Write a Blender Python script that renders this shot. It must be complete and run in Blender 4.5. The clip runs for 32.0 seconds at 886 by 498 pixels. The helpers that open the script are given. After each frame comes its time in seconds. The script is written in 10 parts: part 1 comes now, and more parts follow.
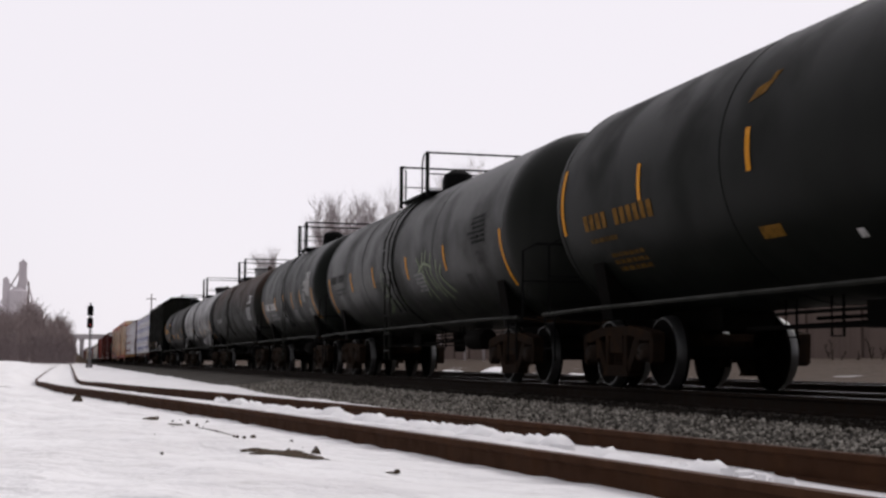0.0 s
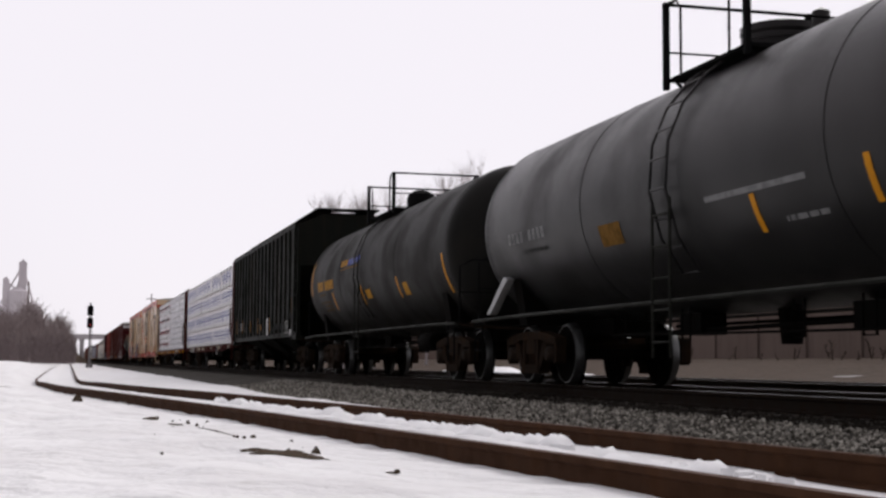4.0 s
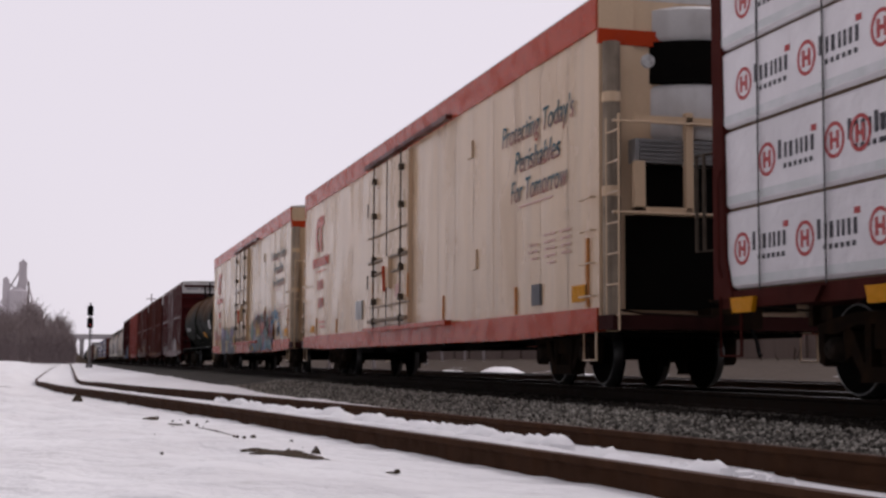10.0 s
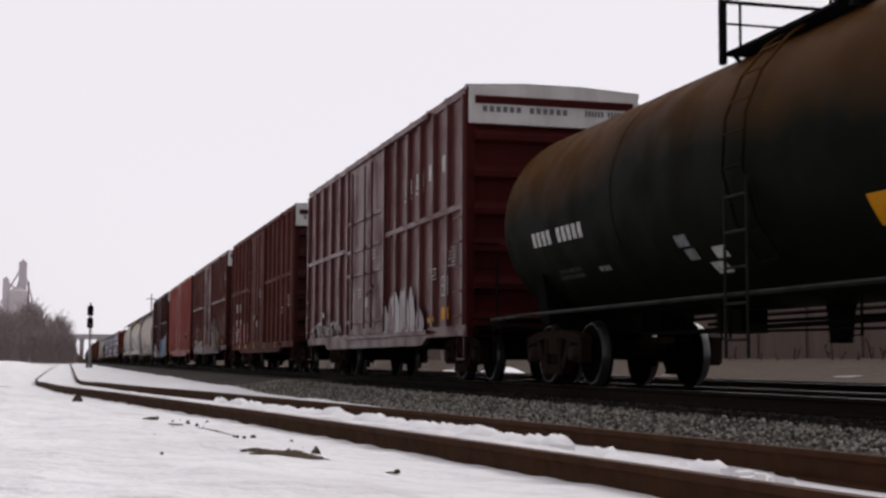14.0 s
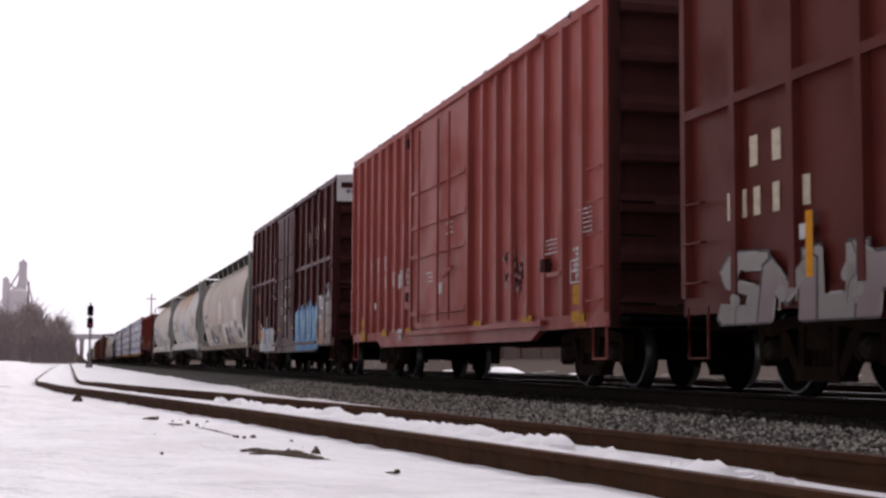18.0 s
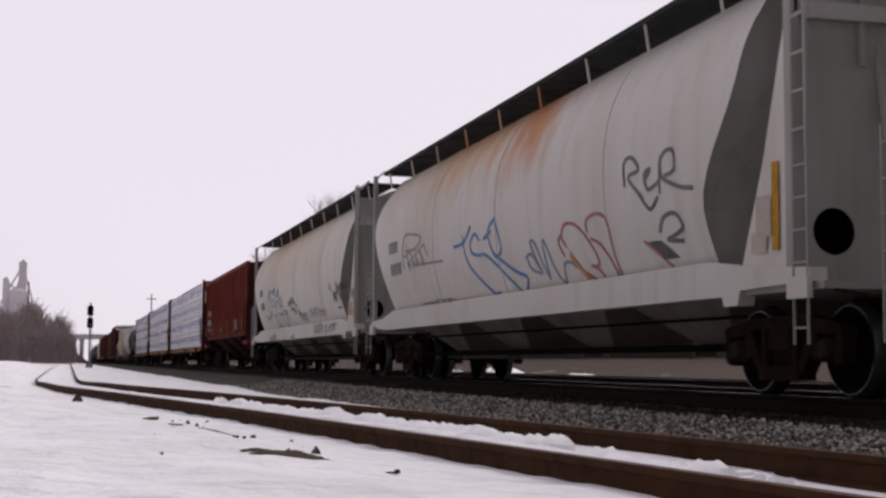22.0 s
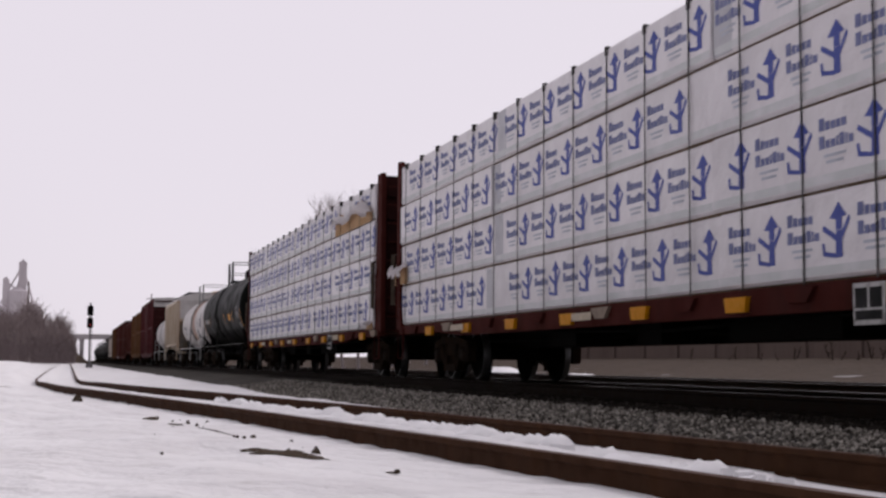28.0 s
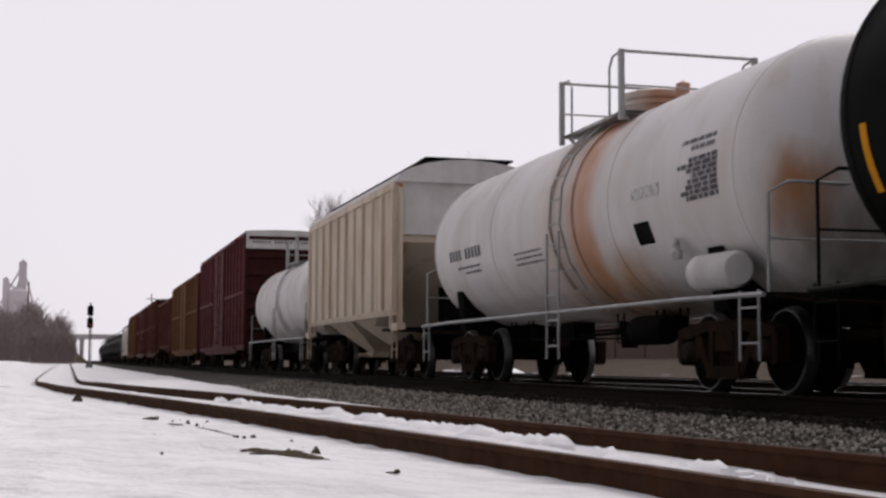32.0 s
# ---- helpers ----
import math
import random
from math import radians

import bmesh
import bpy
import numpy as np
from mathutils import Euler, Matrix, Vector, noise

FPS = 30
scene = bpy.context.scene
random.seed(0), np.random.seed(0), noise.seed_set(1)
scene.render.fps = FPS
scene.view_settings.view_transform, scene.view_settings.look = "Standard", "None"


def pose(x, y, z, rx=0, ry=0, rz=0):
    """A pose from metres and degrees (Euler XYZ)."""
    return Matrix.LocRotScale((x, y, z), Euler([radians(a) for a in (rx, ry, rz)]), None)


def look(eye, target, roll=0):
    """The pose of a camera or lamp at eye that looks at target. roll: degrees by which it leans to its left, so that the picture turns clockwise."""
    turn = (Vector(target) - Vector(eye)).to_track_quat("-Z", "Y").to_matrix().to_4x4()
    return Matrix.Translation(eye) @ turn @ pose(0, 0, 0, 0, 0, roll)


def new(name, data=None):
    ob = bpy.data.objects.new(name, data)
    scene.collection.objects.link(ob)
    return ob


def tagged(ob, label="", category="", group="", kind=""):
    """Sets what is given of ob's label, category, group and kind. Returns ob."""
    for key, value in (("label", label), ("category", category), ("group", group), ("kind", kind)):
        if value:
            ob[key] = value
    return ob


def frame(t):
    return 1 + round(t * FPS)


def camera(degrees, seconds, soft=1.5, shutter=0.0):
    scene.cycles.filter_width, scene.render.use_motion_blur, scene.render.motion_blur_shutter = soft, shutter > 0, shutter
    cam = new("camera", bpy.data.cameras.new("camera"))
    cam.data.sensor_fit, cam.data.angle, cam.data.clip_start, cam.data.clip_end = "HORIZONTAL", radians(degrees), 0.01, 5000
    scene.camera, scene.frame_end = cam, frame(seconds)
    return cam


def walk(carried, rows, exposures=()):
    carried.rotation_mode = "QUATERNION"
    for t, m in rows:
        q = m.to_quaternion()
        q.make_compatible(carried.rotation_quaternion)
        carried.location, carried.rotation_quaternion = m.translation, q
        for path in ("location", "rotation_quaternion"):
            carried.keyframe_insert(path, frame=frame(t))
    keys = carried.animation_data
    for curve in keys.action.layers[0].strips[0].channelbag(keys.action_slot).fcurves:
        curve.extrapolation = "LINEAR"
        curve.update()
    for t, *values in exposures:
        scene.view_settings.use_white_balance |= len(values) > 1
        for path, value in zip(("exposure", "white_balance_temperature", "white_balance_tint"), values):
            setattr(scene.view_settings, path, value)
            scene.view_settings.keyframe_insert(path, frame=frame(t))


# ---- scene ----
cam = camera(35.54, 32.0, soft=2.6, shutter=0.06)
EYE = (0.0, 0.0, 0.318)
YAW, PITCH = radians(15.1), radians(4.703)
AIM = (math.sin(YAW) * math.cos(PITCH), math.cos(YAW) * math.cos(PITCH), 0.318 + math.sin(PITCH))
EXPOSURES = [(0.0, 0.2, 6600, 7), (3.5, 0.22, 6600, 7), (4.5, 0.27, 6610, 6.5), (6.0, 0.35, 6650, 5), (7.0, 0.175, 6620, 9), (8.0, 0, 6570, 11), (9.0, 0, 6520, 13), (11.0, 0, 6570, 12), (13.0, 0, 6570, 12), (14.0, 0.15, 6600, 7), (17.0, 0.45, 6570, 12.5), (19.0, 0.45, 6530, 12), (20.0, 0.275, 6680, 6), (21.0, 0.1, 6500, 10), (22.0, 0.0655, 6560, 13), (23.9, 0, 6560, 13), (24.0, 0.02, 6560, 13), (25.0, 0.22, 6620, 8), (27.0, 0.06, 6580, 12), (29.0, -0.02, 6570, 12.5), (30.0, 0.02, 6570, 12.5), (31.0, 0.06, 6600, 8.5), (32.0, 0.1, 6620, 8)]
walk(cam, [(0.0, look(EYE, AIM, 0.306)), (32.0, look(EYE, AIM, 0.306))],
     exposures=EXPOSURES)

# ---- light: an overcast winter day ----
world = bpy.data.worlds.new("overcast")
scene.world = world
world.use_nodes = True
wt = world.node_tree
wt.nodes.clear()
SUN_FROM = Vector((0.62, 0.45, 0.64)).normalized()


def world_node(kind, *pairs):
    nd = wt.nodes.new("ShaderNode" + kind)
    for socket, value in pairs:
        if hasattr(value, "links"):
            wt.links.new(value, nd.inputs[socket])
        else:
            nd.inputs[socket].default_value = value
    return nd


w_sky = world_node("TexSky")
w_sky.sky_type, w_sky.sun_disc = "NISHITA", False
w_sky.sun_elevation, w_sky.sun_rotation = math.asin(SUN_FROM.z), math.atan2(SUN_FROM.x, SUN_FROM.y)
w_gain = world_node("VectorMath", (0, w_sky.outputs[0]), (1, (0.1, 0.1, 0.1)))
w_gain.operation = "MULTIPLY"
# cloud cover: brightest round the hidden sun, duller on the opposite side of the sky
w_dir = world_node("TexCoord")
w_dot = world_node("VectorMath", (0, w_dir.outputs["Generated"]), (1, tuple(SUN_FROM)))
w_dot.operation = "DOT_PRODUCT"
w_fac = world_node("MapRange", (0, w_dot.outputs["Value"]), (1, -0.25), (2, 0.55), (3, 0.0), (4, 1.0))
w_fac.interpolation_type = "SMOOTHSTEP"
w_cloud = wt.nodes.new("ShaderNodeMix")
w_cloud.data_type = "RGBA"
wt.links.new(w_fac.outputs[0], w_cloud.inputs[0])
w_cloud.inputs[6].default_value = (0.22, 0.215, 0.235, 1)
w_cloud.inputs[7].default_value = (0.80, 0.755, 0.83, 1)
w_mix = wt.nodes.new("ShaderNodeMix")
w_mix.data_type = "RGBA"
w_mix.inputs[0].default_value = 0.97
wt.links.new(w_gain.outputs[0], w_mix.inputs[6])
wt.links.new(w_cloud.outputs[2], w_mix.inputs[7])
w_bg = world_node("Background", (0, w_mix.outputs[2]), (1, 1.0))
world_node("OutputWorld", (0, w_bg.outputs[0]))

sun = new("sun", bpy.data.lights.new("sun", "SUN"))
sun.data.energy, sun.data.angle, sun.data.color = 1.3, radians(50), (1.0, 0.96, 0.95)
sun.matrix_world = look(tuple(SUN_FROM * 50), (0, 0, 0))


# ---- materials ----
def mat(name, base, rough=0.7, metal=0.0, spot=None, spot_scale=3.0, spot_amount=0.4, grain=0.12, grain_scale=40.0,
        bump=0.15, bump_scale=60.0, bump_depth=0.02, streak=None, streak_amount=0.0, stretch=(1, 1, 1), spec=0.25, top=None, top_z=(3.0, 4.4), rand=0.0, blots=()):
    """A weathered surface: a base colour, patches of a second one, fine grain, optional runs down the sides and a tinted top."""
    m = bpy.data.materials.new(name)
    m.use_nodes = True
    nt = m.node_tree
    n, l = nt.nodes, nt.links
    bsdf = n["Principled BSDF"]
    bsdf.inputs["Roughness"].default_value = rough
    bsdf.inputs["Metallic"].default_value = metal
    bsdf.inputs["Specular IOR Level"].default_value = spec
    tc = n.new("ShaderNodeTexCoord")
    mp = n.new("ShaderNodeMapping")
    mp.inputs["Scale"].default_value = stretch
    l.new(tc.outputs["Object"], mp.inputs[0])

    def noise_fac(scale, detail, lo, hi, vec):
        t = n.new("ShaderNodeTexNoise")
        t.inputs["Scale"].default_value, t.inputs["Detail"].default_value = scale, detail
        l.new(vec, t.inputs["Vector"])
        r = n.new("ShaderNodeMapRange")
        r.inputs[1].default_value, r.inputs[2].default_value = lo, hi
        l.new(t.outputs[0], r.inputs[0])
        return r.outputs[0], t.outputs[0]

    def blend(fac, a, colour, amount=1.0, mode="MIX"):
        x = n.new("ShaderNodeMix")
        x.data_type, x.blend_type = "RGBA", mode
        if amount != 1.0:
            k = n.new("ShaderNodeMath")
            k.operation = "MULTIPLY"
            l.new(fac, k.inputs[0])
            k.inputs[1].default_value = amount
            fac = k.outputs[0]
        l.new(fac, x.inputs[0])
        if hasattr(a, "links"):
            l.new(a, x.inputs[6])
        else:
            x.inputs[6].default_value = (*a, 1)
        x.inputs[7].default_value = (*colour, 1)
        return x.outputs[2]

    spot = spot or tuple(c * 0.6 for c in base)
    f1, _ = noise_fac(spot_scale, 6, 0.45, 0.68, mp.outputs[0])
    col = blend(f1, base, spot, spot_amount)
    if streak:
        sm = n.new("ShaderNodeMapping")
        sm.inputs["Scale"].default_value = (2.2, 2.2, 0.16)
        l.new(tc.outputs["Object"], sm.inputs[0])
        f2, _ = noise_fac(1.6, 5, 0.5, 0.72, sm.outputs[0])
        col = blend(f2, col, streak, streak_amount)
    if top:
        sx = n.new("ShaderNodeSeparateXYZ")
        l.new(tc.outputs["Object"], sx.inputs[0])
        tm = n.new("ShaderNodeMapping")
        tm.inputs["Scale"].default_value = (0.5, 0.22, 0.25)
        l.new(tc.outputs["Object"], tm.inputs[0])
        f3, raw = noise_fac(1.1, 5, 0.2, 0.8, tm.outputs[0])
        ad = n.new("ShaderNodeMath")
        ad.operation = "MULTIPLY_ADD"
        ad.inputs[1].default_value, ad.inputs[2].default_value = 2.2, -1.1
        l.new(raw, ad.inputs[0])
        sm2 = n.new("ShaderNodeMath")
        sm2.operation = "ADD"
        l.new(ad.outputs[0], sm2.inputs[0])
        l.new(sx.outputs[2], sm2.inputs[1])
        rr = n.new("ShaderNodeMapRange")
        rr.inputs[1].default_value, rr.inputs[2].default_value = top_z
        l.new(sm2.outputs[0], rr.inputs[0])
        col = blend(rr.outputs[0], col, top, 0.75)
    for colour, centre, size, amount in blots:
        # a soft-rimmed stain, ragged by noise
        vec = tc.outputs["Object"]
        for op, val in (("SUBTRACT", centre), ("DIVIDE", size)):
            vm = n.new("ShaderNodeVectorMath")
            vm.operation = op
            l.new(vec, vm.inputs[0])
            vm.inputs[1].default_value = val
            vec = vm.outputs[0]
        ln = n.new("ShaderNodeVectorMath")
        ln.operation = "LENGTH"
        l.new(vec, ln.inputs[0])
        bmap = n.new("ShaderNodeMapping")
        bmap.inputs["Scale"].default_value = (1, 1, 0.45)
        l.new(tc.outputs["Object"], bmap.inputs[0])
        _, rag = noise_fac(1.9, 6, 0.2, 0.8, bmap.outputs[0])
        mad = n.new("ShaderNodeMath")
        mad.operation = "MULTIPLY_ADD"
        l.new(rag, mad.inputs[0])
        mad.inputs[1].default_value = -1.5
        l.new(ln.outputs["Value"], mad.inputs[2])
        rr = n.new("ShaderNodeMapRange")
        rr.inputs[1].default_value, rr.inputs[2].default_value = 0.25, -0.6
        l.new(mad.outputs[0], rr.inputs[0])
        col = blend(rr.outputs[0], col, colour, amount)
    f4, raw4 = noise_fac(grain_scale, 3, 0.3, 0.7, mp.outputs[0])
    col = blend(f4, col, tuple(c * 0.55 for c in base), grain)
    if rand:
        oi = n.new("ShaderNodeObjectInfo")
        hs = n.new("ShaderNodeHueSaturation")
        rr = n.new("ShaderNodeMapRange")
        rr.inputs[3].default_value, rr.inputs[4].default_value = 1 - rand, 1 + rand
        l.new(oi.outputs["Random"], rr.inputs[0])
        l.new(rr.outputs[0], hs.inputs["Value"])
        l.new(col, hs.inputs["Color"])
        col = hs.outputs[0]
    l.new(col, bsdf.inputs["Base Color"])
    rg = n.new("ShaderNodeMapRange")
    rg.inputs[3].default_value, rg.inputs[4].default_value = max(rough - 0.12, 0.02), min(rough + 0.12, 1)
    l.new(f1, rg.inputs[0])
    l.new(rg.outputs[0], bsdf.inputs["Roughness"])
    if bump:
        bt = n.new("ShaderNodeTexNoise")
        bt.inputs["Scale"].default_value, bt.inputs["Detail"].default_value = bump_scale, 4
        l.new(mp.outputs[0], bt.inputs["Vector"])
        b = n.new("ShaderNodeBump")
        b.inputs["Strength"].default_value, b.inputs["Distance"].default_value = bump, bump_depth
        l.new(bt.outputs[0], b.inputs["Height"])
        l.new(b.outputs[0], bsdf.inputs["Normal"])
    return m


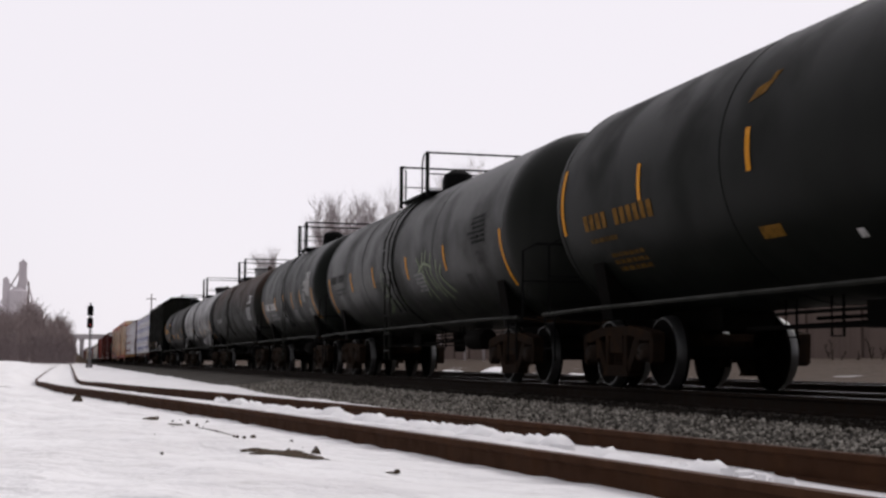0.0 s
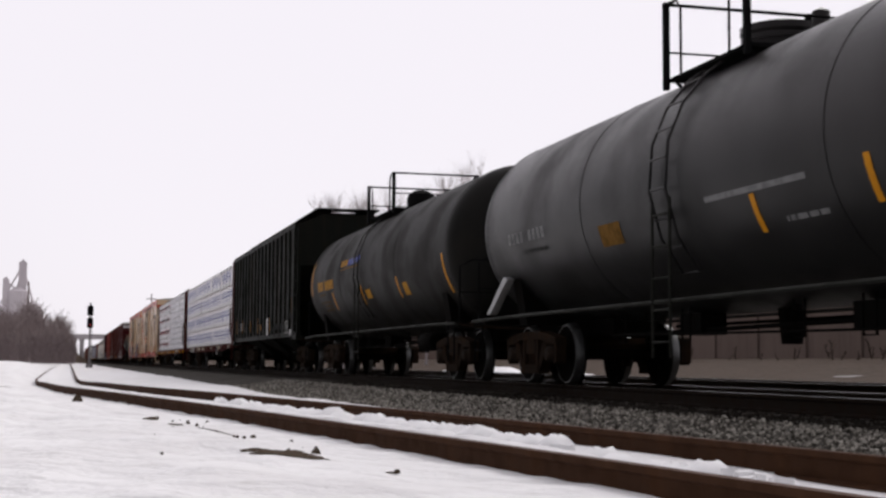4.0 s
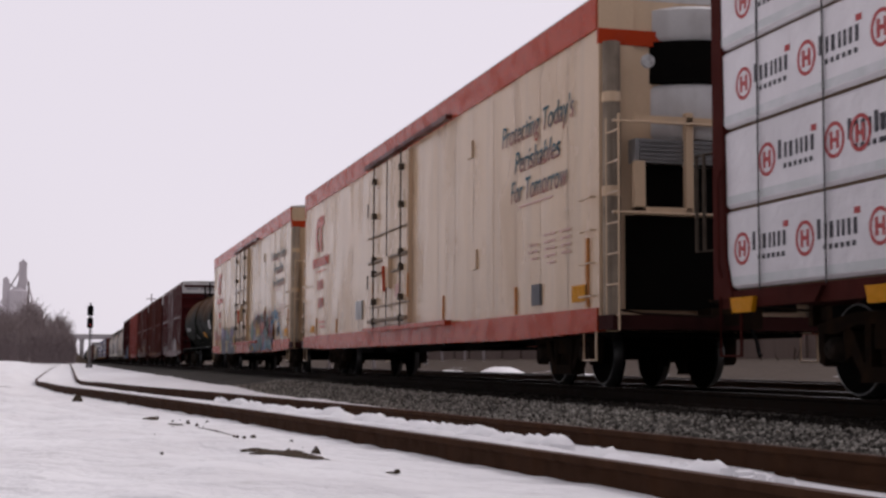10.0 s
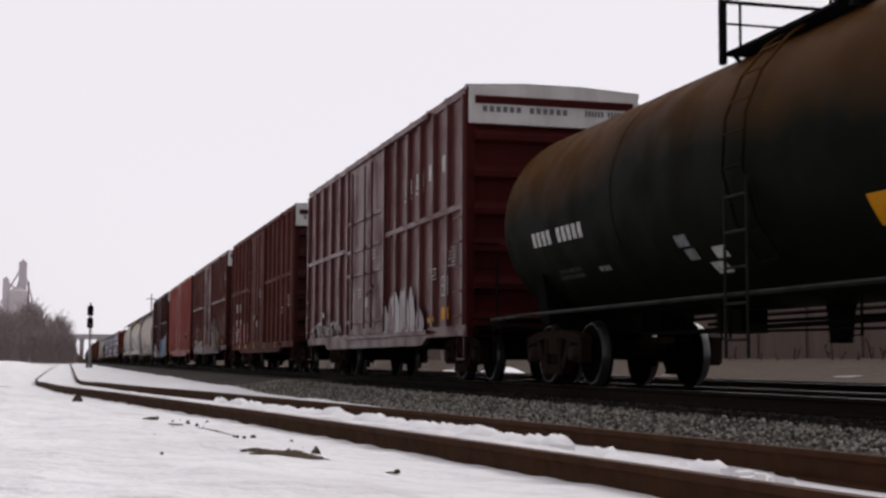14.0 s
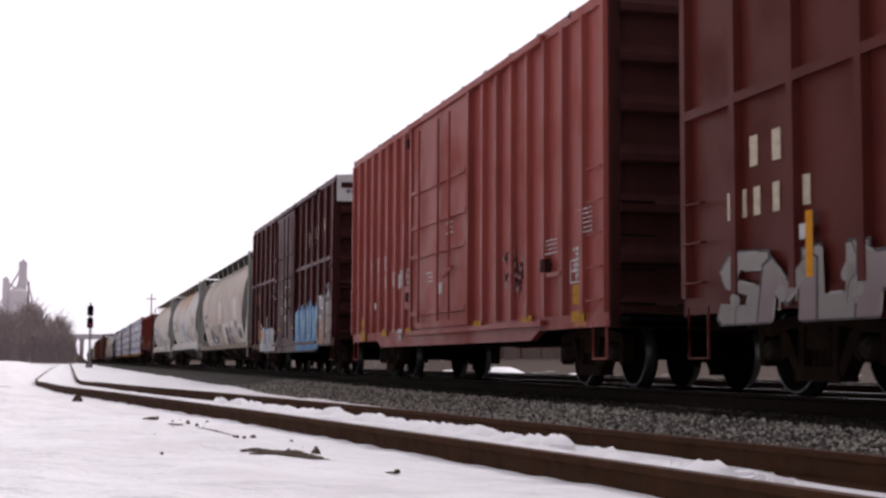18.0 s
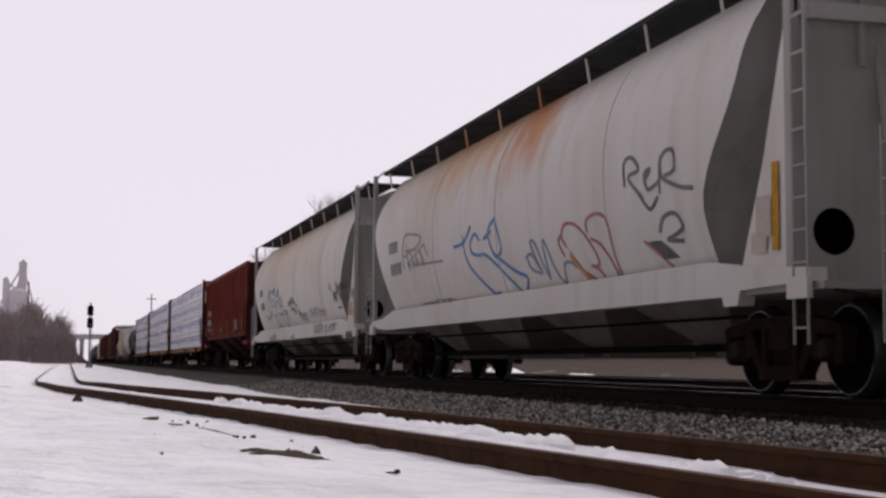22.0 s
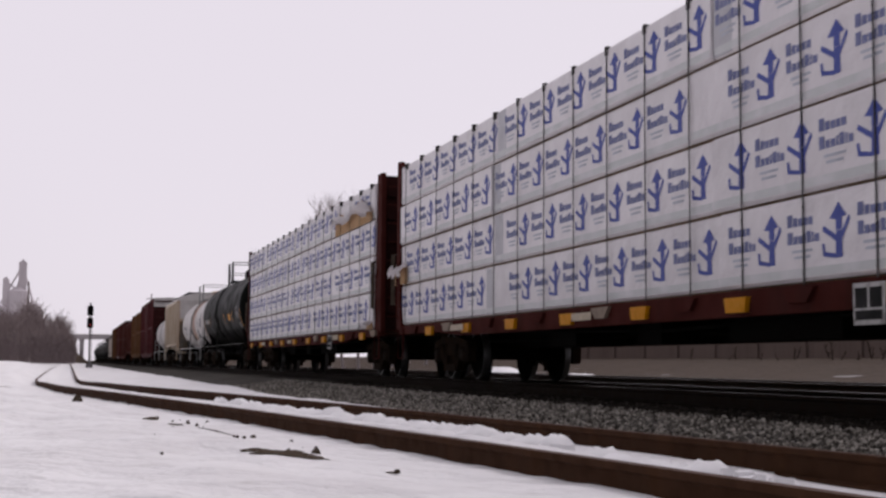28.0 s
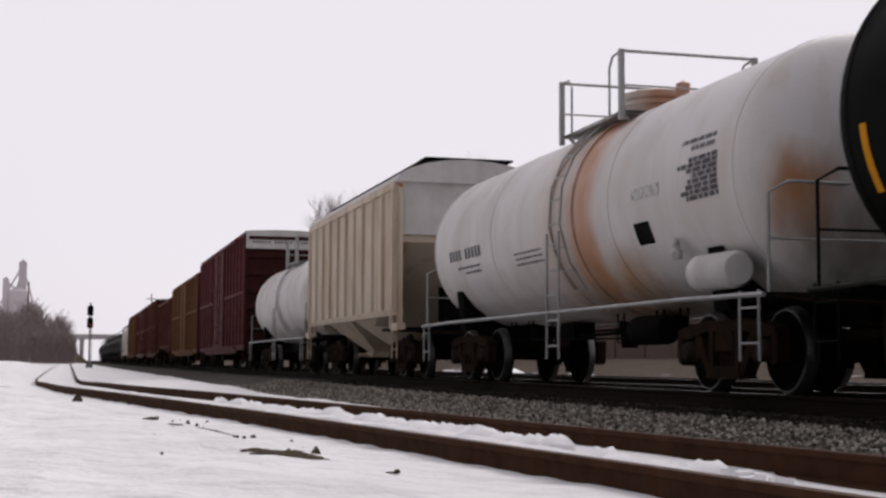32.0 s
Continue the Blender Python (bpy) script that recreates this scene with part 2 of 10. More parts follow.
M = dict(
    rail_side=mat("rusty_rail", (0.055, 0.026, 0.014), 0.9, 0.0, spot=(0.028, 0.015, 0.010), spot_scale=8, spec=0.05, streak=(0.09, 0.04, 0.018), streak_amount=0.4),
    rail_top=mat("worn_rail_head", (0.20, 0.20, 0.20), 0.35, 0.8, spot=(0.06, 0.05, 0.045), spot_scale=20),
    rail_oily=mat("oily_rail", (0.018, 0.013, 0.010), 0.85, spec=0.03, spot=(0.03, 0.018, 0.012), spot_scale=8),
    rail_rust=mat("rusty_rail_head", (0.09, 0.05, 0.034), 0.75, 0.0, spot=(0.045, 0.026, 0.018), spot_scale=12, spec=0.1),
    tie=mat("creosoted_timber", (0.045, 0.035, 0.028), 0.9, spot=(0.09, 0.075, 0.06), stretch=(1, 6, 6), spot_scale=2, rand=0.3),
    ballast=mat("dirty_ballast", (0.085, 0.078, 0.068), 0.95, spot=(0.035, 0.03, 0.027), spot_scale=1.2, grain=0.5, grain_scale=18, bump=1.0, bump_scale=22, spec=0.03),
    truck=mat("grimy_cast_steel", (0.019, 0.0125, 0.009), 0.95, 0.0, spot=(0.05, 0.027, 0.014), spot_scale=5, spec=0.02),
    wheel=mat("oily_wheel_steel", (0.0045, 0.004, 0.0035), 0.9, 0.0, spot=(0.008, 0.006, 0.005), spec=0.01),
    tread=mat("polished_wheel_tread", (0.10, 0.10, 0.10), 0.45, 0.8),
    bearing=mat("bearing_cap", (0.03, 0.024, 0.02), 0.9, 0.0, spot=(0.05, 0.03, 0.02), spec=0.05),
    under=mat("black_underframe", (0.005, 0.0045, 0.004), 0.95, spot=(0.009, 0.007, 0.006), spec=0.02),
    tank_black=mat("black_tank_paint", (0.0058, 0.0066, 0.0056), 0.5, spec=0.012, spot=(0.0085, 0.0085, 0.0078), spot_scale=1.4, streak=(0.012, 0.011, 0.0105), streak_amount=0.25, bump=0.03),
    tank_sooty=mat("sooty_black_tank_paint", (0.0072, 0.0084, 0.0068), 0.5, spec=0.035, spot=(0.0105, 0.0112, 0.0095), spot_scale=0.8, spot_amount=0.6, streak=(0.006, 0.006, 0.006), streak_amount=0.4, bump=0.03),
    tank_rusty=mat("rust_stained_black_tank", (0.0055, 0.0072, 0.0048), 0.65, spec=0.015, spot=(0.010, 0.0105, 0.0075), spot_scale=1.4, top=(0.105, 0.045, 0.012), top_z=(2.4, 3.3), streak=(0.016, 0.010, 0.006), streak_amount=0.3),
    # the top colour is a paler grey, from mid flank upwards
    tank_grey=mat("grey_topped_black_tank", (0.016, 0.0155, 0.0155), 0.4, spec=0.09, spot=(0.022, 0.0215, 0.021), spot_scale=0.7, spot_amount=0.7, streak=(0.009, 0.009, 0.009), streak_amount=0.5, top=(0.043, 0.039, 0.039), top_z=(2.15, 2.75)),
    tank_dark=mat("weathered_black_tank", (0.0128, 0.0138, 0.0118), 0.5, spec=0.09, spot=(0.0175, 0.018, 0.0155), spot_scale=0.7, spot_amount=0.7, streak=(0.007, 0.008, 0.0066), streak_amount=0.5),
    tank_drab=mat("drab_brown_black_tank", (0.0125, 0.0118, 0.0106), 0.6, spec=0.05, spot=(0.019, 0.0165, 0.014), spot_scale=0.8, spot_amount=0.7, streak=(0.007, 0.007, 0.0065), streak_amount=0.5),
    tank_short=mat("plain_black_tank", (0.0088, 0.0104, 0.0084), 0.5, spec=0.06, spot=(0.012, 0.0136, 0.0112), spot_scale=0.7, spot_amount=0.7, streak=(0.006, 0.0066, 0.0056), streak_amount=0.4),
    tank_brown=mat("rust_topped_tank", (0.0125, 0.0132, 0.0112), 0.65, spec=0.05, spot=(0.028, 0.026, 0.022), spot_scale=1.4, top=(0.066, 0.037, 0.027), top_z=(2.3, 3.6)),
    tank_white=mat("white_tank_paint", (0.60, 0.575, 0.57), 0.55, spec=0.15, spot=(0.50, 0.44, 0.40), spot_scale=0.8, spot_amount=0.7, streak=(0.44, 0.35, 0.28), streak_amount=0.3, bump=0.05),
    tank_stained=mat("rust_stained_white_tank_paint", (0.60, 0.575, 0.57), 0.5, spec=0.2, spot=(0.50, 0.44, 0.40), spot_scale=0.8, spot_amount=0.6, streak=(0.44, 0.35, 0.28), streak_amount=0.3, bump=0.05,
                     blots=(((0.46, 0.31, 0.20), (0, -0.7, 2.4), (9, 1.5, 9), 0.55), ((0.40, 0.15, 0.045), (0, -1.5, 2.4), (9, 0.62, 9), 0.85), ((0.38, 0.19, 0.06), (-1.0, -2.3, 1.2), (2, 1.3, 0.75), 0.8), ((0.20, 0.16, 0.125), (-0.3, -6.9, 1.5), (1.9, 0.8, 1.25), 0.8), ((0.13, 0.105, 0.085), (-0.6, -3.0, 0.9), (2.0, 5.0, 0.5), 0.75), ((0.14, 0.115, 0.09), (0.2, -6.6, 1.7), (1.1, 0.6, 1.0), 0.8), ((0.34, 0.14, 0.035), (-0.95, -6.4, 2.15), (0.5, 0.5, 0.55), 0.9))),
    gold_dim=mat("faded_yellow_stencil", (0.17, 0.085, 0.012), 0.75, spec=0.05, spot=(0.06, 0.035, 0.012), spot_scale=9, spot_amount=0.7),
    gold_strip=mat("faded_reflector_strip", (0.26, 0.12, 0.018), 0.7, spec=0.05, spot=(0.12, 0.06, 0.014), spot_scale=9, spot_amount=0.7),
    gold_faint=mat("rubbed_yellow_stencil", (0.09, 0.05, 0.012), 0.8, spec=0.04, spot=(0.03, 0.02, 0.010), spot_scale=12, spot_amount=0.8),
    worn_mark=mat("worn_grey_stencil", (0.05, 0.05, 0.048), 0.8, spec=0.04, spot=(0.02, 0.02, 0.02), spot_scale=12, spot_amount=0.7),
    ghost=mat("faded_ghost_stencil", (0.022, 0.023, 0.022), 0.85, spec=0.02, spot=(0.010, 0.010, 0.010), spot_scale=6, spot_amount=0.8),
    rust=mat("orange_rust_stain", (0.42, 0.2, 0.09), 0.85, spot=(0.3, 0.12, 0.05), spot_scale=6),
    hopper_black=mat("black_hopper_paint", (0.0066, 0.0075, 0.0057), 0.65, spec=0.055, spot=(0.011, 0.011, 0.0085), spot_scale=1.5, streak=(0.034, 0.020, 0.012), streak_amount=0.3),
    hopper_red=mat("faded_red_hopper_paint", (0.165, 0.030, 0.021), 0.8, spec=0.05, spot=(0.085, 0.020, 0.015), spot_scale=1.5, spot_amount=0.5, streak=(0.045, 0.016, 0.012), streak_amount=0.5),
    hopper_beige=mat("dirty_beige_hopper_paint", (0.53, 0.465, 0.41), 0.7, spec=0.1, spot=(0.41, 0.345, 0.295), spot_scale=0.6, spot_amount=0.8, streak=(0.25, 0.195, 0.155), streak_amount=0.28),
    hopper_washed=mat("rust_washed_white_hopper_paint", (0.57, 0.54, 0.505), 0.65, spec=0.12, spot=(0.51, 0.455, 0.39), spot_scale=0.35, spot_amount=0.6, streak=(0.40, 0.36, 0.31), streak_amount=0.35,
                      blots=(((0.50, 0.36, 0.24), (-1.2, 3.0, 4.2), (2.5, 6.5, 1.3), 0.8), ((0.47, 0.25, 0.12), (-1.2, 2.2, 4.15), (2.5, 3.6, 0.95), 0.75), ((0.46, 0.18, 0.06), (-1.2, -0.9, 4.0), (2.5, 1.7, 1.25), 0.95))),
    hopper_mellow=mat("yellowed_white_hopper_paint", (0.57, 0.535, 0.49), 0.65, spec=0.12, spot=(0.51, 0.45, 0.38), spot_scale=0.35, spot_amount=0.6, streak=(0.40, 0.36, 0.31), streak_amount=0.35,
                      blots=(((0.51, 0.38, 0.26), (-1.2, 1.5, 4.1), (2.5, 9.5, 1.7), 0.7), ((0.46, 0.27, 0.14), (-1.2, 3.6, 4.3), (2.5, 3.0, 0.75), 0.6))),
    rusty_sill=mat("rust_brown_sill_paint", (0.075, 0.052, 0.036), 0.9, spec=0.04, spot=(0.04, 0.027, 0.019), spot_scale=2.2, spot_amount=0.7, streak=(0.12, 0.08, 0.05), streak_amount=0.4),
    hopper_tan=mat("rust_streaked_tan_hopper_paint", (0.56, 0.48, 0.38), 0.7, spot=(0.45, 0.36, 0.27), spot_scale=1.2, streak=(0.3, 0.17, 0.09), streak_amount=0.55),
    box_brown=mat("dull_maroon_boxcar_paint", (0.094, 0.0195, 0.014), 0.42, spec=0.05, spot=(0.046, 0.0095, 0.009), spot_scale=1.2, streak=(0.085, 0.032, 0.030), streak_amount=0.25),
    # pale streaks put part of the ribs' glossy sheen into the colour
    box_faded=mat("faded_maroon_boxcar_paint", (0.088, 0.023, 0.022), 0.42, spec=0.12, spot=(0.058, 0.016, 0.0155), spot_scale=1.2, streak=(0.13, 0.06, 0.06), streak_amount=0.3),
    box_brown2=mat("oxide_boxcar_paint", (0.095, 0.028, 0.022), 0.75, spec=0.06, spot=(0.06, 0.02, 0.017), spot_scale=1.2, streak=(0.035, 0.015, 0.012), streak_amount=0.4),
    box_red=mat("bright_oxide_boxcar_paint", (0.285, 0.064, 0.052), 0.55, spec=0.14, spot=(0.22, 0.045, 0.035), spot_scale=1.0, streak=(0.12, 0.032, 0.027), streak_amount=0.4),
    box_dark=mat("dark_maroon_boxcar_paint", (0.050, 0.0078, 0.0078), 0.45, spec=0.035, spot=(0.034, 0.0066, 0.0066), spot_scale=0.9, spot_amount=0.55, streak=(0.06, 0.02, 0.019), streak_amount=0.22, stretch=(1, 1, 0.4)),
    # maroon darkened for the shade between cars, with grime streaks
    shaded_end=mat("shaded_maroon_end_paint", (0.045, 0.015, 0.014), 0.85, spec=0.03, spot=(0.022, 0.010, 0.010), spot_scale=1.2, streak=(0.015, 0.008, 0.008), streak_amount=0.5),
    box_purple=mat("plum_boxcar_paint", (0.10, 0.026, 0.028), 0.75, spec=0.06, spot=(0.06, 0.02, 0.022), streak=(0.035, 0.014, 0.014), streak_amount=0.4),
    box_orange=mat("faded_orange_boxcar_paint", (0.15, 0.068, 0.03), 0.8, spec=0.06, spot=(0.09, 0.045, 0.024), streak=(0.06, 0.035, 0.022), streak_amount=0.5),
    white_end=mat("white_end_panel_paint", (0.6, 0.58, 0.57), 0.7, spot=(0.42, 0.39, 0.37), streak=(0.3, 0.27, 0.25), streak_amount=0.3),
    reefer=mat("cream_refrigerator_car_paint", (0.64, 0.465, 0.31), 0.27, spec=0.2, spot=(0.53, 0.385, 0.265), spot_scale=1.1, streak=(0.46, 0.36, 0.27), streak_amount=0.4, bump=0.9, bump_scale=1.3, stretch=(1, 1, 0.55)),
    reefer_old=mat("yellowed_refrigerator_car_paint", (0.575, 0.42, 0.27), 0.28, spec=0.2, spot=(0.48, 0.35, 0.23), spot_scale=1.1, streak=(0.34, 0.255, 0.175), streak_amount=0.45, bump=0.9, bump_scale=1.3, stretch=(1, 1, 0.55)),
    hopper_end=mat("grey_hopper_end_paint", (0.33, 0.315, 0.295), 0.75, spec=0.08, spot=(0.24, 0.22, 0.2), spot_scale=0.8, streak=(0.13, 0.11, 0.09), streak_amount=0.4),
    bay_grey=mat("grimy_hopper_bay_paint", (0.19, 0.17, 0.145), 0.85, spec=0.04, spot=(0.09, 0.07, 0.055), spot_scale=1.2),
    reefer_red=mat("vermilion_trim_paint", (0.43, 0.046, 0.012), 0.3, spec=0.06, spot=(0.34, 0.04, 0.013), streak=(0.28, 0.05, 0.025), streak_amount=0.3),
    beam_dark=mat("darker_red_bulkhead_paint", (0.03, 0.010, 0.009), 0.9, spec=0.03, spot=(0.014, 0.008, 0.008), spot_scale=1.6, spot_amount=0.7, streak=(0.012, 0.008, 0.007), streak_amount=0.5),
    beam_red=mat("dark_red_flatcar_paint", (0.065, 0.015, 0.012), 0.85, spec=0.03, spot=(0.035, 0.011, 0.009), spot_scale=2, streak=(0.022, 0.010, 0.008), streak_amount=0.4),
    wrap=mat("white_lumber_wrap", (0.80, 0.77, 0.79), 0.42, spot=(0.64, 0.615, 0.63), spot_scale=1.6, grain=0.06, bump=1.0, bump_scale=3.0, bump_depth=0.07, rand=0.05),
    wrap_grey=mat("grey_white_lumber_wrap", (0.75, 0.73, 0.755), 0.42, spot=(0.57, 0.55, 0.565), spot_scale=1.6, grain=0.06, bump=1.0, bump_scale=3.0, bump_depth=0.07, rand=0.08),
    print_blue=mat("blue_print", (0.06, 0.085, 0.34), 0.6, grain=0.05),
    print_pale=mat("pale_blue_print", (0.50, 0.53, 0.60), 0.6, grain=0.05),
    print_red=mat("red_print", (0.45, 0.07, 0.07), 0.6, grain=0.05),
    print_black=mat("black_print", (0.045, 0.042, 0.05), 0.6, grain=0.05),
    print_mid=mat("grey_blue_print", (0.17, 0.19, 0.36), 0.6, grain=0.05),
    dunnage=mat("dark_wet_timber", (0.13, 0.085, 0.05), 0.9, spot=(0.06, 0.04, 0.026), stretch=(8, 0.5, 8), spot_scale=2),
    lumber=mat("bare_sawn_lumber", (0.48, 0.30, 0.15), 0.8, spot=(0.38, 0.22, 0.1), stretch=(8, 0.5, 8), spot_scale=2),
    strap=mat("dark_strap", (0.035, 0.03, 0.03), 0.6),
    yellow=mat("yellow_reflector", (0.60, 0.25, 0.004), 0.6, spec=0.08, spot=(0.42, 0.18, 0.01), spot_scale=12),
    white_mark=mat("white_stencil", (0.52, 0.51, 0.50), 0.7, spot=(0.2, 0.18, 0.17), spot_scale=14, spot_amount=0.75),
    cream_mark=mat("cream_stencil", (0.55, 0.47, 0.35), 0.7, spot=(0.3, 0.24, 0.2), spot_scale=14, spot_amount=0.5),
    dim_mark=mat("worn_stencil", (0.2, 0.2, 0.2), 0.8, spot=(0.08, 0.08, 0.08), spot_scale=10, spot_amount=0.7),
    gold_mark=mat("yellow_stencil", (0.45, 0.22, 0.015), 0.7, spec=0.08, spot=(0.2, 0.10, 0.015), spot_scale=14, spot_amount=0.6),
    grey_mark=mat("grey_stencil", (0.12, 0.12, 0.13), 0.7, spot=(0.2, 0.2, 0.2)),
    dark=mat("dark_opening", (0.012, 0.012, 0.012), 0.9),
    steel=mat("galvanised_steel", (0.34, 0.34, 0.34), 0.55, 0.4, spot=(0.22, 0.2, 0.18)),
    snow=None,
    # bark and far wood are lightened, distance haze being mixed into their colours
    tree=mat("haze_paled_bark", (0.46, 0.41, 0.415), 0.95, spot=(0.38, 0.33, 0.335), spec=0.02),
    far_tree=mat("haze_paled_wood", (0.25, 0.205, 0.2), 0.95, spot=(0.18, 0.145, 0.14), spot_scale=0.2, spec=0.02),
    # concrete made pale: the air's haze is put into the base colour
    haze=mat("haze_tinted_concrete", (0.62, 0.565, 0.59), 0.95, spot=(0.5, 0.45, 0.47), spot_scale=0.1, streak=(0.5, 0.45, 0.48), streak_amount=0.3),
    concrete=mat("bridge_concrete", (0.5, 0.46, 0.47), 0.9, spot=(0.42, 0.38, 0.39), spot_scale=0.5),
    pole=mat("grey_pole_paint", (0.2, 0.19, 0.19), 0.8),
    # brown scrub, likewise paled for haze
    scrub=mat("hazy_brown_scrub", (0.17, 0.135, 0.135), 0.95, spot=(0.12, 0.095, 0.095), spot_scale=0.3),
    pipe_grey=mat("grey_weathered_pipe", (0.02, 0.0205, 0.017), 0.7, spot=(0.011, 0.011, 0.0095), spec=0.06),
    rod_grime=mat("grimy_brown_rod", (0.085, 0.066, 0.05), 0.8, spot=(0.03, 0.024, 0.019), spot_scale=5, spec=0.08),
    grimy=mat("soot_darkened_steel", (0.03, 0.032, 0.03), 0.85, spot=(0.015, 0.015, 0.014), spec=0.1),
    black=mat("flat_black_paint", (0.006, 0.006, 0.006), 0.9, spec=0.04),
    soil=mat("wet_brown_soil", (0.075, 0.056, 0.040), 0.95, spec=0.02, spot=(0.034, 0.026, 0.019), spot_scale=9, bump=0.8, bump_scale=30),
    grass=mat("dead_grass", (0.19, 0.145, 0.11), 0.95, spot=(0.13, 0.1, 0.08), spot_scale=0.6, grain=0.4, grain_scale=12, bump=0.6, bump_scale=15),
    weed=mat("dry_weeds", (0.085, 0.065, 0.052), 0.95, spec=0.02),
    wall=mat("pale_block_wall", (0.21, 0.16, 0.14), 0.9, spec=0.03, spot=(0.16, 0.12, 0.105), spot_scale=0.4, streak=(0.11, 0.085, 0.075), streak_amount=0.3),
)


# ---- mesh helpers ----
def box(bm, x0, x1, y0, y1, z0, z1):
    v = [bm.verts.new(p) for p in ((x0, y0, z0), (x1, y0, z0), (x1, y1, z0), (x0, y1, z0), (x0, y0, z1), (x1, y0, z1), (x1, y1, z1), (x0, y1, z1))]
    for f in ((3, 2, 1, 0), (4, 5, 6, 7), (0, 1, 5, 4), (1, 2, 6, 5), (2, 3, 7, 6), (3, 0, 4, 7)):
        bm.faces.new([v[i] for i in f])


def prism(bm, pts, lo, hi, axis="x"):
    """A closed outline, counter-clockwise in (y, z) for axis x, (x, z) for axis y, (x, y) for axis z, drawn out from lo to hi."""
    put = {"x": lambda a, b, c: (c, a, b), "y": lambda a, b, c: (a, c, b), "z": lambda a, b, c: (a, b, c)}[axis]
    lo_v = [bm.verts.new(put(a, b, lo)) for a, b in pts]
    hi_v = [bm.verts.new(put(a, b, hi)) for a, b in pts]
    n = len(pts)
    bm.faces.new(lo_v[::-1])
    bm.faces.new(hi_v)
    for i in range(n):
        bm.faces.new((lo_v[i], lo_v[(i + 1) % n], hi_v[(i + 1) % n], hi_v[i]))


def tube(bm, path, r, n=6):
    """A round bar along a list of points."""
    pts = [Vector(p) for p in path]
    rings = []
    for i, p in enumerate(pts):
        d = (pts[min(i + 1, len(pts) - 1)] - pts[max(i - 1, 0)]).normalized()
        a = d.cross(Vector((0, 0, 1)) if abs(d.z) < 0.9 else Vector((0, 1, 0))).normalized()
        b = d.cross(a)
        rings.append([bm.verts.new(p + r * (math.cos(t) * a + math.sin(t) * b)) for t in (2 * math.pi * k / n for k in range(n))])
    for r0, r1 in zip(rings, rings[1:]):
        for k in range(n):
            bm.faces.new((r0[k], r0[(k + 1) % n], r1[(k + 1) % n], r1[k]))
    bm.faces.new(rings[0][::-1])
    bm.faces.new(rings[-1])


def lathe(bm, profile, n=32, axis="y", centre=(0, 0, 0), caps=True):
    """Rings (along, radius) turned about an axis through centre; a radius of 0 closes to a point."""
    c = Vector(centre)
    rings = []
    for a, r in profile:
        ring = []
        for k in range(n if r > 0 else 1):
            t = 2 * math.pi * k / n
            u, w = r * math.cos(t), r * math.sin(t)
            ring.append(bm.verts.new(c + Vector({"y": (u, a, w), "x": (a, u, w), "z": (u, w, a)}[axis])))
        rings.append(ring)
    for r0, r1 in zip(rings, rings[1:]):
        for k in range(n):
            a, b = r0[k % len(r0)], r0[(k + 1) % len(r0)]
            d, e = r1[k % len(r1)], r1[(k + 1) % len(r1)]
            face = [v for i, v in enumerate((a, b, e, d)) if v not in (a, b, e, d)[:i]]
            if len(face) > 2:
                bm.faces.new(face)
    for ring, flip in ((rings[0], True), (rings[-1], False)):
        if caps and len(ring) > 2:
            bm.faces.new(ring[::-1] if flip else ring)


def finish(bm, name, material, smooth=False):
    bmesh.ops.recalc_face_normals(bm, faces=bm.faces)
    me = bpy.data.meshes.new(name)
    bm.to_mesh(me)
    bm.free()
    me.materials.append(material)
    if smooth:
        me.polygons.foreach_set("use_smooth", [True] * len(me.polygons))
        me.set_sharp_from_angle(angle=radians(38))
    return me


def islands(bm):
    """The separate pieces of a mesh, each a list of faces."""
    seen, out = set(), []
    for f in bm.faces:
        if f in seen:
            continue
        stack, group = [f], []
        seen.add(f)
        while stack:
            g = stack.pop()
            group.append(g)
            for v in g.verts:
                for h in v.link_faces:
                    if h not in seen:
                        seen.add(h)
                        stack.append(h)
        out.append(group)
    return out


def piece(bm, groups):
    """A new mesh of some pieces of another."""
    out, known = bmesh.new(), {}
    for group in groups:
        for f in group:
            for v in f.verts:
                if v not in known:
                    known[v] = out.verts.new(v.co)
            out.faces.new([known[v] for v in f.verts])
    return out


SPLIT = {"walkway_bracket", "door", "weld_seam", "grab_iron", "end_wall", "bulkhead", "guard_frame", "platform", "dark_hold", "yellow_plate"}


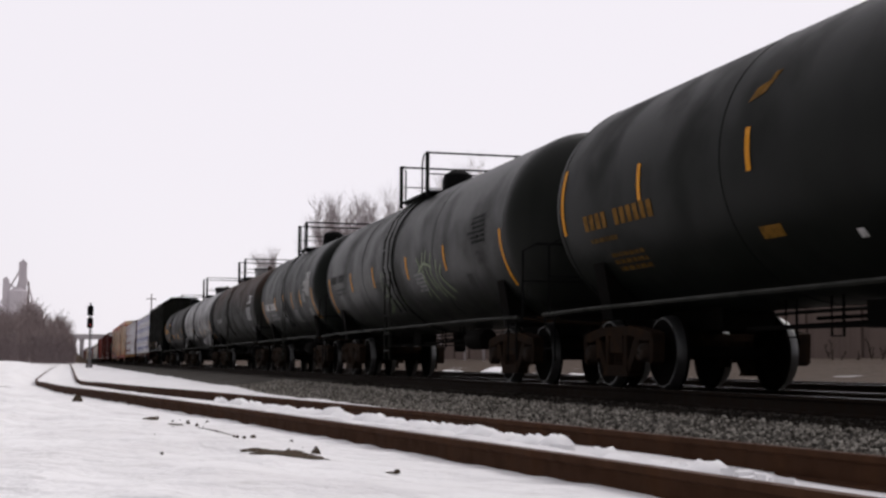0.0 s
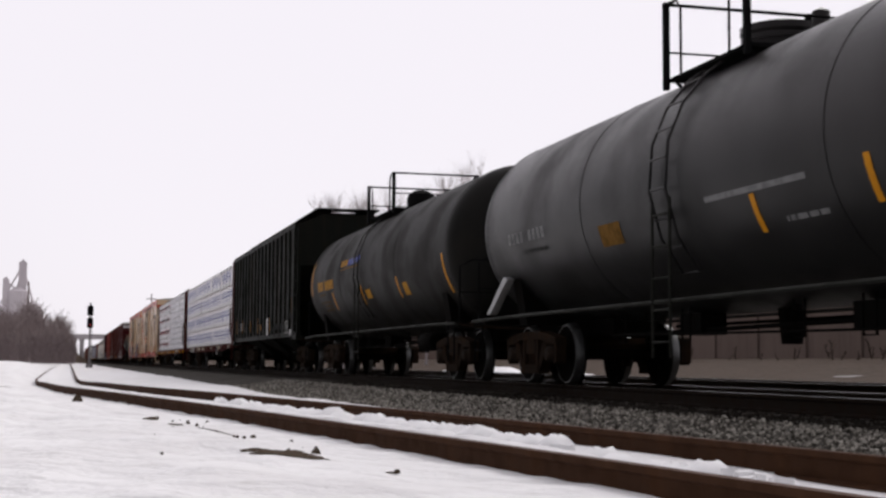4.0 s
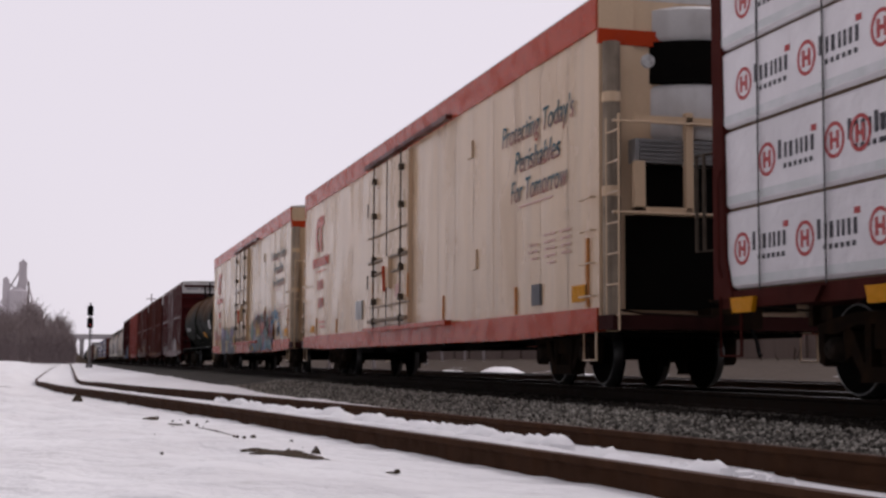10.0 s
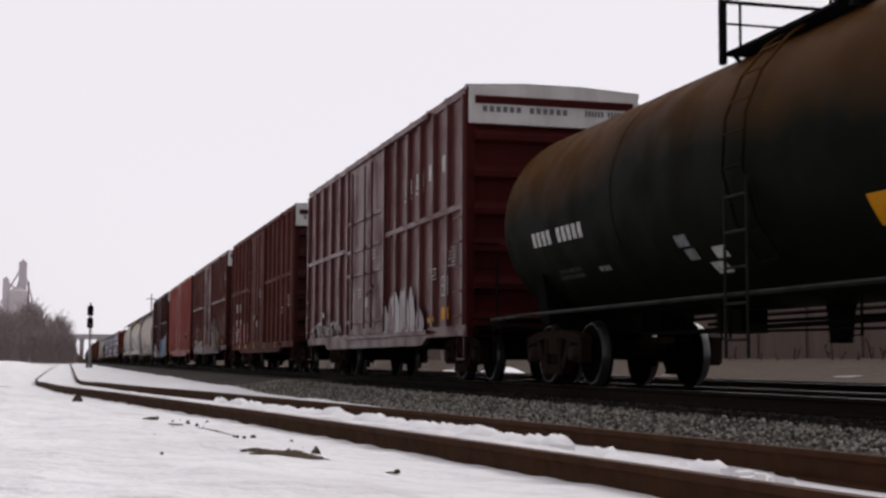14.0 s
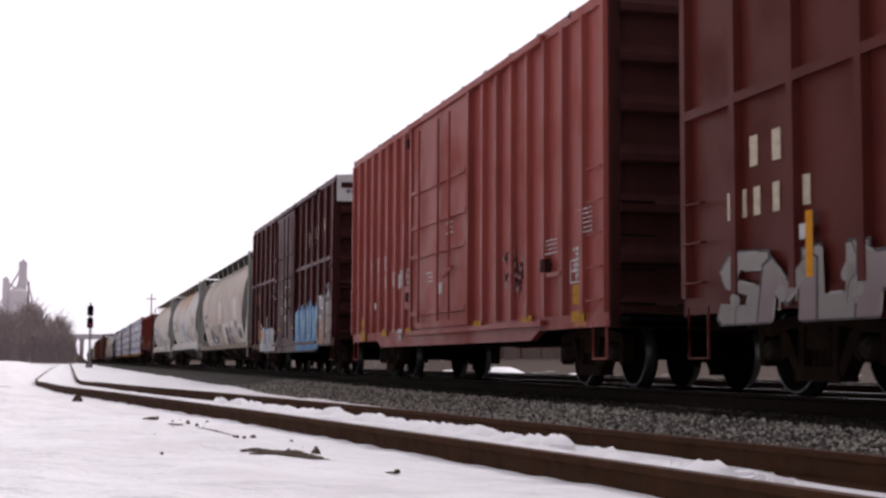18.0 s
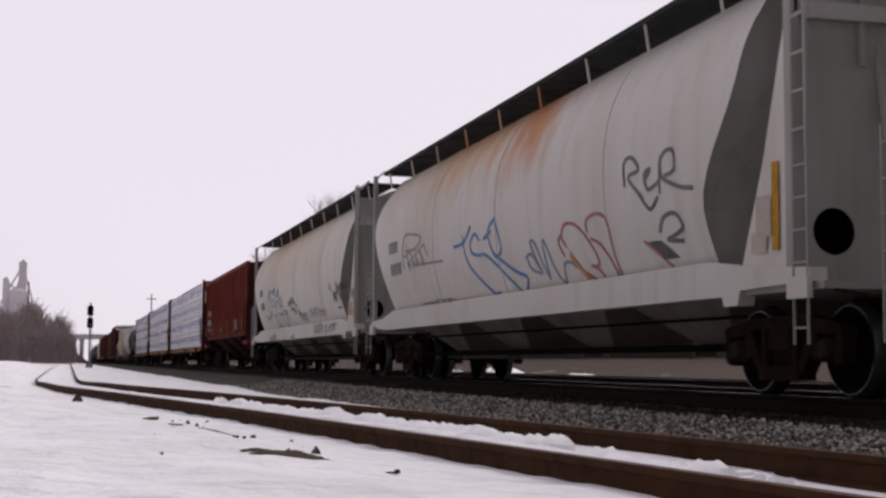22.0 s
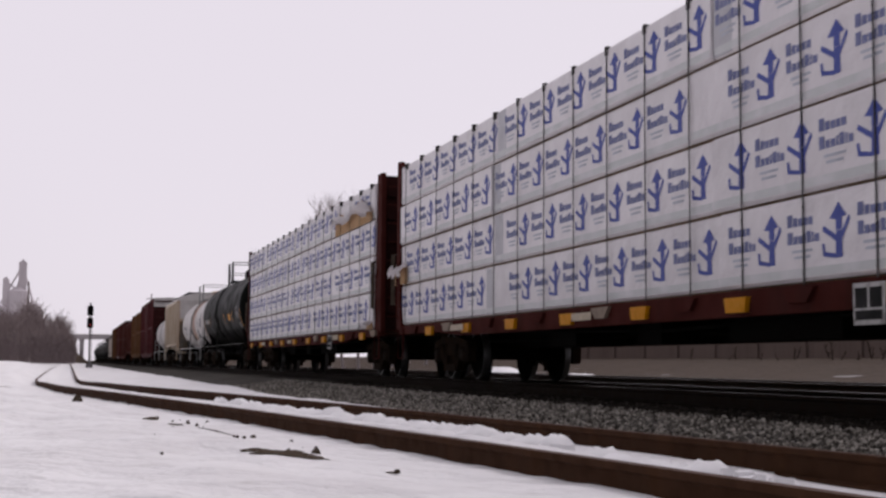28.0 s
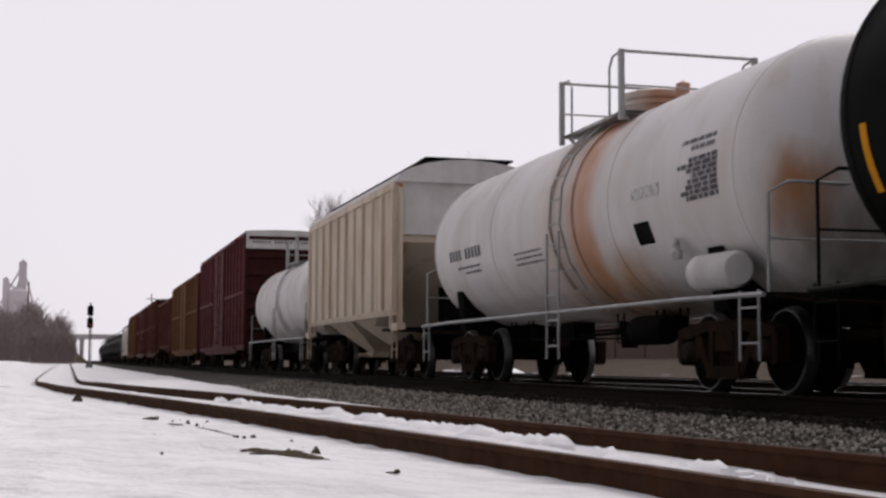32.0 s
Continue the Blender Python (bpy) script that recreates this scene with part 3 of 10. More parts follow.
def part(name, bm, material, parent, label="", smooth=False, at=(0, 0, 0)):
    if isinstance(bm, bmesh.types.BMesh) and name in SPLIT | {"ladder"}:
        bits = islands(bm)
        if name == "ladder" and len(bits) > 3:
            # two stiles carry the rungs
            reach = lambda g: max(v.co.z for f in g for v in f.verts) - min(v.co.z for f in g for v in f.verts)
            bits.sort(key=reach, reverse=True)
            ob = tagged(new(name, finish(piece(bm, bits[:2]), name, material, smooth)), label)
            ob.parent, ob.location = parent, at
            if not (parent.parent and parent.parent.parent):
                for g in bits[2:]:
                    rung = tagged(new("rung", finish(piece(bm, [g]), "rung", material, smooth)))
                    rung.parent = ob
            bm.free()
            return ob
        if name in SPLIT and len(bits) > 1:
            made = []
            for g in bits:
                ob = tagged(new(name if not made or name in ("grab_iron", "walkway_bracket", "guard_frame", "yellow_plate", "weld_seam") else {"door": "door_rib", "end_wall": "end_rib", "bulkhead": "stiffener", "platform": "deck_plank", "dark_hold": "dark_panel"}[name], finish(piece(bm, [g]), name, material, smooth)), label)
                ob.parent, ob.location = parent, at
                made.append(ob)
            bm.free()
            return made[0]
    ob = new(name, finish(bm, name, material, smooth) if isinstance(bm, bmesh.types.BMesh) else bm)
    ob.parent, ob.location = parent, at
    return tagged(ob, label, kind="stuff" if name in ("stencil", "printed_text", "bolster_spring") or name.startswith("graffiti_") else "")


def thing(name, label, category, group="", kind="", at=(0, 0, 0)):
    ob = new(name)
    ob.location = at
    return tagged(ob, label, category, group, kind)


def solid(name, bm, material, label, category="", kind="", smooth=False, at=(0, 0, 0), group=""):
    ob = new(name, finish(bm, name, material, smooth))
    ob.location = at
    return tagged(ob, label, category, group, kind)


def loose_mesh(name, verts, faces, material, smooth=False):
    me = bpy.data.meshes.new(name)
    me.from_pydata(verts, [], faces)
    me.update()
    me.materials.append(material)
    if smooth:
        me.polygons.foreach_set("use_smooth", [True] * len(me.polygons))
    return me


def smooth_step(a, b, x):
    t = min(max((x - a) / (b - a), 0.0), 1.0)
    return t * t * (3 - 2 * t)


# ---- plan: main track 8.0 m from the camera, a second main beyond it, a siding between ----
MAIN_X, SECOND_X = 7.99, 12.3
GAUGE = 0.755


def through_points(xs, vs):
    """A smooth line through points, for a track's plan and profile."""
    slope = [(vs[min(i + 1, len(vs) - 1)] - vs[max(i - 1, 0)]) / (xs[min(i + 1, len(xs) - 1)] - xs[max(i - 1, 0)]) for i in range(len(xs))]

    def at(x):
        x = min(max(x, xs[0]), xs[-1])
        i = min(max(k for k in range(len(xs)) if xs[k] <= x), len(xs) - 2)
        h = xs[i + 1] - xs[i]
        t = (x - xs[i]) / h
        a, b = (2 * t ** 3 - 3 * t * t + 1), (t ** 3 - 2 * t * t + t)
        return a * vs[i] + b * h * slope[i] + (1 - a) * vs[i + 1] + (t ** 3 - t * t) * h * slope[i + 1]
    return at


# centre line and rail height of the siding: it runs out towards the camera's side, then beside the main line
siding_x = through_points((-20, 5, 10, 14.3, 20.6, 28, 38, 48, 56, 62, 100, 500), (5.9, 3.46, 2.9, 2.4, 1.55, 0.72, 0.165, -0.25, -0.40, -0.42, -0.42, -0.42))
siding_z = through_points((-20, 14, 24, 38, 48, 55, 75, 110, 200, 500), (-0.152, -0.152, -0.16, -0.256, -0.36, -0.385, -0.33, -0.25, -0.2, -0.2))


# ---- ground ----
def snow_material():
    m = bpy.data.materials.new("old_snow_and_dead_grass")
    m.use_nodes = True
    n, l = m.node_tree.nodes, m.node_tree.links
    b = n["Principled BSDF"]
    b.inputs["Roughness"].default_value = 0.85
    b.inputs["Specular IOR Level"].default_value = 0.04
    tc = n.new("ShaderNodeTexCoord")
    sep = n.new("ShaderNodeSeparateXYZ")
    l.new(tc.outputs["Object"], sep.inputs[0])

    def tex(scale, detail, lo, hi):
        t = n.new("ShaderNodeTexNoise")
        t.inputs["Scale"].default_value, t.inputs["Detail"].default_value = scale, detail
        l.new(tc.outputs["Object"], t.inputs["Vector"])
        r = n.new("ShaderNodeMapRange")
        r.inputs[1].default_value, r.inputs[2].default_value = lo, hi
        l.new(t.outputs[0], r.inputs[0])
        return r.outputs[0], t.outputs[0]

    def blend(fac, a, c):
        x = n.new("ShaderNodeMix")
        x.data_type = "RGBA"
        l.new(fac, x.inputs[0])
        for k, i in ((a, 6), (c, 7)):
            if hasattr(k, "links"):
                l.new(k, x.inputs[i])
            else:
                x.inputs[i].default_value = (*k, 1)
        return x.outputs[2]

    f1, _ = tex(0.9, 5, 0.42, 0.66)
    f2, _ = tex(4.5, 6, 0.58, 0.8)
    snow = blend(f1, (0.845, 0.835, 0.84), (0.765, 0.75, 0.755))
    snow = blend(f2, snow, (0.68, 0.665, 0.655))
    g1, _ = tex(0.7, 6, 0.4, 0.65)
    g2, _ = tex(14, 4, 0.35, 0.7)
    grass = blend(g1, (0.065, 0.047, 0.037), (0.045, 0.033, 0.026))
    grass = blend(g2, grass, (0.085, 0.064, 0.05))
    # dead grass beyond the second main line, with snow left in patches near it
    far = n.new("ShaderNodeMapRange")
    far.inputs[1].default_value, far.inputs[2].default_value = 14.2, 15.2
    l.new(sep.outputs[0], far.inputs[0])
    p, _ = tex(0.35, 3, 0.66, 0.68)
    near = n.new("ShaderNodeMapRange")
    near.inputs[1].default_value, near.inputs[2].default_value = 24.0, 19.0
    l.new(sep.outputs[0], near.inputs[0])
    patch = n.new("ShaderNodeMath")
    patch.operation = "MULTIPLY"
    l.new(p, patch.inputs[0])
    l.new(near.outputs[0], patch.inputs[1])
    col = blend(far.outputs[0], snow, blend(patch.outputs[0], grass, (0.78, 0.77, 0.78)))
    l.new(col, b.inputs["Base Color"])
    _, h = tex(1.7, 6, 0, 1)
    bp = n.new("ShaderNodeBump")
    bp.inputs["Strength"].default_value, bp.inputs["Distance"].default_value = 0.85, 0.26
    l.new(h, bp.inputs["Height"])
    l.new(bp.outputs[0], b.inputs["Normal"])
    return m


M["snow"] = snow_material()


def ground_z(x, y):
    rail, rz = siding_x(y), siding_z(y)
    d = x - rail
    drift = 0.05 * noise.noise(Vector((x * 0.35, y * 0.22, 1.7))) + 0.042 * noise.noise(Vector((x * 1.6, y * 0.9, 4.2))) + 0.012 * noise.noise(Vector((x * 4.2, y * 2.1, 6.1)))
    lump = 0.035 * noise.noise(Vector((x * 4.5, y * 2.2, 2.2)))
    # open snow on the camera's side, rising gently into the distance
    left = -0.27 + drift + (0.50 + 0.004 * max(0.0, -x)) * smooth_step(14, 80, y) * smooth_step(0.9, 5.5, -d)
    left += 0.04 * noise.noise(Vector((x * 2.1, y * 0.75, 9.3))) * (1 - smooth_step(18, 40, y))
    left += 0.06 * smooth_step(1.0, 2.4, -d) * (1 - smooth_step(16, 40, y))
    beside = rz - 0.135 + 0.4 * lump + 0.012 * noise.noise(Vector((y * 3.1, 0.5, 8)))
    between = rz - 0.178 + 0.13 * smooth_step(0.1, -0.55, d) + 0.05 * smooth_step(6.4, 8.5, y) + lump * smooth_step(0.45, -0.2, d)
    right = rz - 0.15 + 0.5 * drift + 0.05 * smooth_step(0.9, 1.6, d)
    if d < -0.755:
        z = beside + (left - beside) * smooth_step(0.85, 1.9, -d)
    elif d < 0.755:
        z = between
    else:
        z = right + (-0.33 + drift * 0.5 - right) * smooth_step(0.9, 3.5, d)
    # cut down for the ballast beds
    z -= 0.35 * smooth_step(4.1, 5.2, x) * (1 - smooth_step(14.4, 15.6, x))
    # the far side climbs as a grassy bank
    z += 0.95 * smooth_step(15, 33, x) + 0.02 * max(0.0, min(x - 34, 300))
    return z


def grid_axis(stops):
    out = []
    for a, b, step in stops:
        k = max(1, round((b - a) / step))
        out += [a + (b - a) * i / k for i in range(k)]
    return out + [stops[-1][1]]


gx = grid_axis([(-900, -100, 100), (-100, -20, 10), (-20, -4, 1.0), (-4, -1.6, 0.12), (-1.6, -0.92, 0.085)])[:-1] + [-0.92, -0.86, -0.80, -0.76, -0.70] + grid_axis([(-0.62, 0.62, 0.08)]) + [0.70, 0.76, 0.80, 0.86] + \
    grid_axis([(0.95, 3, 0.12), (3, 12, 0.5), (12, 40, 1.5), (40, 200, 20), (200, 1200, 100)])
gy = grid_axis([(-200, -20, 30), (-20, 2, 2), (2, 30, 0.12), (30, 70, 0.6), (70, 140, 3), (140, 400, 15), (400, 2500, 150)])


def bend(d, y):
    """Columns of the sheet run along the siding near it and straight far from it."""
    w = 1 - smooth_step(1.0, 14.0, d) if d > 0 else 1 - smooth_step(3.0, 30.0, -d)
    return d + w * siding_x(y)


gv = []
for y in gy:
    for d in gx:
        x = bend(d, y)
        gv.append((x, y, ground_z(x, y)))
nx = len(gx)
gf = [(j * nx + i, j * nx + i + 1, (j + 1) * nx + i + 1, (j + 1) * nx + i) for j in range(len(gy) - 1) for i in range(nx - 1)]
tagged(new("ground", loose_mesh("ground", gv, gf, M["snow"], True)), "old trampled snow with dead grass beyond the tracks", "ground", kind="structure")


# ---- tracks ----
def rail_profile(bm, path, head_only=False):
    """A flat-bottomed rail swept along points that lie on its head."""
    sect = [(-0.036, 0), (0.036, 0), (0.036, -0.035), (0.010, -0.05), (0.010, -0.15), (0.07, -0.165), (0.07, -0.18), (-0.07, -0.18), (-0.07, -0.165), (-0.010, -0.15), (-0.010, -0.05), (-0.036, -0.035)]
    rings = [[bm.verts.new((x + a, y, z + b)) for a, b in sect] for x, y, z in path]
    n = len(sect)
    for r0, r1 in zip(rings, rings[1:]):
        for k in range(n):
            f = bm.faces.new((r0[k], r0[(k + 1) % n], r1[(k + 1) % n], r1[k]))
            f.material_index = 1 if k == 0 else 0
    bm.faces.new(rings[0])
    bm.faces.new(rings[-1][::-1])


def track(name, label, centre, height, ys, head, ties, side_material="rail_oily"):
    t = thing(name, label, "railway track", kind="structure")
    for side in (-GAUGE, GAUGE):
        bm = bmesh.new()
        rail_profile(bm, [(centre(y) + side, y, height(y)) for y in ys])
        r = part("rail", bm, M[side_material], t, smooth=False)
        r.data.materials.append(head)
    tie_bm = bmesh.new()
    prism(tie_bm, [(-1.3, -0.35), (1.3, -0.35), (1.3, -0.195), (1.28, -0.182), (-1.28, -0.182), (-1.3, -0.195)], -0.115, 0.115, "y")
    me = finish(tie_bm, "tie", M["tie"])
    for y in ties:
        ob = part("tie", me, None, t, at=(centre(y) + 0.02 * math.sin(y * 7), y, height(y)))
        ob.rotation_euler.z = 0.01 * math.sin(y * 13)
    return t


far_ys = grid_axis([(-60, 60, 4), (60, 200, 10), (200, 1500, 100)])
track("track_main", "main line with worn rails on dirty ballast", lambda y: MAIN_X, lambda y: 0.0, far_ys, M["rail_top"], [4 + 0.53 * i for i in range(110)])
track("track_second", "second main line beyond the train", lambda y: SECOND_X, lambda y: 0.02, far_ys, M["rail_top"], [8 + 0.53 * i for i in range(70)])
sid_ys = grid_axis([(-14, 20, 0.8), (20, 60, 0.5), (60, 130, 4), (130, 400, 30)])
track("track_siding", "rusty siding half buried in snow", siding_x, siding_z, sid_ys, M["rail_rust"], [3 + 0.55 * i for i in range(60)], "rail_side")


def bed(name, label, outline, y0, y1, material):
    ys = grid_axis([(y0, 3, 8), (3, 40, 0.25), (40, 90, 2), (90, y1, 40)])
    vs, fs = [], []
    k = len(outline)
    for y in ys:
        for x, z in outline:
            j = 0.025 * noise.noise(Vector((x * 5, y * 5, 3))) + 0.02 * noise.noise(Vector((x * 1.2, y * 0.8, 9)))
            vs.append((x + 0.06 * noise.noise(Vector((x, y * 1.5, 7))), y, z + j))
    for j in range(len(ys) - 1):
        for i in range(k - 1):
            a = j * k + i
            fs.append((a, a + 1, a + k + 1, a + k))
    tagged(new(name, loose_mesh(name, vs, fs, material, False)), label, "ballast", kind="structure")


edge = [(3.9, -0.5), (4.3, -0.40), (4.5, -0.37), (4.7, -0.35), (4.9, -0.33), (5.1, -0.31), (5.3, -0.28), (5.5, -0.25), (5.7, -0.22), (5.9, -0.20), (6.2, -0.195), (6.6, -0.2), (7.0, -0.2), (7.2, -0.2), (7.6, -0.2), (8.4, -0.2), (8.7, -0.2), (9.2, -0.2),
        (9.8, -0.2), (10.4, -0.25), (11.0, -0.2), (11.6, -0.19), (12.3, -0.19), (13.0, -0.19), (13.8, -0.22), (14.4, -0.35), (15.0, -0.6)]
bed("ballast_bed", "grey crushed-stone ballast under the main lines", edge, -60, 1500, M["ballast"])


def bed_z(x):
    for (x0, z0), (x1, z1) in zip(edge, edge[1:]):
        if x0 <= x <= x1:
            return z0 + (z1 - z0) * (x - x0) / (x1 - x0)
    return -0.6


def stones(name, label, count, where, size, material):
    rng = np.random.default_rng(5)
    base = np.array([(1, 0, 0), (-1, 0, 0), (0, 1, 0), (0, -1, 0), (0, 0, 1), (0, 0, -1)], float)
    tri = [(0, 2, 4), (2, 1, 4), (1, 3, 4), (3, 0, 4), (2, 0, 5), (1, 2, 5), (3, 1, 5), (0, 3, 5)]
    vs, fs = [], []
    for i in range(count):
        x, y, z = where(rng)
        s = size * rng.uniform(0.55, 1.25)
        q = np.linalg.qr(rng.normal(size=(3, 3)))[0]
        p = (base * rng.uniform(0.6, 1.1, (6, 1)) * s) @ q + (x, y, z)
        vs += p.tolist()
        fs += [(a + 6 * i, b + 6 * i, c + 6 * i) for a, b, c in tri]
    return tagged(new(name, loose_mesh(name, vs, fs, material)), label, "ballast", kind="stuff")


def stone_material():
    m = mat("crushed_stone", (0.19, 0.18, 0.17), 0.9, spot=(0.10, 0.095, 0.09), spot_scale=3, spec=0.05)
    n, l = m.node_tree.nodes, m.node_tree.links
    b = n["Principled BSDF"]
    geo = n.new("ShaderNodeNewGeometry")
    rr = n.new("ShaderNodeValToRGB")
    rr.color_ramp.elements[0].color, rr.color_ramp.elements[1].color = (0.07, 0.062, 0.052, 1), (0.50, 0.465, 0.41, 1)
    rr.color_ramp.elements[0].position = 0.1
    l.new(geo.outputs["Random Per Island"], rr.inputs[0])
    l.new(rr.outputs[0], b.inputs["Base Color"])
    return m


def on_bed(rng):
    y = 5 + 34 * rng.random() ** 1.6
    x = rng.uniform(4.15, 5.95)
    return x, y, bed_z(x) + rng.uniform(-0.01, 0.03)


stones("ballast_stones", "loose grey crushed stone along the main line", 22000, on_bed, 0.026, stone_material())


def on_track(rng):
    y = 5 + 30 * rng.random() ** 1.5
    x = rng.uniform(5.9, 7.2)
    return x, y, bed_z(x) + rng.uniform(-0.01, 0.02)


stones("oily_stones", "oil-blackened crushed stone beside the running rail", 6000, on_track, 0.028,
       mat("oily_stone", (0.022, 0.018, 0.015), 0.9, spot=(0.045, 0.036, 0.028), spot_scale=5, spec=0.05))


# ---- railway cars ----
TRAIN = []  # (thing, place along the train in metres)


def ride(ob, s):
    TRAIN.append((ob, s))
    return ob


def shared_running_gear():
    g = {}
    bm = bmesh.new()
    lathe(bm, [(-0.07, 0.0), (-0.07, 0.40), (-0.065, 0.43), (-0.02, 0.455), (0.055, 0.462), (0.062, 0.485), (0.085, 0.485), (0.09, 0.45), (0.07, 0.40), (0.03, 0.34), (0.03, 0.16), (0.07, 0.13), (0.07, 0.0)], 28, "x")
    g["wheel_out"] = finish(bm, "wheel", M["wheel"], True)
    bm = bmesh.new()
    lathe(bm, [(-0.072, 0.418), (-0.072, 0.432)], 28, "x", caps=False)
    lathe(bm, [(-0.0665, 0.4325), (-0.02, 0.4575), (0.054, 0.4645)], 28, "x", caps=False)
    g["tread"] = finish(bm, "tread", M["tread"], True)
    bm = bmesh.new()
    lathe(bm, [(-1.04, 0.0), (-1.04, 0.08), (-0.6, 0.085), (0.6, 0.085), (1.04, 0.08), (1.04, 0.0)], 10, "x")
    g["axle"] = finish(bm, "axle", M["wheel"], True)
    bm = bmesh.new()
    lathe(bm, [(0, 0.0), (0, 0.09), (0.05, 0.12), (0.14, 0.125), (0.14, 0.0)], 14, "x")
    for a in range(3):
        t = a * 2.094
        lathe(bm, [(-0.015, 0.0), (-0.015, 0.022), (0.004, 0.022)], 6, "x", (0, 0.055 * math.cos(t), 0.055 * math.sin(t)))
    g["bearing"] = finish(bm, "bearing_cap", M["bearing"], True)
    # cast side frame: bowed top chord, V of tension members, columns, pedestal jaws
    bm = bmesh.new()
    w = 0.09
    prism(bm, [(-1.16, 0.62), (-0.9, 0.60), (-0.45, 0.68), (0.45, 0.68), (0.9, 0.60), (1.16, 0.62), (1.16, 0.70), (0.95, 0.74), (0.5, 0.80), (-0.5, 0.80), (-0.95, 0.74), (-1.16, 0.70)], -w, w)
    for q in (-1, 1):
        def fl(pts):
            return pts if q > 0 else [(-a, b) for a, b in pts][::-1]
        prism(bm, fl([(0.30, 0.20), (0.42, 0.20), (0.72, 0.56), (0.66, 0.66), (0.56, 0.62)]), -w + 0.01, w - 0.01)
        prism(bm, fl([(0.26, 0.26), (0.36, 0.30), (0.36, 0.70), (0.26, 0.70)]), -w + 0.005, w - 0.005)
        prism(bm, fl([(1.06, 0.30), (1.16, 0.34), (1.18, 0.64), (1.06, 0.64)]), -w + 0.01, w - 0.01)
        prism(bm, fl([(0.62, 0.40), (0.72, 0.34), (0.74, 0.64), (0.62, 0.64)]), -w + 0.015, w - 0.015)
    prism(bm, [(-0.42, 0.16), (0.42, 0.16), (0.36, 0.30), (-0.36, 0.30)], -w - 0.01, w + 0.01)
    g["side_frame"] = finish(bm, "side_frame", M["truck"])
    bm = bmesh.new()
    for yy in (-0.13, 0.0, 0.13):
        lathe(bm, [(0.30, 0.0), (0.30, 0.055), (0.54, 0.055), (0.54, 0.0)], 8, "z", (0, yy, 0))
        for k in range(5):
            lathe(bm, [(0.31 + 0.048 * k, 0.055), (0.325 + 0.048 * k, 0.066), (0.34 + 0.048 * k, 0.055)], 8, "z", (0, yy, 0))
    g["springs"] = finish(bm, "bolster_spring", M["truck"], True)
    bm = bmesh.new()
    prism(bm, [(-0.22, 0.46), (0.22, 0.46), (0.22, 0.62), (0.16, 0.72), (-0.16, 0.72), (-0.22, 0.62)], -1.08, 1.08)
    lathe(bm, [(0.68, 0.0), (0.68, 0.2), (0.80, 0.2), (0.80, 0.0)], 16, "z")
    for q in (-1, 1):
        tube(bm, [(-0.75, q * 0.42, 0.46), (0.75, q * 0.42, 0.46)], 0.05)
        for sx in (-1, 1):
            box(bm, sx * 0.66 - 0.05, sx * 0.66 + 0.05, q * 0.36 - 0.04, q * 0.36 + 0.06, 0.28, 0.62)
    g["bolster"] = finish(bm, "truck", M["truck"])
    return g


GEAR = shared_running_gear()


def add_truck(car, y):
    t = part("truck", GEAR["bolster"], None, car, at=(0, y, 0))
    for sx in (-1, 1):
        part("side_frame", GEAR["side_frame"], None, t, at=(sx * 1.0, 0, 0))
        part("bolster_spring", GEAR["springs"], None, t, at=(sx * 1.0, 0, 0))
    for wy in (-0.89, 0.89):
        part("axle", GEAR["axle"], None, t, at=(0, wy, 0.46))
        for sx in (-1, 1):
            for key, nm in (("wheel_out", "wheel"), ("tread", "wheel_tread"), ("bearing", "bearing_cap")):
                ob = part(nm, GEAR[key], None, t, at=(sx * (0.755 if key != "bearing" else 1.13), wy, 0.46))
                if sx > 0:
                    ob.rotation_euler.z = math.pi


def ladder(bm, x, y0, y1, z0, z1, rungs, r=0.016, out=0.0):
    for y in (y0, y1):
        tube(bm, [(x, y, z0), (x, y, z1)], r)
    for k in range(rungs):
        z = z0 + (z1 - z0) * (k + 0.5) / rungs
        tube(bm, [(x - out, y0, z), (x - out, y1, z)], r * 0.8)


def add_ends(car, half, material, sill_z=0.95, reach=0.75):
    """Couplers, draft sills and air hoses at both ends."""
    for q in (-1, 1):
        bm = bmesh.new()
        a, b = sorted((q * (half - 0.6), q * (half + reach - 0.12)))
        box(bm, -0.2, 0.2, min(q * (half - 1.6), q * (half + 0.1)), max(q * (half - 1.6), q * (half + 0.1)), 0.72, 1.02)
        box(bm, -0.07, 0.07, a, b, 0.80, 0.94)
        a, b = sorted((q * (half + reach - 0.2), q * (half + reach + 0.08)))
        prism(bm, [(-0.16, a), (0.10, a), (0.16, b), (-0.05, b)], 0.74, 1.0, "z")
        part("coupler", bm, M["truck"], car)
        bm = bmesh.new()
        tube(bm, [(0.3, q * (half + 0.15), 0.82), (0.3, q * (half + 0.35), 0.6), (0.22, q * (half + 0.55), 0.45), (0.1, q * (half + reach), 0.42)], 0.025)
        part("air_hose", bm, M["black"], car)
        bm = bmesh.new()
        tube(bm, [(-1.5, q * (half + 0.22), 0.98), (-1.2, q * (half + 0.3), 0.93), (-0.25, q * (half + 0.34), 0.9)], 0.016)
        part("uncoupling_lever", bm, M["truck"], car)


def marks(car, rows, material, x=-1.60, name="stencil", label=""):
    """Flat stencilled bars on the near side: (y, z, length, height) each."""
    bm = bmesh.new()
    for y, z, w, h in rows:
        box(bm, x - 0.004, x, y, y + w, z, z + h)
    return part(name, bm, material, car, label)


def letter_row(y, z, count, h, pitch, fill=0.68, gaps=()):
    """Bars standing in for a line of lettering."""
    return [(y + i * pitch, z, pitch * fill, h) for i in range(count) if i not in gaps]


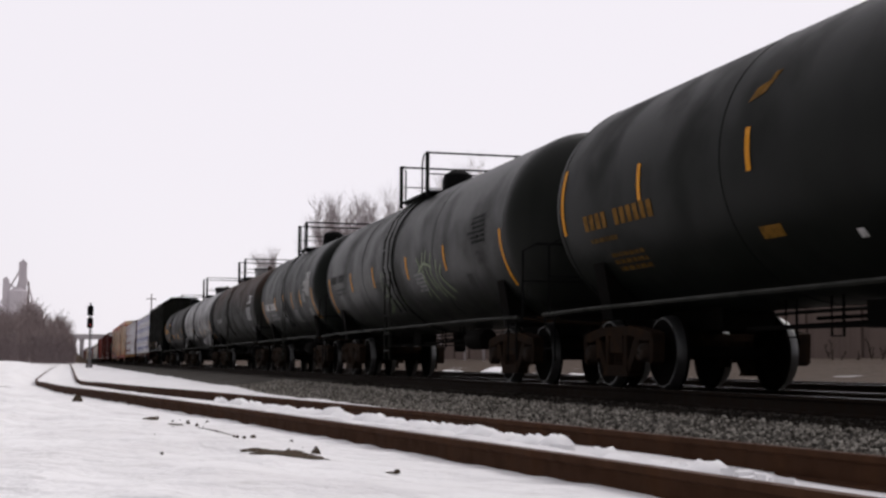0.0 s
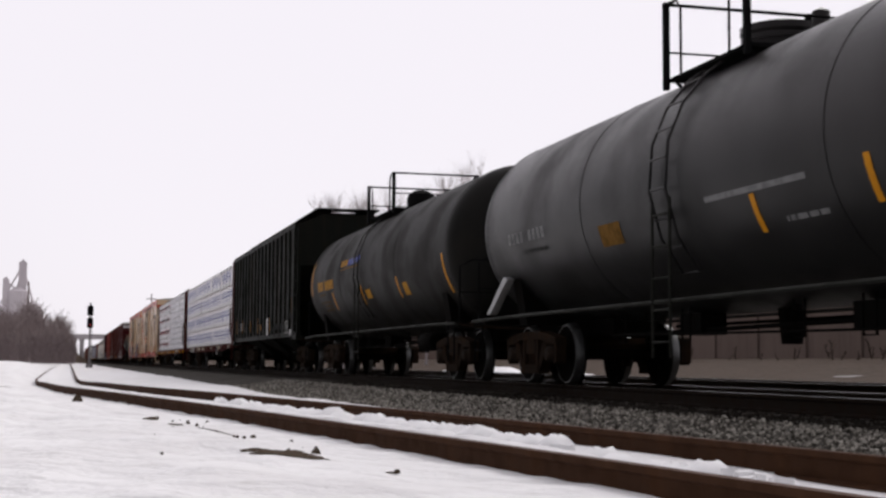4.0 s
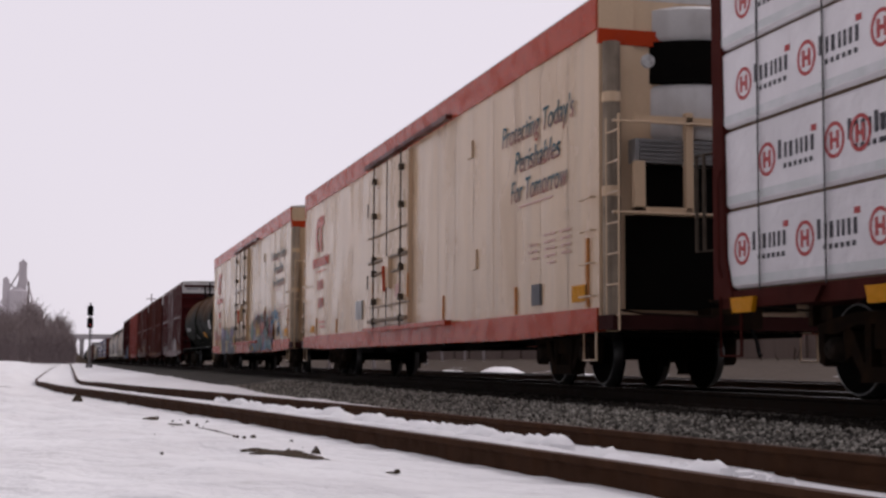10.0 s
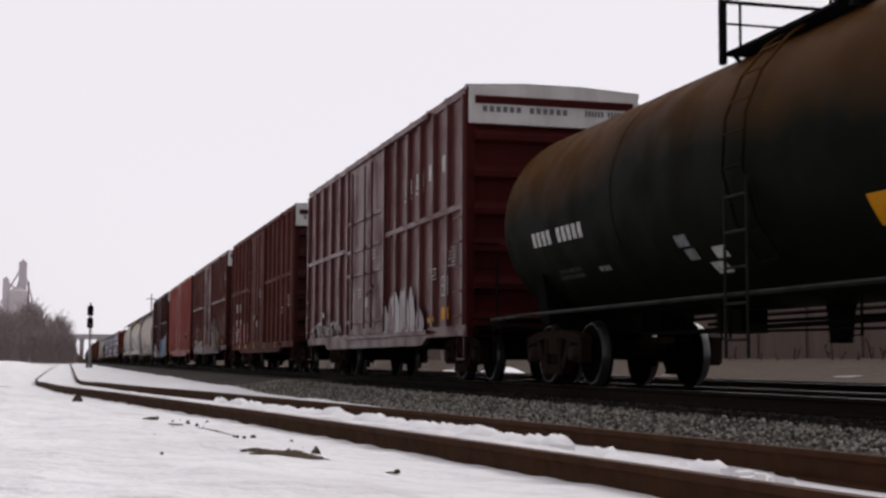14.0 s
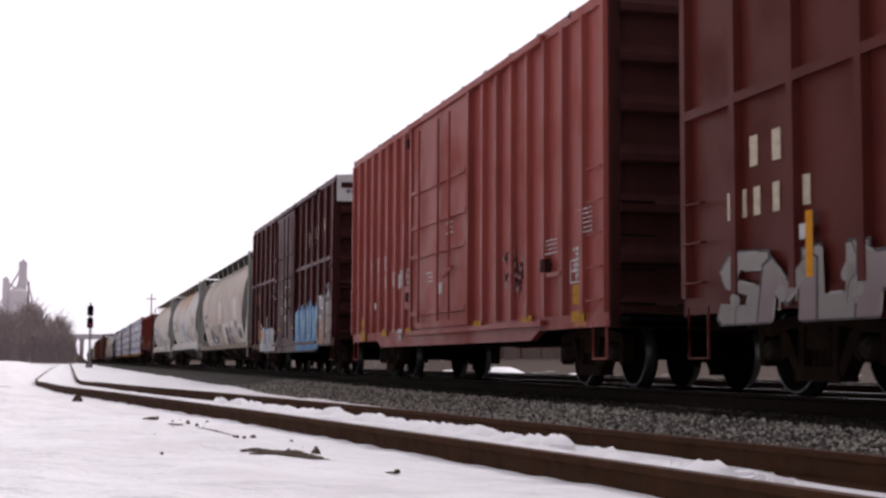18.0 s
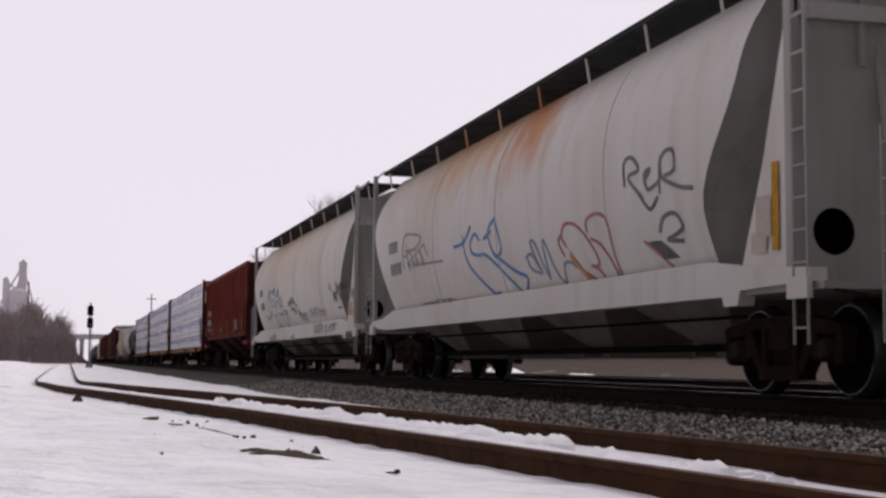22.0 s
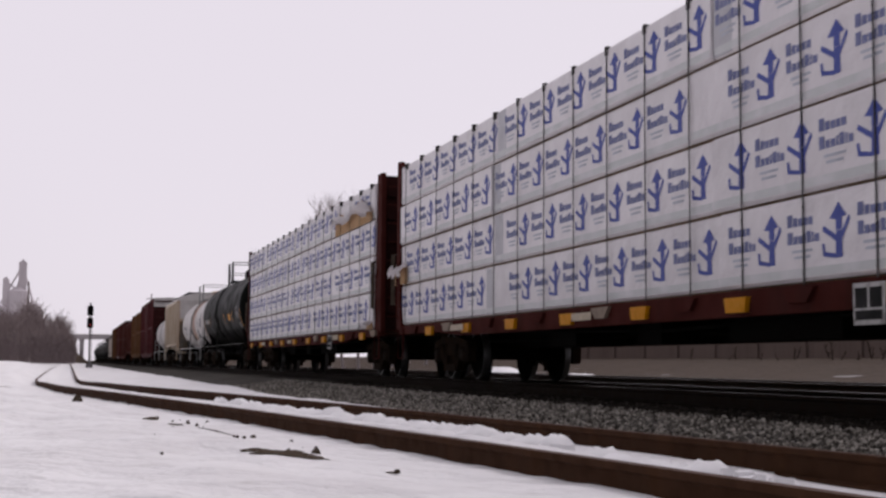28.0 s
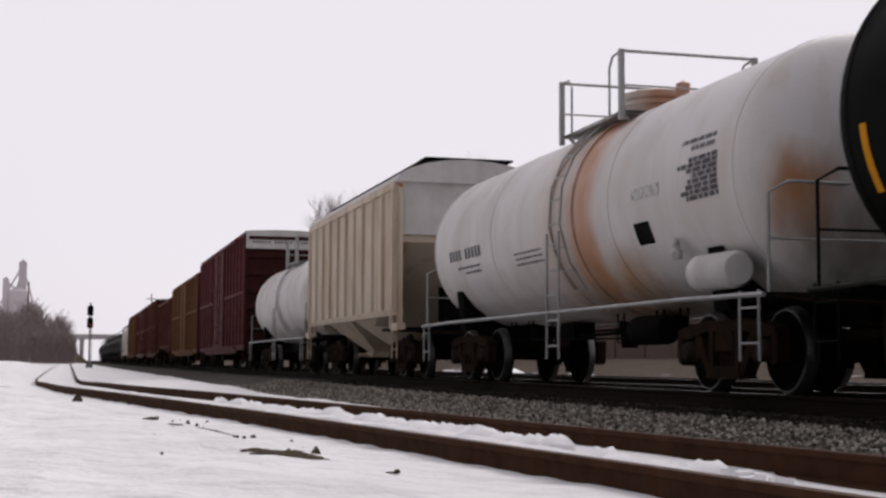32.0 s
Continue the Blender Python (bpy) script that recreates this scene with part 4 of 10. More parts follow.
def text_block(y, z, w, lines, rng, h=0.06, step=0.1):
    out = []
    for k in range(lines):
        x = y
        end = y + w * rng.uniform(0.6, 1.0)
        while x < end:
            d = rng.uniform(0.05, 0.2)
            out.append((x, z - k * step, min(d, end - x), h))
            x += d + 0.035
    return out


def lettering(car, text, y, z, size, length, material, x=-1.60, shear=0.0, name="lettering", label=""):
    """Readable words on the near side; the line starts at the far end and reads towards the front."""
    cu = bpy.data.curves.new(name, "FONT")
    cu.body, cu.size, cu.shear, cu.extrude = text, size, shear, 0.002
    tmp = bpy.data.objects.new(name, cu)
    scene.collection.objects.link(tmp)
    me = bpy.data.meshes.new_from_object(tmp.evaluated_get(bpy.context.evaluated_depsgraph_get()))
    scene.collection.objects.unlink(tmp)
    bpy.data.objects.remove(tmp)
    # text runs along -y (towards the viewer's right), stands up along z, faces -x
    k = length / max(v.co.x for v in me.vertices)
    me.transform(Matrix(((0, 0, -1, x), (-k, 0, 0, y), (0, 1, 0, z), (0, 0, 0, 1))))
    me.materials.clear()
    me.materials.append(material)
    ob = new(name, me)
    ob.parent = car
    return tagged(ob, label)


PAINT = {}


def paint(rgb):
    if rgb not in PAINT:
        PAINT[rgb] = mat("spray_paint", rgb, 0.6, spot=tuple(c * 0.75 for c in rgb), spot_scale=5, grain=0.08)
    return PAINT[rgb]


def blob(bm, x, cy, cz, ry, rz, rng, spikes=0.25, n=14, thick=0.003):
    pts = []
    ph = rng.uniform(0, 6)
    for k in range(n):
        t = 2 * math.pi * k / n
        r = 1 + spikes * (math.sin(3 * t + ph) * 0.6 + rng.uniform(-0.5, 0.5))
        pts.append((cy + ry * r * math.cos(t), cz + rz * r * math.sin(t)))
    prism(bm, pts, x - thick, x)


def ribbon(bm, x, pts, w, thick=0.003):
    """A sprayed line through points (y, z)."""
    for (a, b), (c, d) in zip(pts, pts[1:]):
        dy, dz = c - a, d - b
        q = math.hypot(dy, dz) or 1
        ny, nz = -dz / q * w / 2, dy / q * w / 2
        ey, ez = dy / q * w / 3, dz / q * w / 3
        prism(bm, [(a - ey + ny, b - ez + nz), (a - ey - ny, b - ez - nz), (c + ey - ny, d + ez - nz), (c + ey + ny, d + ez + nz)], x - thick, x)


SQUARE_LETTERS = (
    [(0, 0), (0.1, 0.75), (0.02, 1), (0.35, 0.8), (0.65, 0.8), (0.98, 1), (0.9, 0.75), (1, 0), (0.65, 0), (0.6, 0.35), (0.4, 0.35), (0.35, 0)],
    [(0.1, 0), (0, 0.5), (0.3, 0.95), (0.55, 0.6), (0.75, 1), (1, 0.55), (0.9, 0)],
    [(0, 0), (0.05, 0.9), (0.2, 1), (0.5, 0.6), (0.8, 1), (0.95, 0.9), (1, 0), (0.72, 0), (0.7, 0.5), (0.5, 0.28), (0.3, 0.5), (0.28, 0)],
    [(0, 0), (0, 1), (0.3, 1), (0.35, 0.6), (0.75, 1), (1, 0.95), (0.6, 0.5), (1, 0.05), (0.7, 0), (0.35, 0.38), (0.3, 0)],
)
LETTERS = SQUARE_LETTERS + (
    [(0, 0.1), (0.1, 0), (0.8, 0), (1, 0.25), (0.8, 0.5), (0.35, 0.6), (0.4, 0.75), (0.95, 0.72), (0.9, 0.95), (0.2, 1), (0, 0.75), (0.15, 0.5), (0.6, 0.38), (0.55, 0.25), (0.05, 0.3)],
    [(0, 0), (0.3, 0.9), (0.5, 1), (0.7, 0.9), (1, 0), (0.7, 0), (0.62, 0.3), (0.38, 0.3), (0.3, 0)],
    [(0, 1), (0.32, 1), (0.34, 0.35), (0.66, 0.35), (0.68, 1), (1, 1), (0.95, 0.1), (0.8, 0), (0.2, 0), (0.05, 0.1)],
)


def fade_paint(low, high, z0, z1):
    """Spray paint that fades from one colour to another up the wall."""
    key = (low, high, round(z0, 2), round(z1, 2))
    if key in PAINT:
        return PAINT[key]
    m = mat("faded_spray_paint", low, 0.6, grain=0.08)
    n, l = m.node_tree.nodes, m.node_tree.links
    tc, sx, mr, mx = n.new("ShaderNodeTexCoord"), n.new("ShaderNodeSeparateXYZ"), n.new("ShaderNodeMapRange"), n.new("ShaderNodeMix")
    tx, ad = n.new("ShaderNodeTexNoise"), n.new("ShaderNodeMath")
    tx.inputs["Scale"].default_value = 3
    l.new(tc.outputs["Object"], tx.inputs["Vector"])
    l.new(tc.outputs["Object"], sx.inputs[0])
    ad.operation = "MULTIPLY_ADD"
    ad.inputs[1].default_value = 0.5
    l.new(tx.outputs[0], ad.inputs[0])
    l.new(sx.outputs[2], ad.inputs[2])
    mr.inputs[1].default_value, mr.inputs[2].default_value = z0 + 0.25 + 0.25 * (z1 - z0), z1 + 0.15
    l.new(ad.outputs[0], mr.inputs[0])
    mx.data_type = "RGBA"
    mx.inputs[6].default_value, mx.inputs[7].default_value = (*low, 1), (*high, 1)
    l.new(mr.outputs[0], mx.inputs[0])
    l.new(mx.outputs[2], n["Principled BSDF"].inputs["Base Color"])
    PAINT[key] = m
    return m


def graffiti(car, y0, y1, z0, z1, fills, outline, seed, x=-1.60, letters=6, shine=(0.8, 0.8, 0.78), back=None, tall=0.3, order=None, edge=0.045):
    """A sprayed piece: back colour, then interlocked letter forms with outlines, fades and highlights.
    fills: (low colour, high colour) for the letters in turn; the first letter stands at the far end."""
    rng = random.Random(seed)
    if back:
        bm = bmesh.new()
        for k in range(letters * 2):
            t = (k + 0.5) / letters / 2
            blob(bm, x - 0.0005 * (k % 4 + 1), y0 + (y1 - y0) * t, z0 + (z1 - z0) * 0.46, (y1 - y0) / letters * 0.5, (z1 - z0) * rng.uniform(0.48, 0.62), rng, 0.14, 22)
        for v in bm.verts:
            v.co.z = max(v.co.z, z0 - 0.02)
        part("graffiti_backing", bm, paint(back), car)
    w = (y1 - y0) / letters
    for k in range(letters):
        far = y1 - w * k + w * 0.12
        width = w * 1.24
        top = z1 - (z1 - z0) * rng.uniform(0, tall)
        shape = LETTERS[order[k] if order else rng.randrange(len(LETTERS))]
        lean = rng.uniform(-0.12, 0.12) * w
        pts = [(far - u * width + lean * v, z0 + v * (top - z0)) for u, v in shape]
        cy, cz = sum(p[0] for p in pts) / len(pts), sum(p[1] for p in pts) / len(pts)
        lift = 0.003 + 0.0035 * (k % 2) + 0.0005 * k
        wide = []
        for a, b in pts:
            q = math.hypot(a - cy, b - cz) or 1
            wide.append((a + (a - cy) / q * edge, max(b + (b - cz) / q * edge, z0 - 0.02)))
        bm = bmesh.new()
        prism(bm, wide, x - lift - 0.001, x - lift)
        part("graffiti_outline", bm, paint(outline), car)
        bm = bmesh.new()
        prism(bm, pts, x - lift - 0.0025, x - lift - 0.0011)
        low, high = fills[k % len(fills)]
        part("graffiti_letter", bm, fade_paint(low, high, z0, z1), car)
        bm = bmesh.new()
        for i in range(0, len(pts) - 1, 2):
            (a, b), (c, d) = pts[i], pts[i + 1]
            if b > z0 + 0.25 * (top - z0):
                f = rng.uniform(0.15, 0.4)
                ribbon(bm, x - lift - 0.0026, [(a + (c - a) * f, b + (d - b) * f), (a + (c - a) * 0.85, b + (d - b) * 0.85)], 0.028, 0.001)
        part("graffiti_highlight", bm, paint(shine), car)
    # bubbles of colour and drips between the letters
    bm = bmesh.new()
    for k in range(letters):
        a = rng.uniform(y0, y1)
        blob(bm, x - 0.011, a, z0 + (z1 - z0) * rng.uniform(0.1, 0.5), 0.1, 0.08, rng, 0.2, 10, 0.001)
        b = z0 + (z1 - z0) * rng.uniform(0.2, 0.7)
        ribbon(bm, x - 0.0115, [(a, b), (a + 0.03, b - rng.uniform(0.2, 0.4))], 0.03, 0.001)
    part("graffiti_accent", bm, paint(fills[-1][1]), car)


def onto(obs, depth):
    """Press flat decals, modelled at x = -1.60, onto a curved side whose half width at height z is depth(z)."""
    for ob in obs:
        for v in ob.data.vertices:
            v.co.x += 1.60 - depth(v.co.z)


def scrawl(car, y0, y1, z0, z1, rgb, seed, x=-1.60, strokes=7, w=0.05):
    """A quick tag: one looping line in a rolling hand, crossed by a few straight strokes."""
    rng = random.Random(seed)
    bm = bmesh.new()
    step, h = (y1 - y0) / strokes, z1 - z0
    line = []
    for k in range(strokes):
        amp, low, fat = rng.uniform(0.55, 1.0), rng.uniform(0.0, 0.25), rng.uniform(0.25, 0.75)
        sharp = rng.random() < 0.4
        for i in range(4 if sharp else 9):
            t = 2 * math.pi * i / (4 if sharp else 9)
            line.append((y1 - step * (k + t / 6.28) + fat * step * math.sin(t), z0 + h * (low + (amp - low) * (0.5 - 0.5 * math.cos(t + 0.5)))))
    ribbon(bm, x - 0.002, line, w)
    for k in range(max(2, strokes // 2)):
        a = y0 + (y1 - y0) * rng.uniform(0.05, 0.95)
        ribbon(bm, x - 0.0025, [(a, z0 + h * rng.uniform(0.55, 1.1)), (a + step * rng.uniform(-0.7, 0.7), z0 + h * rng.uniform(-0.12, 0.4))], w * 0.85)
    if rng.random() < 0.5:
        ribbon(bm, x - 0.002, [(y0 - 0.2 * step, z0 + 0.05 * h), (y0 + (y1 - y0) * 0.5, z0 - 0.1 * h), (y1, z0 + 0.1 * h)], w * 0.8)
    return part("graffiti_tag", bm, paint(rgb), car)


def flame_piece(car, y0, y1, z0, z1, colours, seed, x=-1.585, rows=4, across=15, height=(0.28, 0.56), start=0.46):
    """A dense sprayed piece: rows of pointed, leaf-like forms that overlap, outlined dark and edged with white."""
    rng = random.Random(seed)
    fills = [bmesh.new() for c in colours]
    dark, pale = bmesh.new(), bmesh.new()
    layer = 0
    for r in range(rows):
        base = z0 + (z1 - z0) * (start - 0.155 * r)
        n = across + (r % 2)
        for k in range(n):
            cy = y0 + (y1 - y0) * (k + 0.5 + rng.uniform(-0.25, 0.25)) / n
            edge = 1 - 0.5 * abs(2 * (cy - y0) / (y1 - y0) - 1) ** 2.5
            h = (z1 - z0) * rng.uniform(*height) * (edge if r == 0 else 1)
            w = (y1 - y0) / n * rng.uniform(0.5, 0.85)
            lean = rng.uniform(-0.9, 0.9) * w
            lo = max(base - 0.1 * h, z0)
            outline = [(-0.35, 0.0), (-0.85, 0.2), (-1.0, 0.45), (-0.7, 0.75), (-0.1, 1.0), (0.55, 0.82), (1.0, 0.5), (0.85, 0.2), (0.35, 0.0)]
            pts = [(cy + u * w + lean * v, lo + v * h) for u, v in outline]
            lift = 0.002 + 0.0007 * layer % 0.02
            layer += 1
            rim = [(cy + u * w * 1.14 + lean * v, max(lo - 0.02, z0) + v * h * 1.06) for u, v in outline]
            prism(dark, rim, x - lift - 0.0003, x - lift + 0.001)
            prism(fills[rng.randrange(len(colours))], pts, x - lift - 0.0006, x - lift + 0.001)
            if rng.random() < 0.7:
                ribbon(pale, x - lift - 0.0008, [pts[2], pts[3], pts[4]] if rng.random() < 0.5 else [pts[4], pts[5], pts[6]], 0.03, 0.0005)
    part("graffiti_outline", dark, paint((0.03, 0.02, 0.04)), car, "dark outlines of a sprayed piece")
    for bm, c in zip(fills, colours):
        part("graffiti_colour", bm, paint(c), car, "sprayed colour of a dense piece")
    part("graffiti_highlight", pale, paint((0.6, 0.6, 0.55)), car)


def brush_stroke(car, lines, rgb, x=-1.585, w=0.09, name="graffiti_tag"):
    """Sprayed lines, rounded through their points."""
    bm = bmesh.new()
    for line in lines:
        soft = []
        for i in range(len(line) - 1):
            p = [Vector(line[max(i - 1, 0)]), Vector(line[i]), Vector(line[i + 1]), Vector(line[min(i + 2, len(line) - 1)])]
            for k in range(4):
                t = k / 4
                q = 0.5 * (2 * p[1] + (p[2] - p[0]) * t + (2 * p[0] - 5 * p[1] + 4 * p[2] - p[3]) * t * t + (3 * p[1] - p[0] - 3 * p[2] + p[3]) * t ** 3)
                soft.append((q.x, q.y))
        ribbon(bm, x - 0.002, soft + [line[-1]], w)
    return part(name, bm, paint(rgb), car)


def sprayed_letter(car, pts, low, high, layer):
    """One outlined letter form of a sprayed piece, fading from its foot to its top."""
    x = -1.5855 - 0.0015 * layer
    bm = bmesh.new()
    prism(bm, pts, x - 0.001, x)
    letter = part("graffiti_letter", bm, fade_paint(low, high, 1.0, 1.75), car)
    bm = bmesh.new()
    ribbon(bm, x - 0.0015, pts + pts[:2], 0.045, 0.001)
    part("graffiti_outline", bm, paint((0.012, 0.011, 0.016)), car)
    return letter


# ---- tank cars ----
def tank_car(s0, s1, paintwork, label, radius=1.48, low=0.98, dome="dome", platform=True, stripes=(), bands=(), sheen=False, rail_mat=None, plat=(0.0, 2.6), rail_up=0.64, head=0.74):
    """A tank car whose straight shell spans s0 to s1 along the train. stripes: (s, low z, high z); plat: the platform's far and near end along the train."""
    half = (s1 - s0) / 2
    car = ride(thing("tank_car", label, "tank car", "cars of the freight train"), (s0 + s1) / 2)
    zc = low + radius
    body = M[paintwork]
    mid = (s0 + s1) / 2
    plat_at, plat_len = (plat[0] + plat[1]) / 2 - (mid if plat[0] else 0), abs(plat[0] - plat[1])
    bm = bmesh.new()
    arc = (0.0, 0.18, 0.36, 0.54, 0.72, 0.9, 1.05, 1.2, 1.35, 1.48, math.pi / 2)
    prof = [(-half - head * math.cos(t), radius * math.sin(t)) for t in arc]
    prof += [(a, radius) for a in (-half + 0.04, -half * 0.5, 0.0, half * 0.5, half - 0.04)]
    prof += [(half + head * math.cos(t), radius * math.sin(t)) for t in arc[::-1]]
    lathe(bm, prof, 56, "y", (0, 0, zc))
    shell = part("tank", bm, body, car, smooth=True)
    for y in (-half + 0.05, -half * 0.42, half * 0.42, half - 0.05, *bands):
        bm = bmesh.new()
        w, out = (0.012, 0.006) if y not in bands else (0.11, 0.03)
        lathe(bm, [(y - w, radius + 0.001), (y - w, radius + out), (y + w, radius + out), (y + w, radius + 0.001)], 56, "y", (0, 0, zc), caps=False)
        part("weld_band", bm, body, shell)
    rails = rail_mat or M["black"]
    # stub sills, cradles and side running rail
    for q in (-1, 1):
        bm = bmesh.new()
        a, b = sorted((q * (half - 2.6), q * (half + 0.7)))
        box(bm, -0.35, 0.35, a, b, 0.74, 1.06)
        a, b = sorted((q * (half + 0.1), q * (half + 0.75)))
        box(bm, -1.45, 1.45, a, b, 0.94, 1.02)
        part("stub_sill", bm, M["under"], car)
        bm = bmesh.new()
        y = q * (half - 0.9)
        cr = [(radius * math.sin(t) * 1.01, zc - radius * math.cos(t) * 1.01) for t in (-1.0, -0.75, -0.5, -0.25, 0, 0.25, 0.5, 0.75, 1.0)]
        prism(bm, [(-1.15, 0.9), (1.15, 0.9)] + [(a, b) for a, b in cr[::-1]], y - 0.18, y + 0.18, "y")
        part("cradle", bm, M["under"], car)
        # end handrail and ladder on the near corner
        bm = bmesh.new()
        yy = q * (half + 0.66)
        tube(bm, [(-1.42, yy, 1.0), (-1.42, yy, 2.0), (-1.2, yy, 2.12), (1.2, yy, 2.12), (1.42, yy, 2.0), (1.42, yy, 1.0)], 0.02)
        tube(bm, [(-1.42, yy, 1.55), (1.42, yy, 1.55)], 0.014)
        part("end_handrail", bm, rails, car)
        bm = bmesh.new()
        ladder(bm, -1.5, q * (half + 0.2), q * (half + 0.6), 0.35, 1.05, 2)
        part("step", bm, rails, car)
    for sx in (-1, 1):
        bm = bmesh.new()
        tube(bm, [(sx * 1.5, -half - 0.7, 1.0), (sx * 1.52, -half + 1.2, 1.02), (sx * 1.52, half - 1.2, 1.02), (sx * 1.5, half + 0.7, 1.0)], 0.028)
        part("side_rail", bm, rail_mat or M["pipe_grey"], car)
    # underside fittings between the trucks
    bm = bmesh.new()
    lathe(bm, [(0.55, 0.0), (0.55, 0.12), (0.95, 0.16), (1.1, 0.3)], 12, "z", (0, 0.2, 0))
    for y in (-half * 0.3, half * 0.25):
        box(bm, -0.5, -0.15, y - 0.3, y + 0.3, 0.68, 0.95)
    tube(bm, [(-0.4, -half * 0.6, 0.78), (-0.4, half * 0.6, 0.72)], 0.03)
    tube(bm, [(0.5, -half * 0.6, 0.86), (0.5, half * 0.6, 0.86)], 0.025)
    for y in (-3.4, -2.7, -1.4, 1.3, 2.4, 3.3):
        tube(bm, [(-0.75, y, 1.0), (-0.75, y, 0.6), (-0.75, y + 0.22, 0.6), (-0.75, y + 0.22, 1.0)], 0.016, 5)
    tube(bm, [(-0.8, -half * 0.55, 0.64), (-0.8, half * 0.5, 0.7)], 0.016)
    part("bottom_outlet", bm, M["under"], car)
    bm = bmesh.new()
    lathe(bm, [(-0.5, 0.0), (-0.5, 0.16), (-0.4, 0.19), (0.4, 0.19), (0.5, 0.16), (0.5, 0.0)], 14, "y", (-0.9, -half + 3.3, 0.74))
    part("brake_cylinder", bm, M["under"], car, smooth=True)
    top = zc + radius
    # fittings on top
    bm = bmesh.new()
    if dome == "dome":
        lathe(bm, [(top - 0.12, 0.0), (top - 0.12, 0.34), (top + 0.26, 0.34), (top + 0.36, 0.30), (top + 0.44, 0.16), (top + 0.46, 0.0)], 18, "z", (0, plat_at, 0))
    else:
        lathe(bm, [(top - 0.12, 0.0), (top - 0.12, 0.42), (top + 0.14, 0.42), (top + 0.14, 0.46), (top + 0.2, 0.46), (top + 0.2, 0.42), (top + 0.24, 0.47), (top + 0.32, 0.47), (top + 0.37, 0.3), (top + 0.38, 0.0)], 20, "z", (0, plat_at, 0))
    part("manway", bm, M["steel"] if paintwork == "tank_brown" else body if dome == "bonnet" else M["black"], car, smooth=True)
    bm = bmesh.new()
    if dome == "dome":
        lathe(bm, [(top - 0.05, 0.0), (top - 0.05, 0.13), (top + 0.22, 0.13), (top + 0.25, 0.0)], 10, "z", (0, plat_at + 0.7, 0))
    else:
        lathe(bm, [(top - 0.05, 0.0), (top - 0.05, 0.1), (top + 0.35, 0.1), (top + 0.4, 0.0)], 10, "z", (0.1, plat_at - 0.75, 0))
    part("valve", bm, M["black"] if dome == "dome" else body, car, smooth=True)
    if platform:
        bm = bmesh.new()
        h = plat_len / 2
        zt = top - 0.17
        for xx in (-0.95, 0.55):
            box(bm, xx, xx + 0.4, plat_at - h, plat_at + h, zt, zt + 0.04)
        for yy in (-h, h - 0.35):
            box(bm, -0.95, 0.95, plat_at + yy, plat_at + yy + 0.35, zt - 0.005, zt + 0.035)
        for yy in (-h + 0.1, h - 0.1):
            for xx in (-0.9, 0.9):
                tube(bm, [(xx, plat_at + yy, zt), (xx * 0.8, plat_at + yy, top - 0.35)], 0.025)
        part("platform", bm, rails, car)
        zr = top + rail_up
        for yy, g in ((-h, 1), (h, -1)):
            y = plat_at + yy
            bm = bmesh.new()
            tube(bm, [(-0.98, y, zr), (0.98, y, zr)], 0.022)
            tube(bm, [(-0.98, y, zt + 0.37), (0.98, y, zt + 0.37)], 0.014)
            for xx in (-0.98, 0.98):
                box(bm, xx - 0.035, xx + 0.035, y - 0.035, y + 0.035, zt - 0.1, zr + 0.02)
                tube(bm, [(xx, y, zr), (xx, y + g * 0.3, zr - 0.02), (xx, y + g * 0.42, zr - 0.15), (xx, y + g * 0.42, zt)], 0.018)
            part("platform_railing", bm, rails, car)
    # ladder round the side
    for sx in (-1, 1):
        bm = bmesh.new()
        arc = [(sx * (radius + 0.09) * math.cos(t), zc + (radius + 0.09) * math.sin(t)) for t in (-0.75, -0.45, -0.1, 0.25, 0.55, 0.85, 1.05)]
        for yy in (plat_at - 0.22, plat_at + 0.22):
            tube(bm, [(a, yy, b) for a, b in arc], 0.018)
        for k in range(9):
            t = -0.75 + k * 0.22
            a, b = sx * (radius + 0.09) * math.cos(t), zc + (radius + 0.09) * math.sin(t)
            tube(bm, [(a, plat_at - 0.22, b), (a, plat_at + 0.22, b)], 0.013)
        part("ladder", bm, rail_mat or body, car)
        # straight steps below the flank
        bm = bmesh.new()
        ladder(bm, sx * 1.54, plat_at - 0.24, plat_at + 0.24, 0.38, zc - 0.25, 5, 0.02)
        part("side_steps", bm, rail_mat or M["pipe_grey"], car)

    # stripes and stencils wrap the curved shell
    def wrap(rows, material, name, label=""):
        bm = bmesh.new()
        for y, z, w, h in rows:
            n = max(2, int(h / 0.12) + 1)
            ring_pts = []
            for k in range(n + 1):
                zz = min(max(z + h * k / n, zc - radius * 0.98), zc + radius * 0.98)
                xx = -math.sqrt(radius * radius - (zz - zc) ** 2)
                nn = Vector((xx, 0, zz - zc)).normalized()
                ring_pts.append((xx + nn.x * 0.006, zz + nn.z * 0.006))
            for (xa, za), (xb, zb) in zip(ring_pts, ring_pts[1:]):
                vs = [bm.verts.new(p) for p in ((xa, y, za), (xa, y + w, za), (xb, y + w, zb), (xb, y, zb))]
                bm.faces.new(vs)
        part(name, bm, material, car, label)

    for s, lo, hi in stripes:
        wrap([(s - mid - 0.05, lo, 0.1, hi - lo)], M["yellow"], "reflector_stripe", "yellow reflective stripe")

    def write(far, near, z, h, count, material, gaps=(), label="stencilled car lettering in bars"):
        """A line of lettering in bars, from its first sign (the far end) to its last."""
        pitch = (far - near) / count
        wrap([(far - mid - pitch * (k + 0.82), z, pitch * 0.66, h) for k in range(count) if k not in gaps], M[material], "stencil", label)

    def fine(far, near, z, count, material, seed=1, h=0.055, step=0.1):
        """A block of small data lettering in bars."""
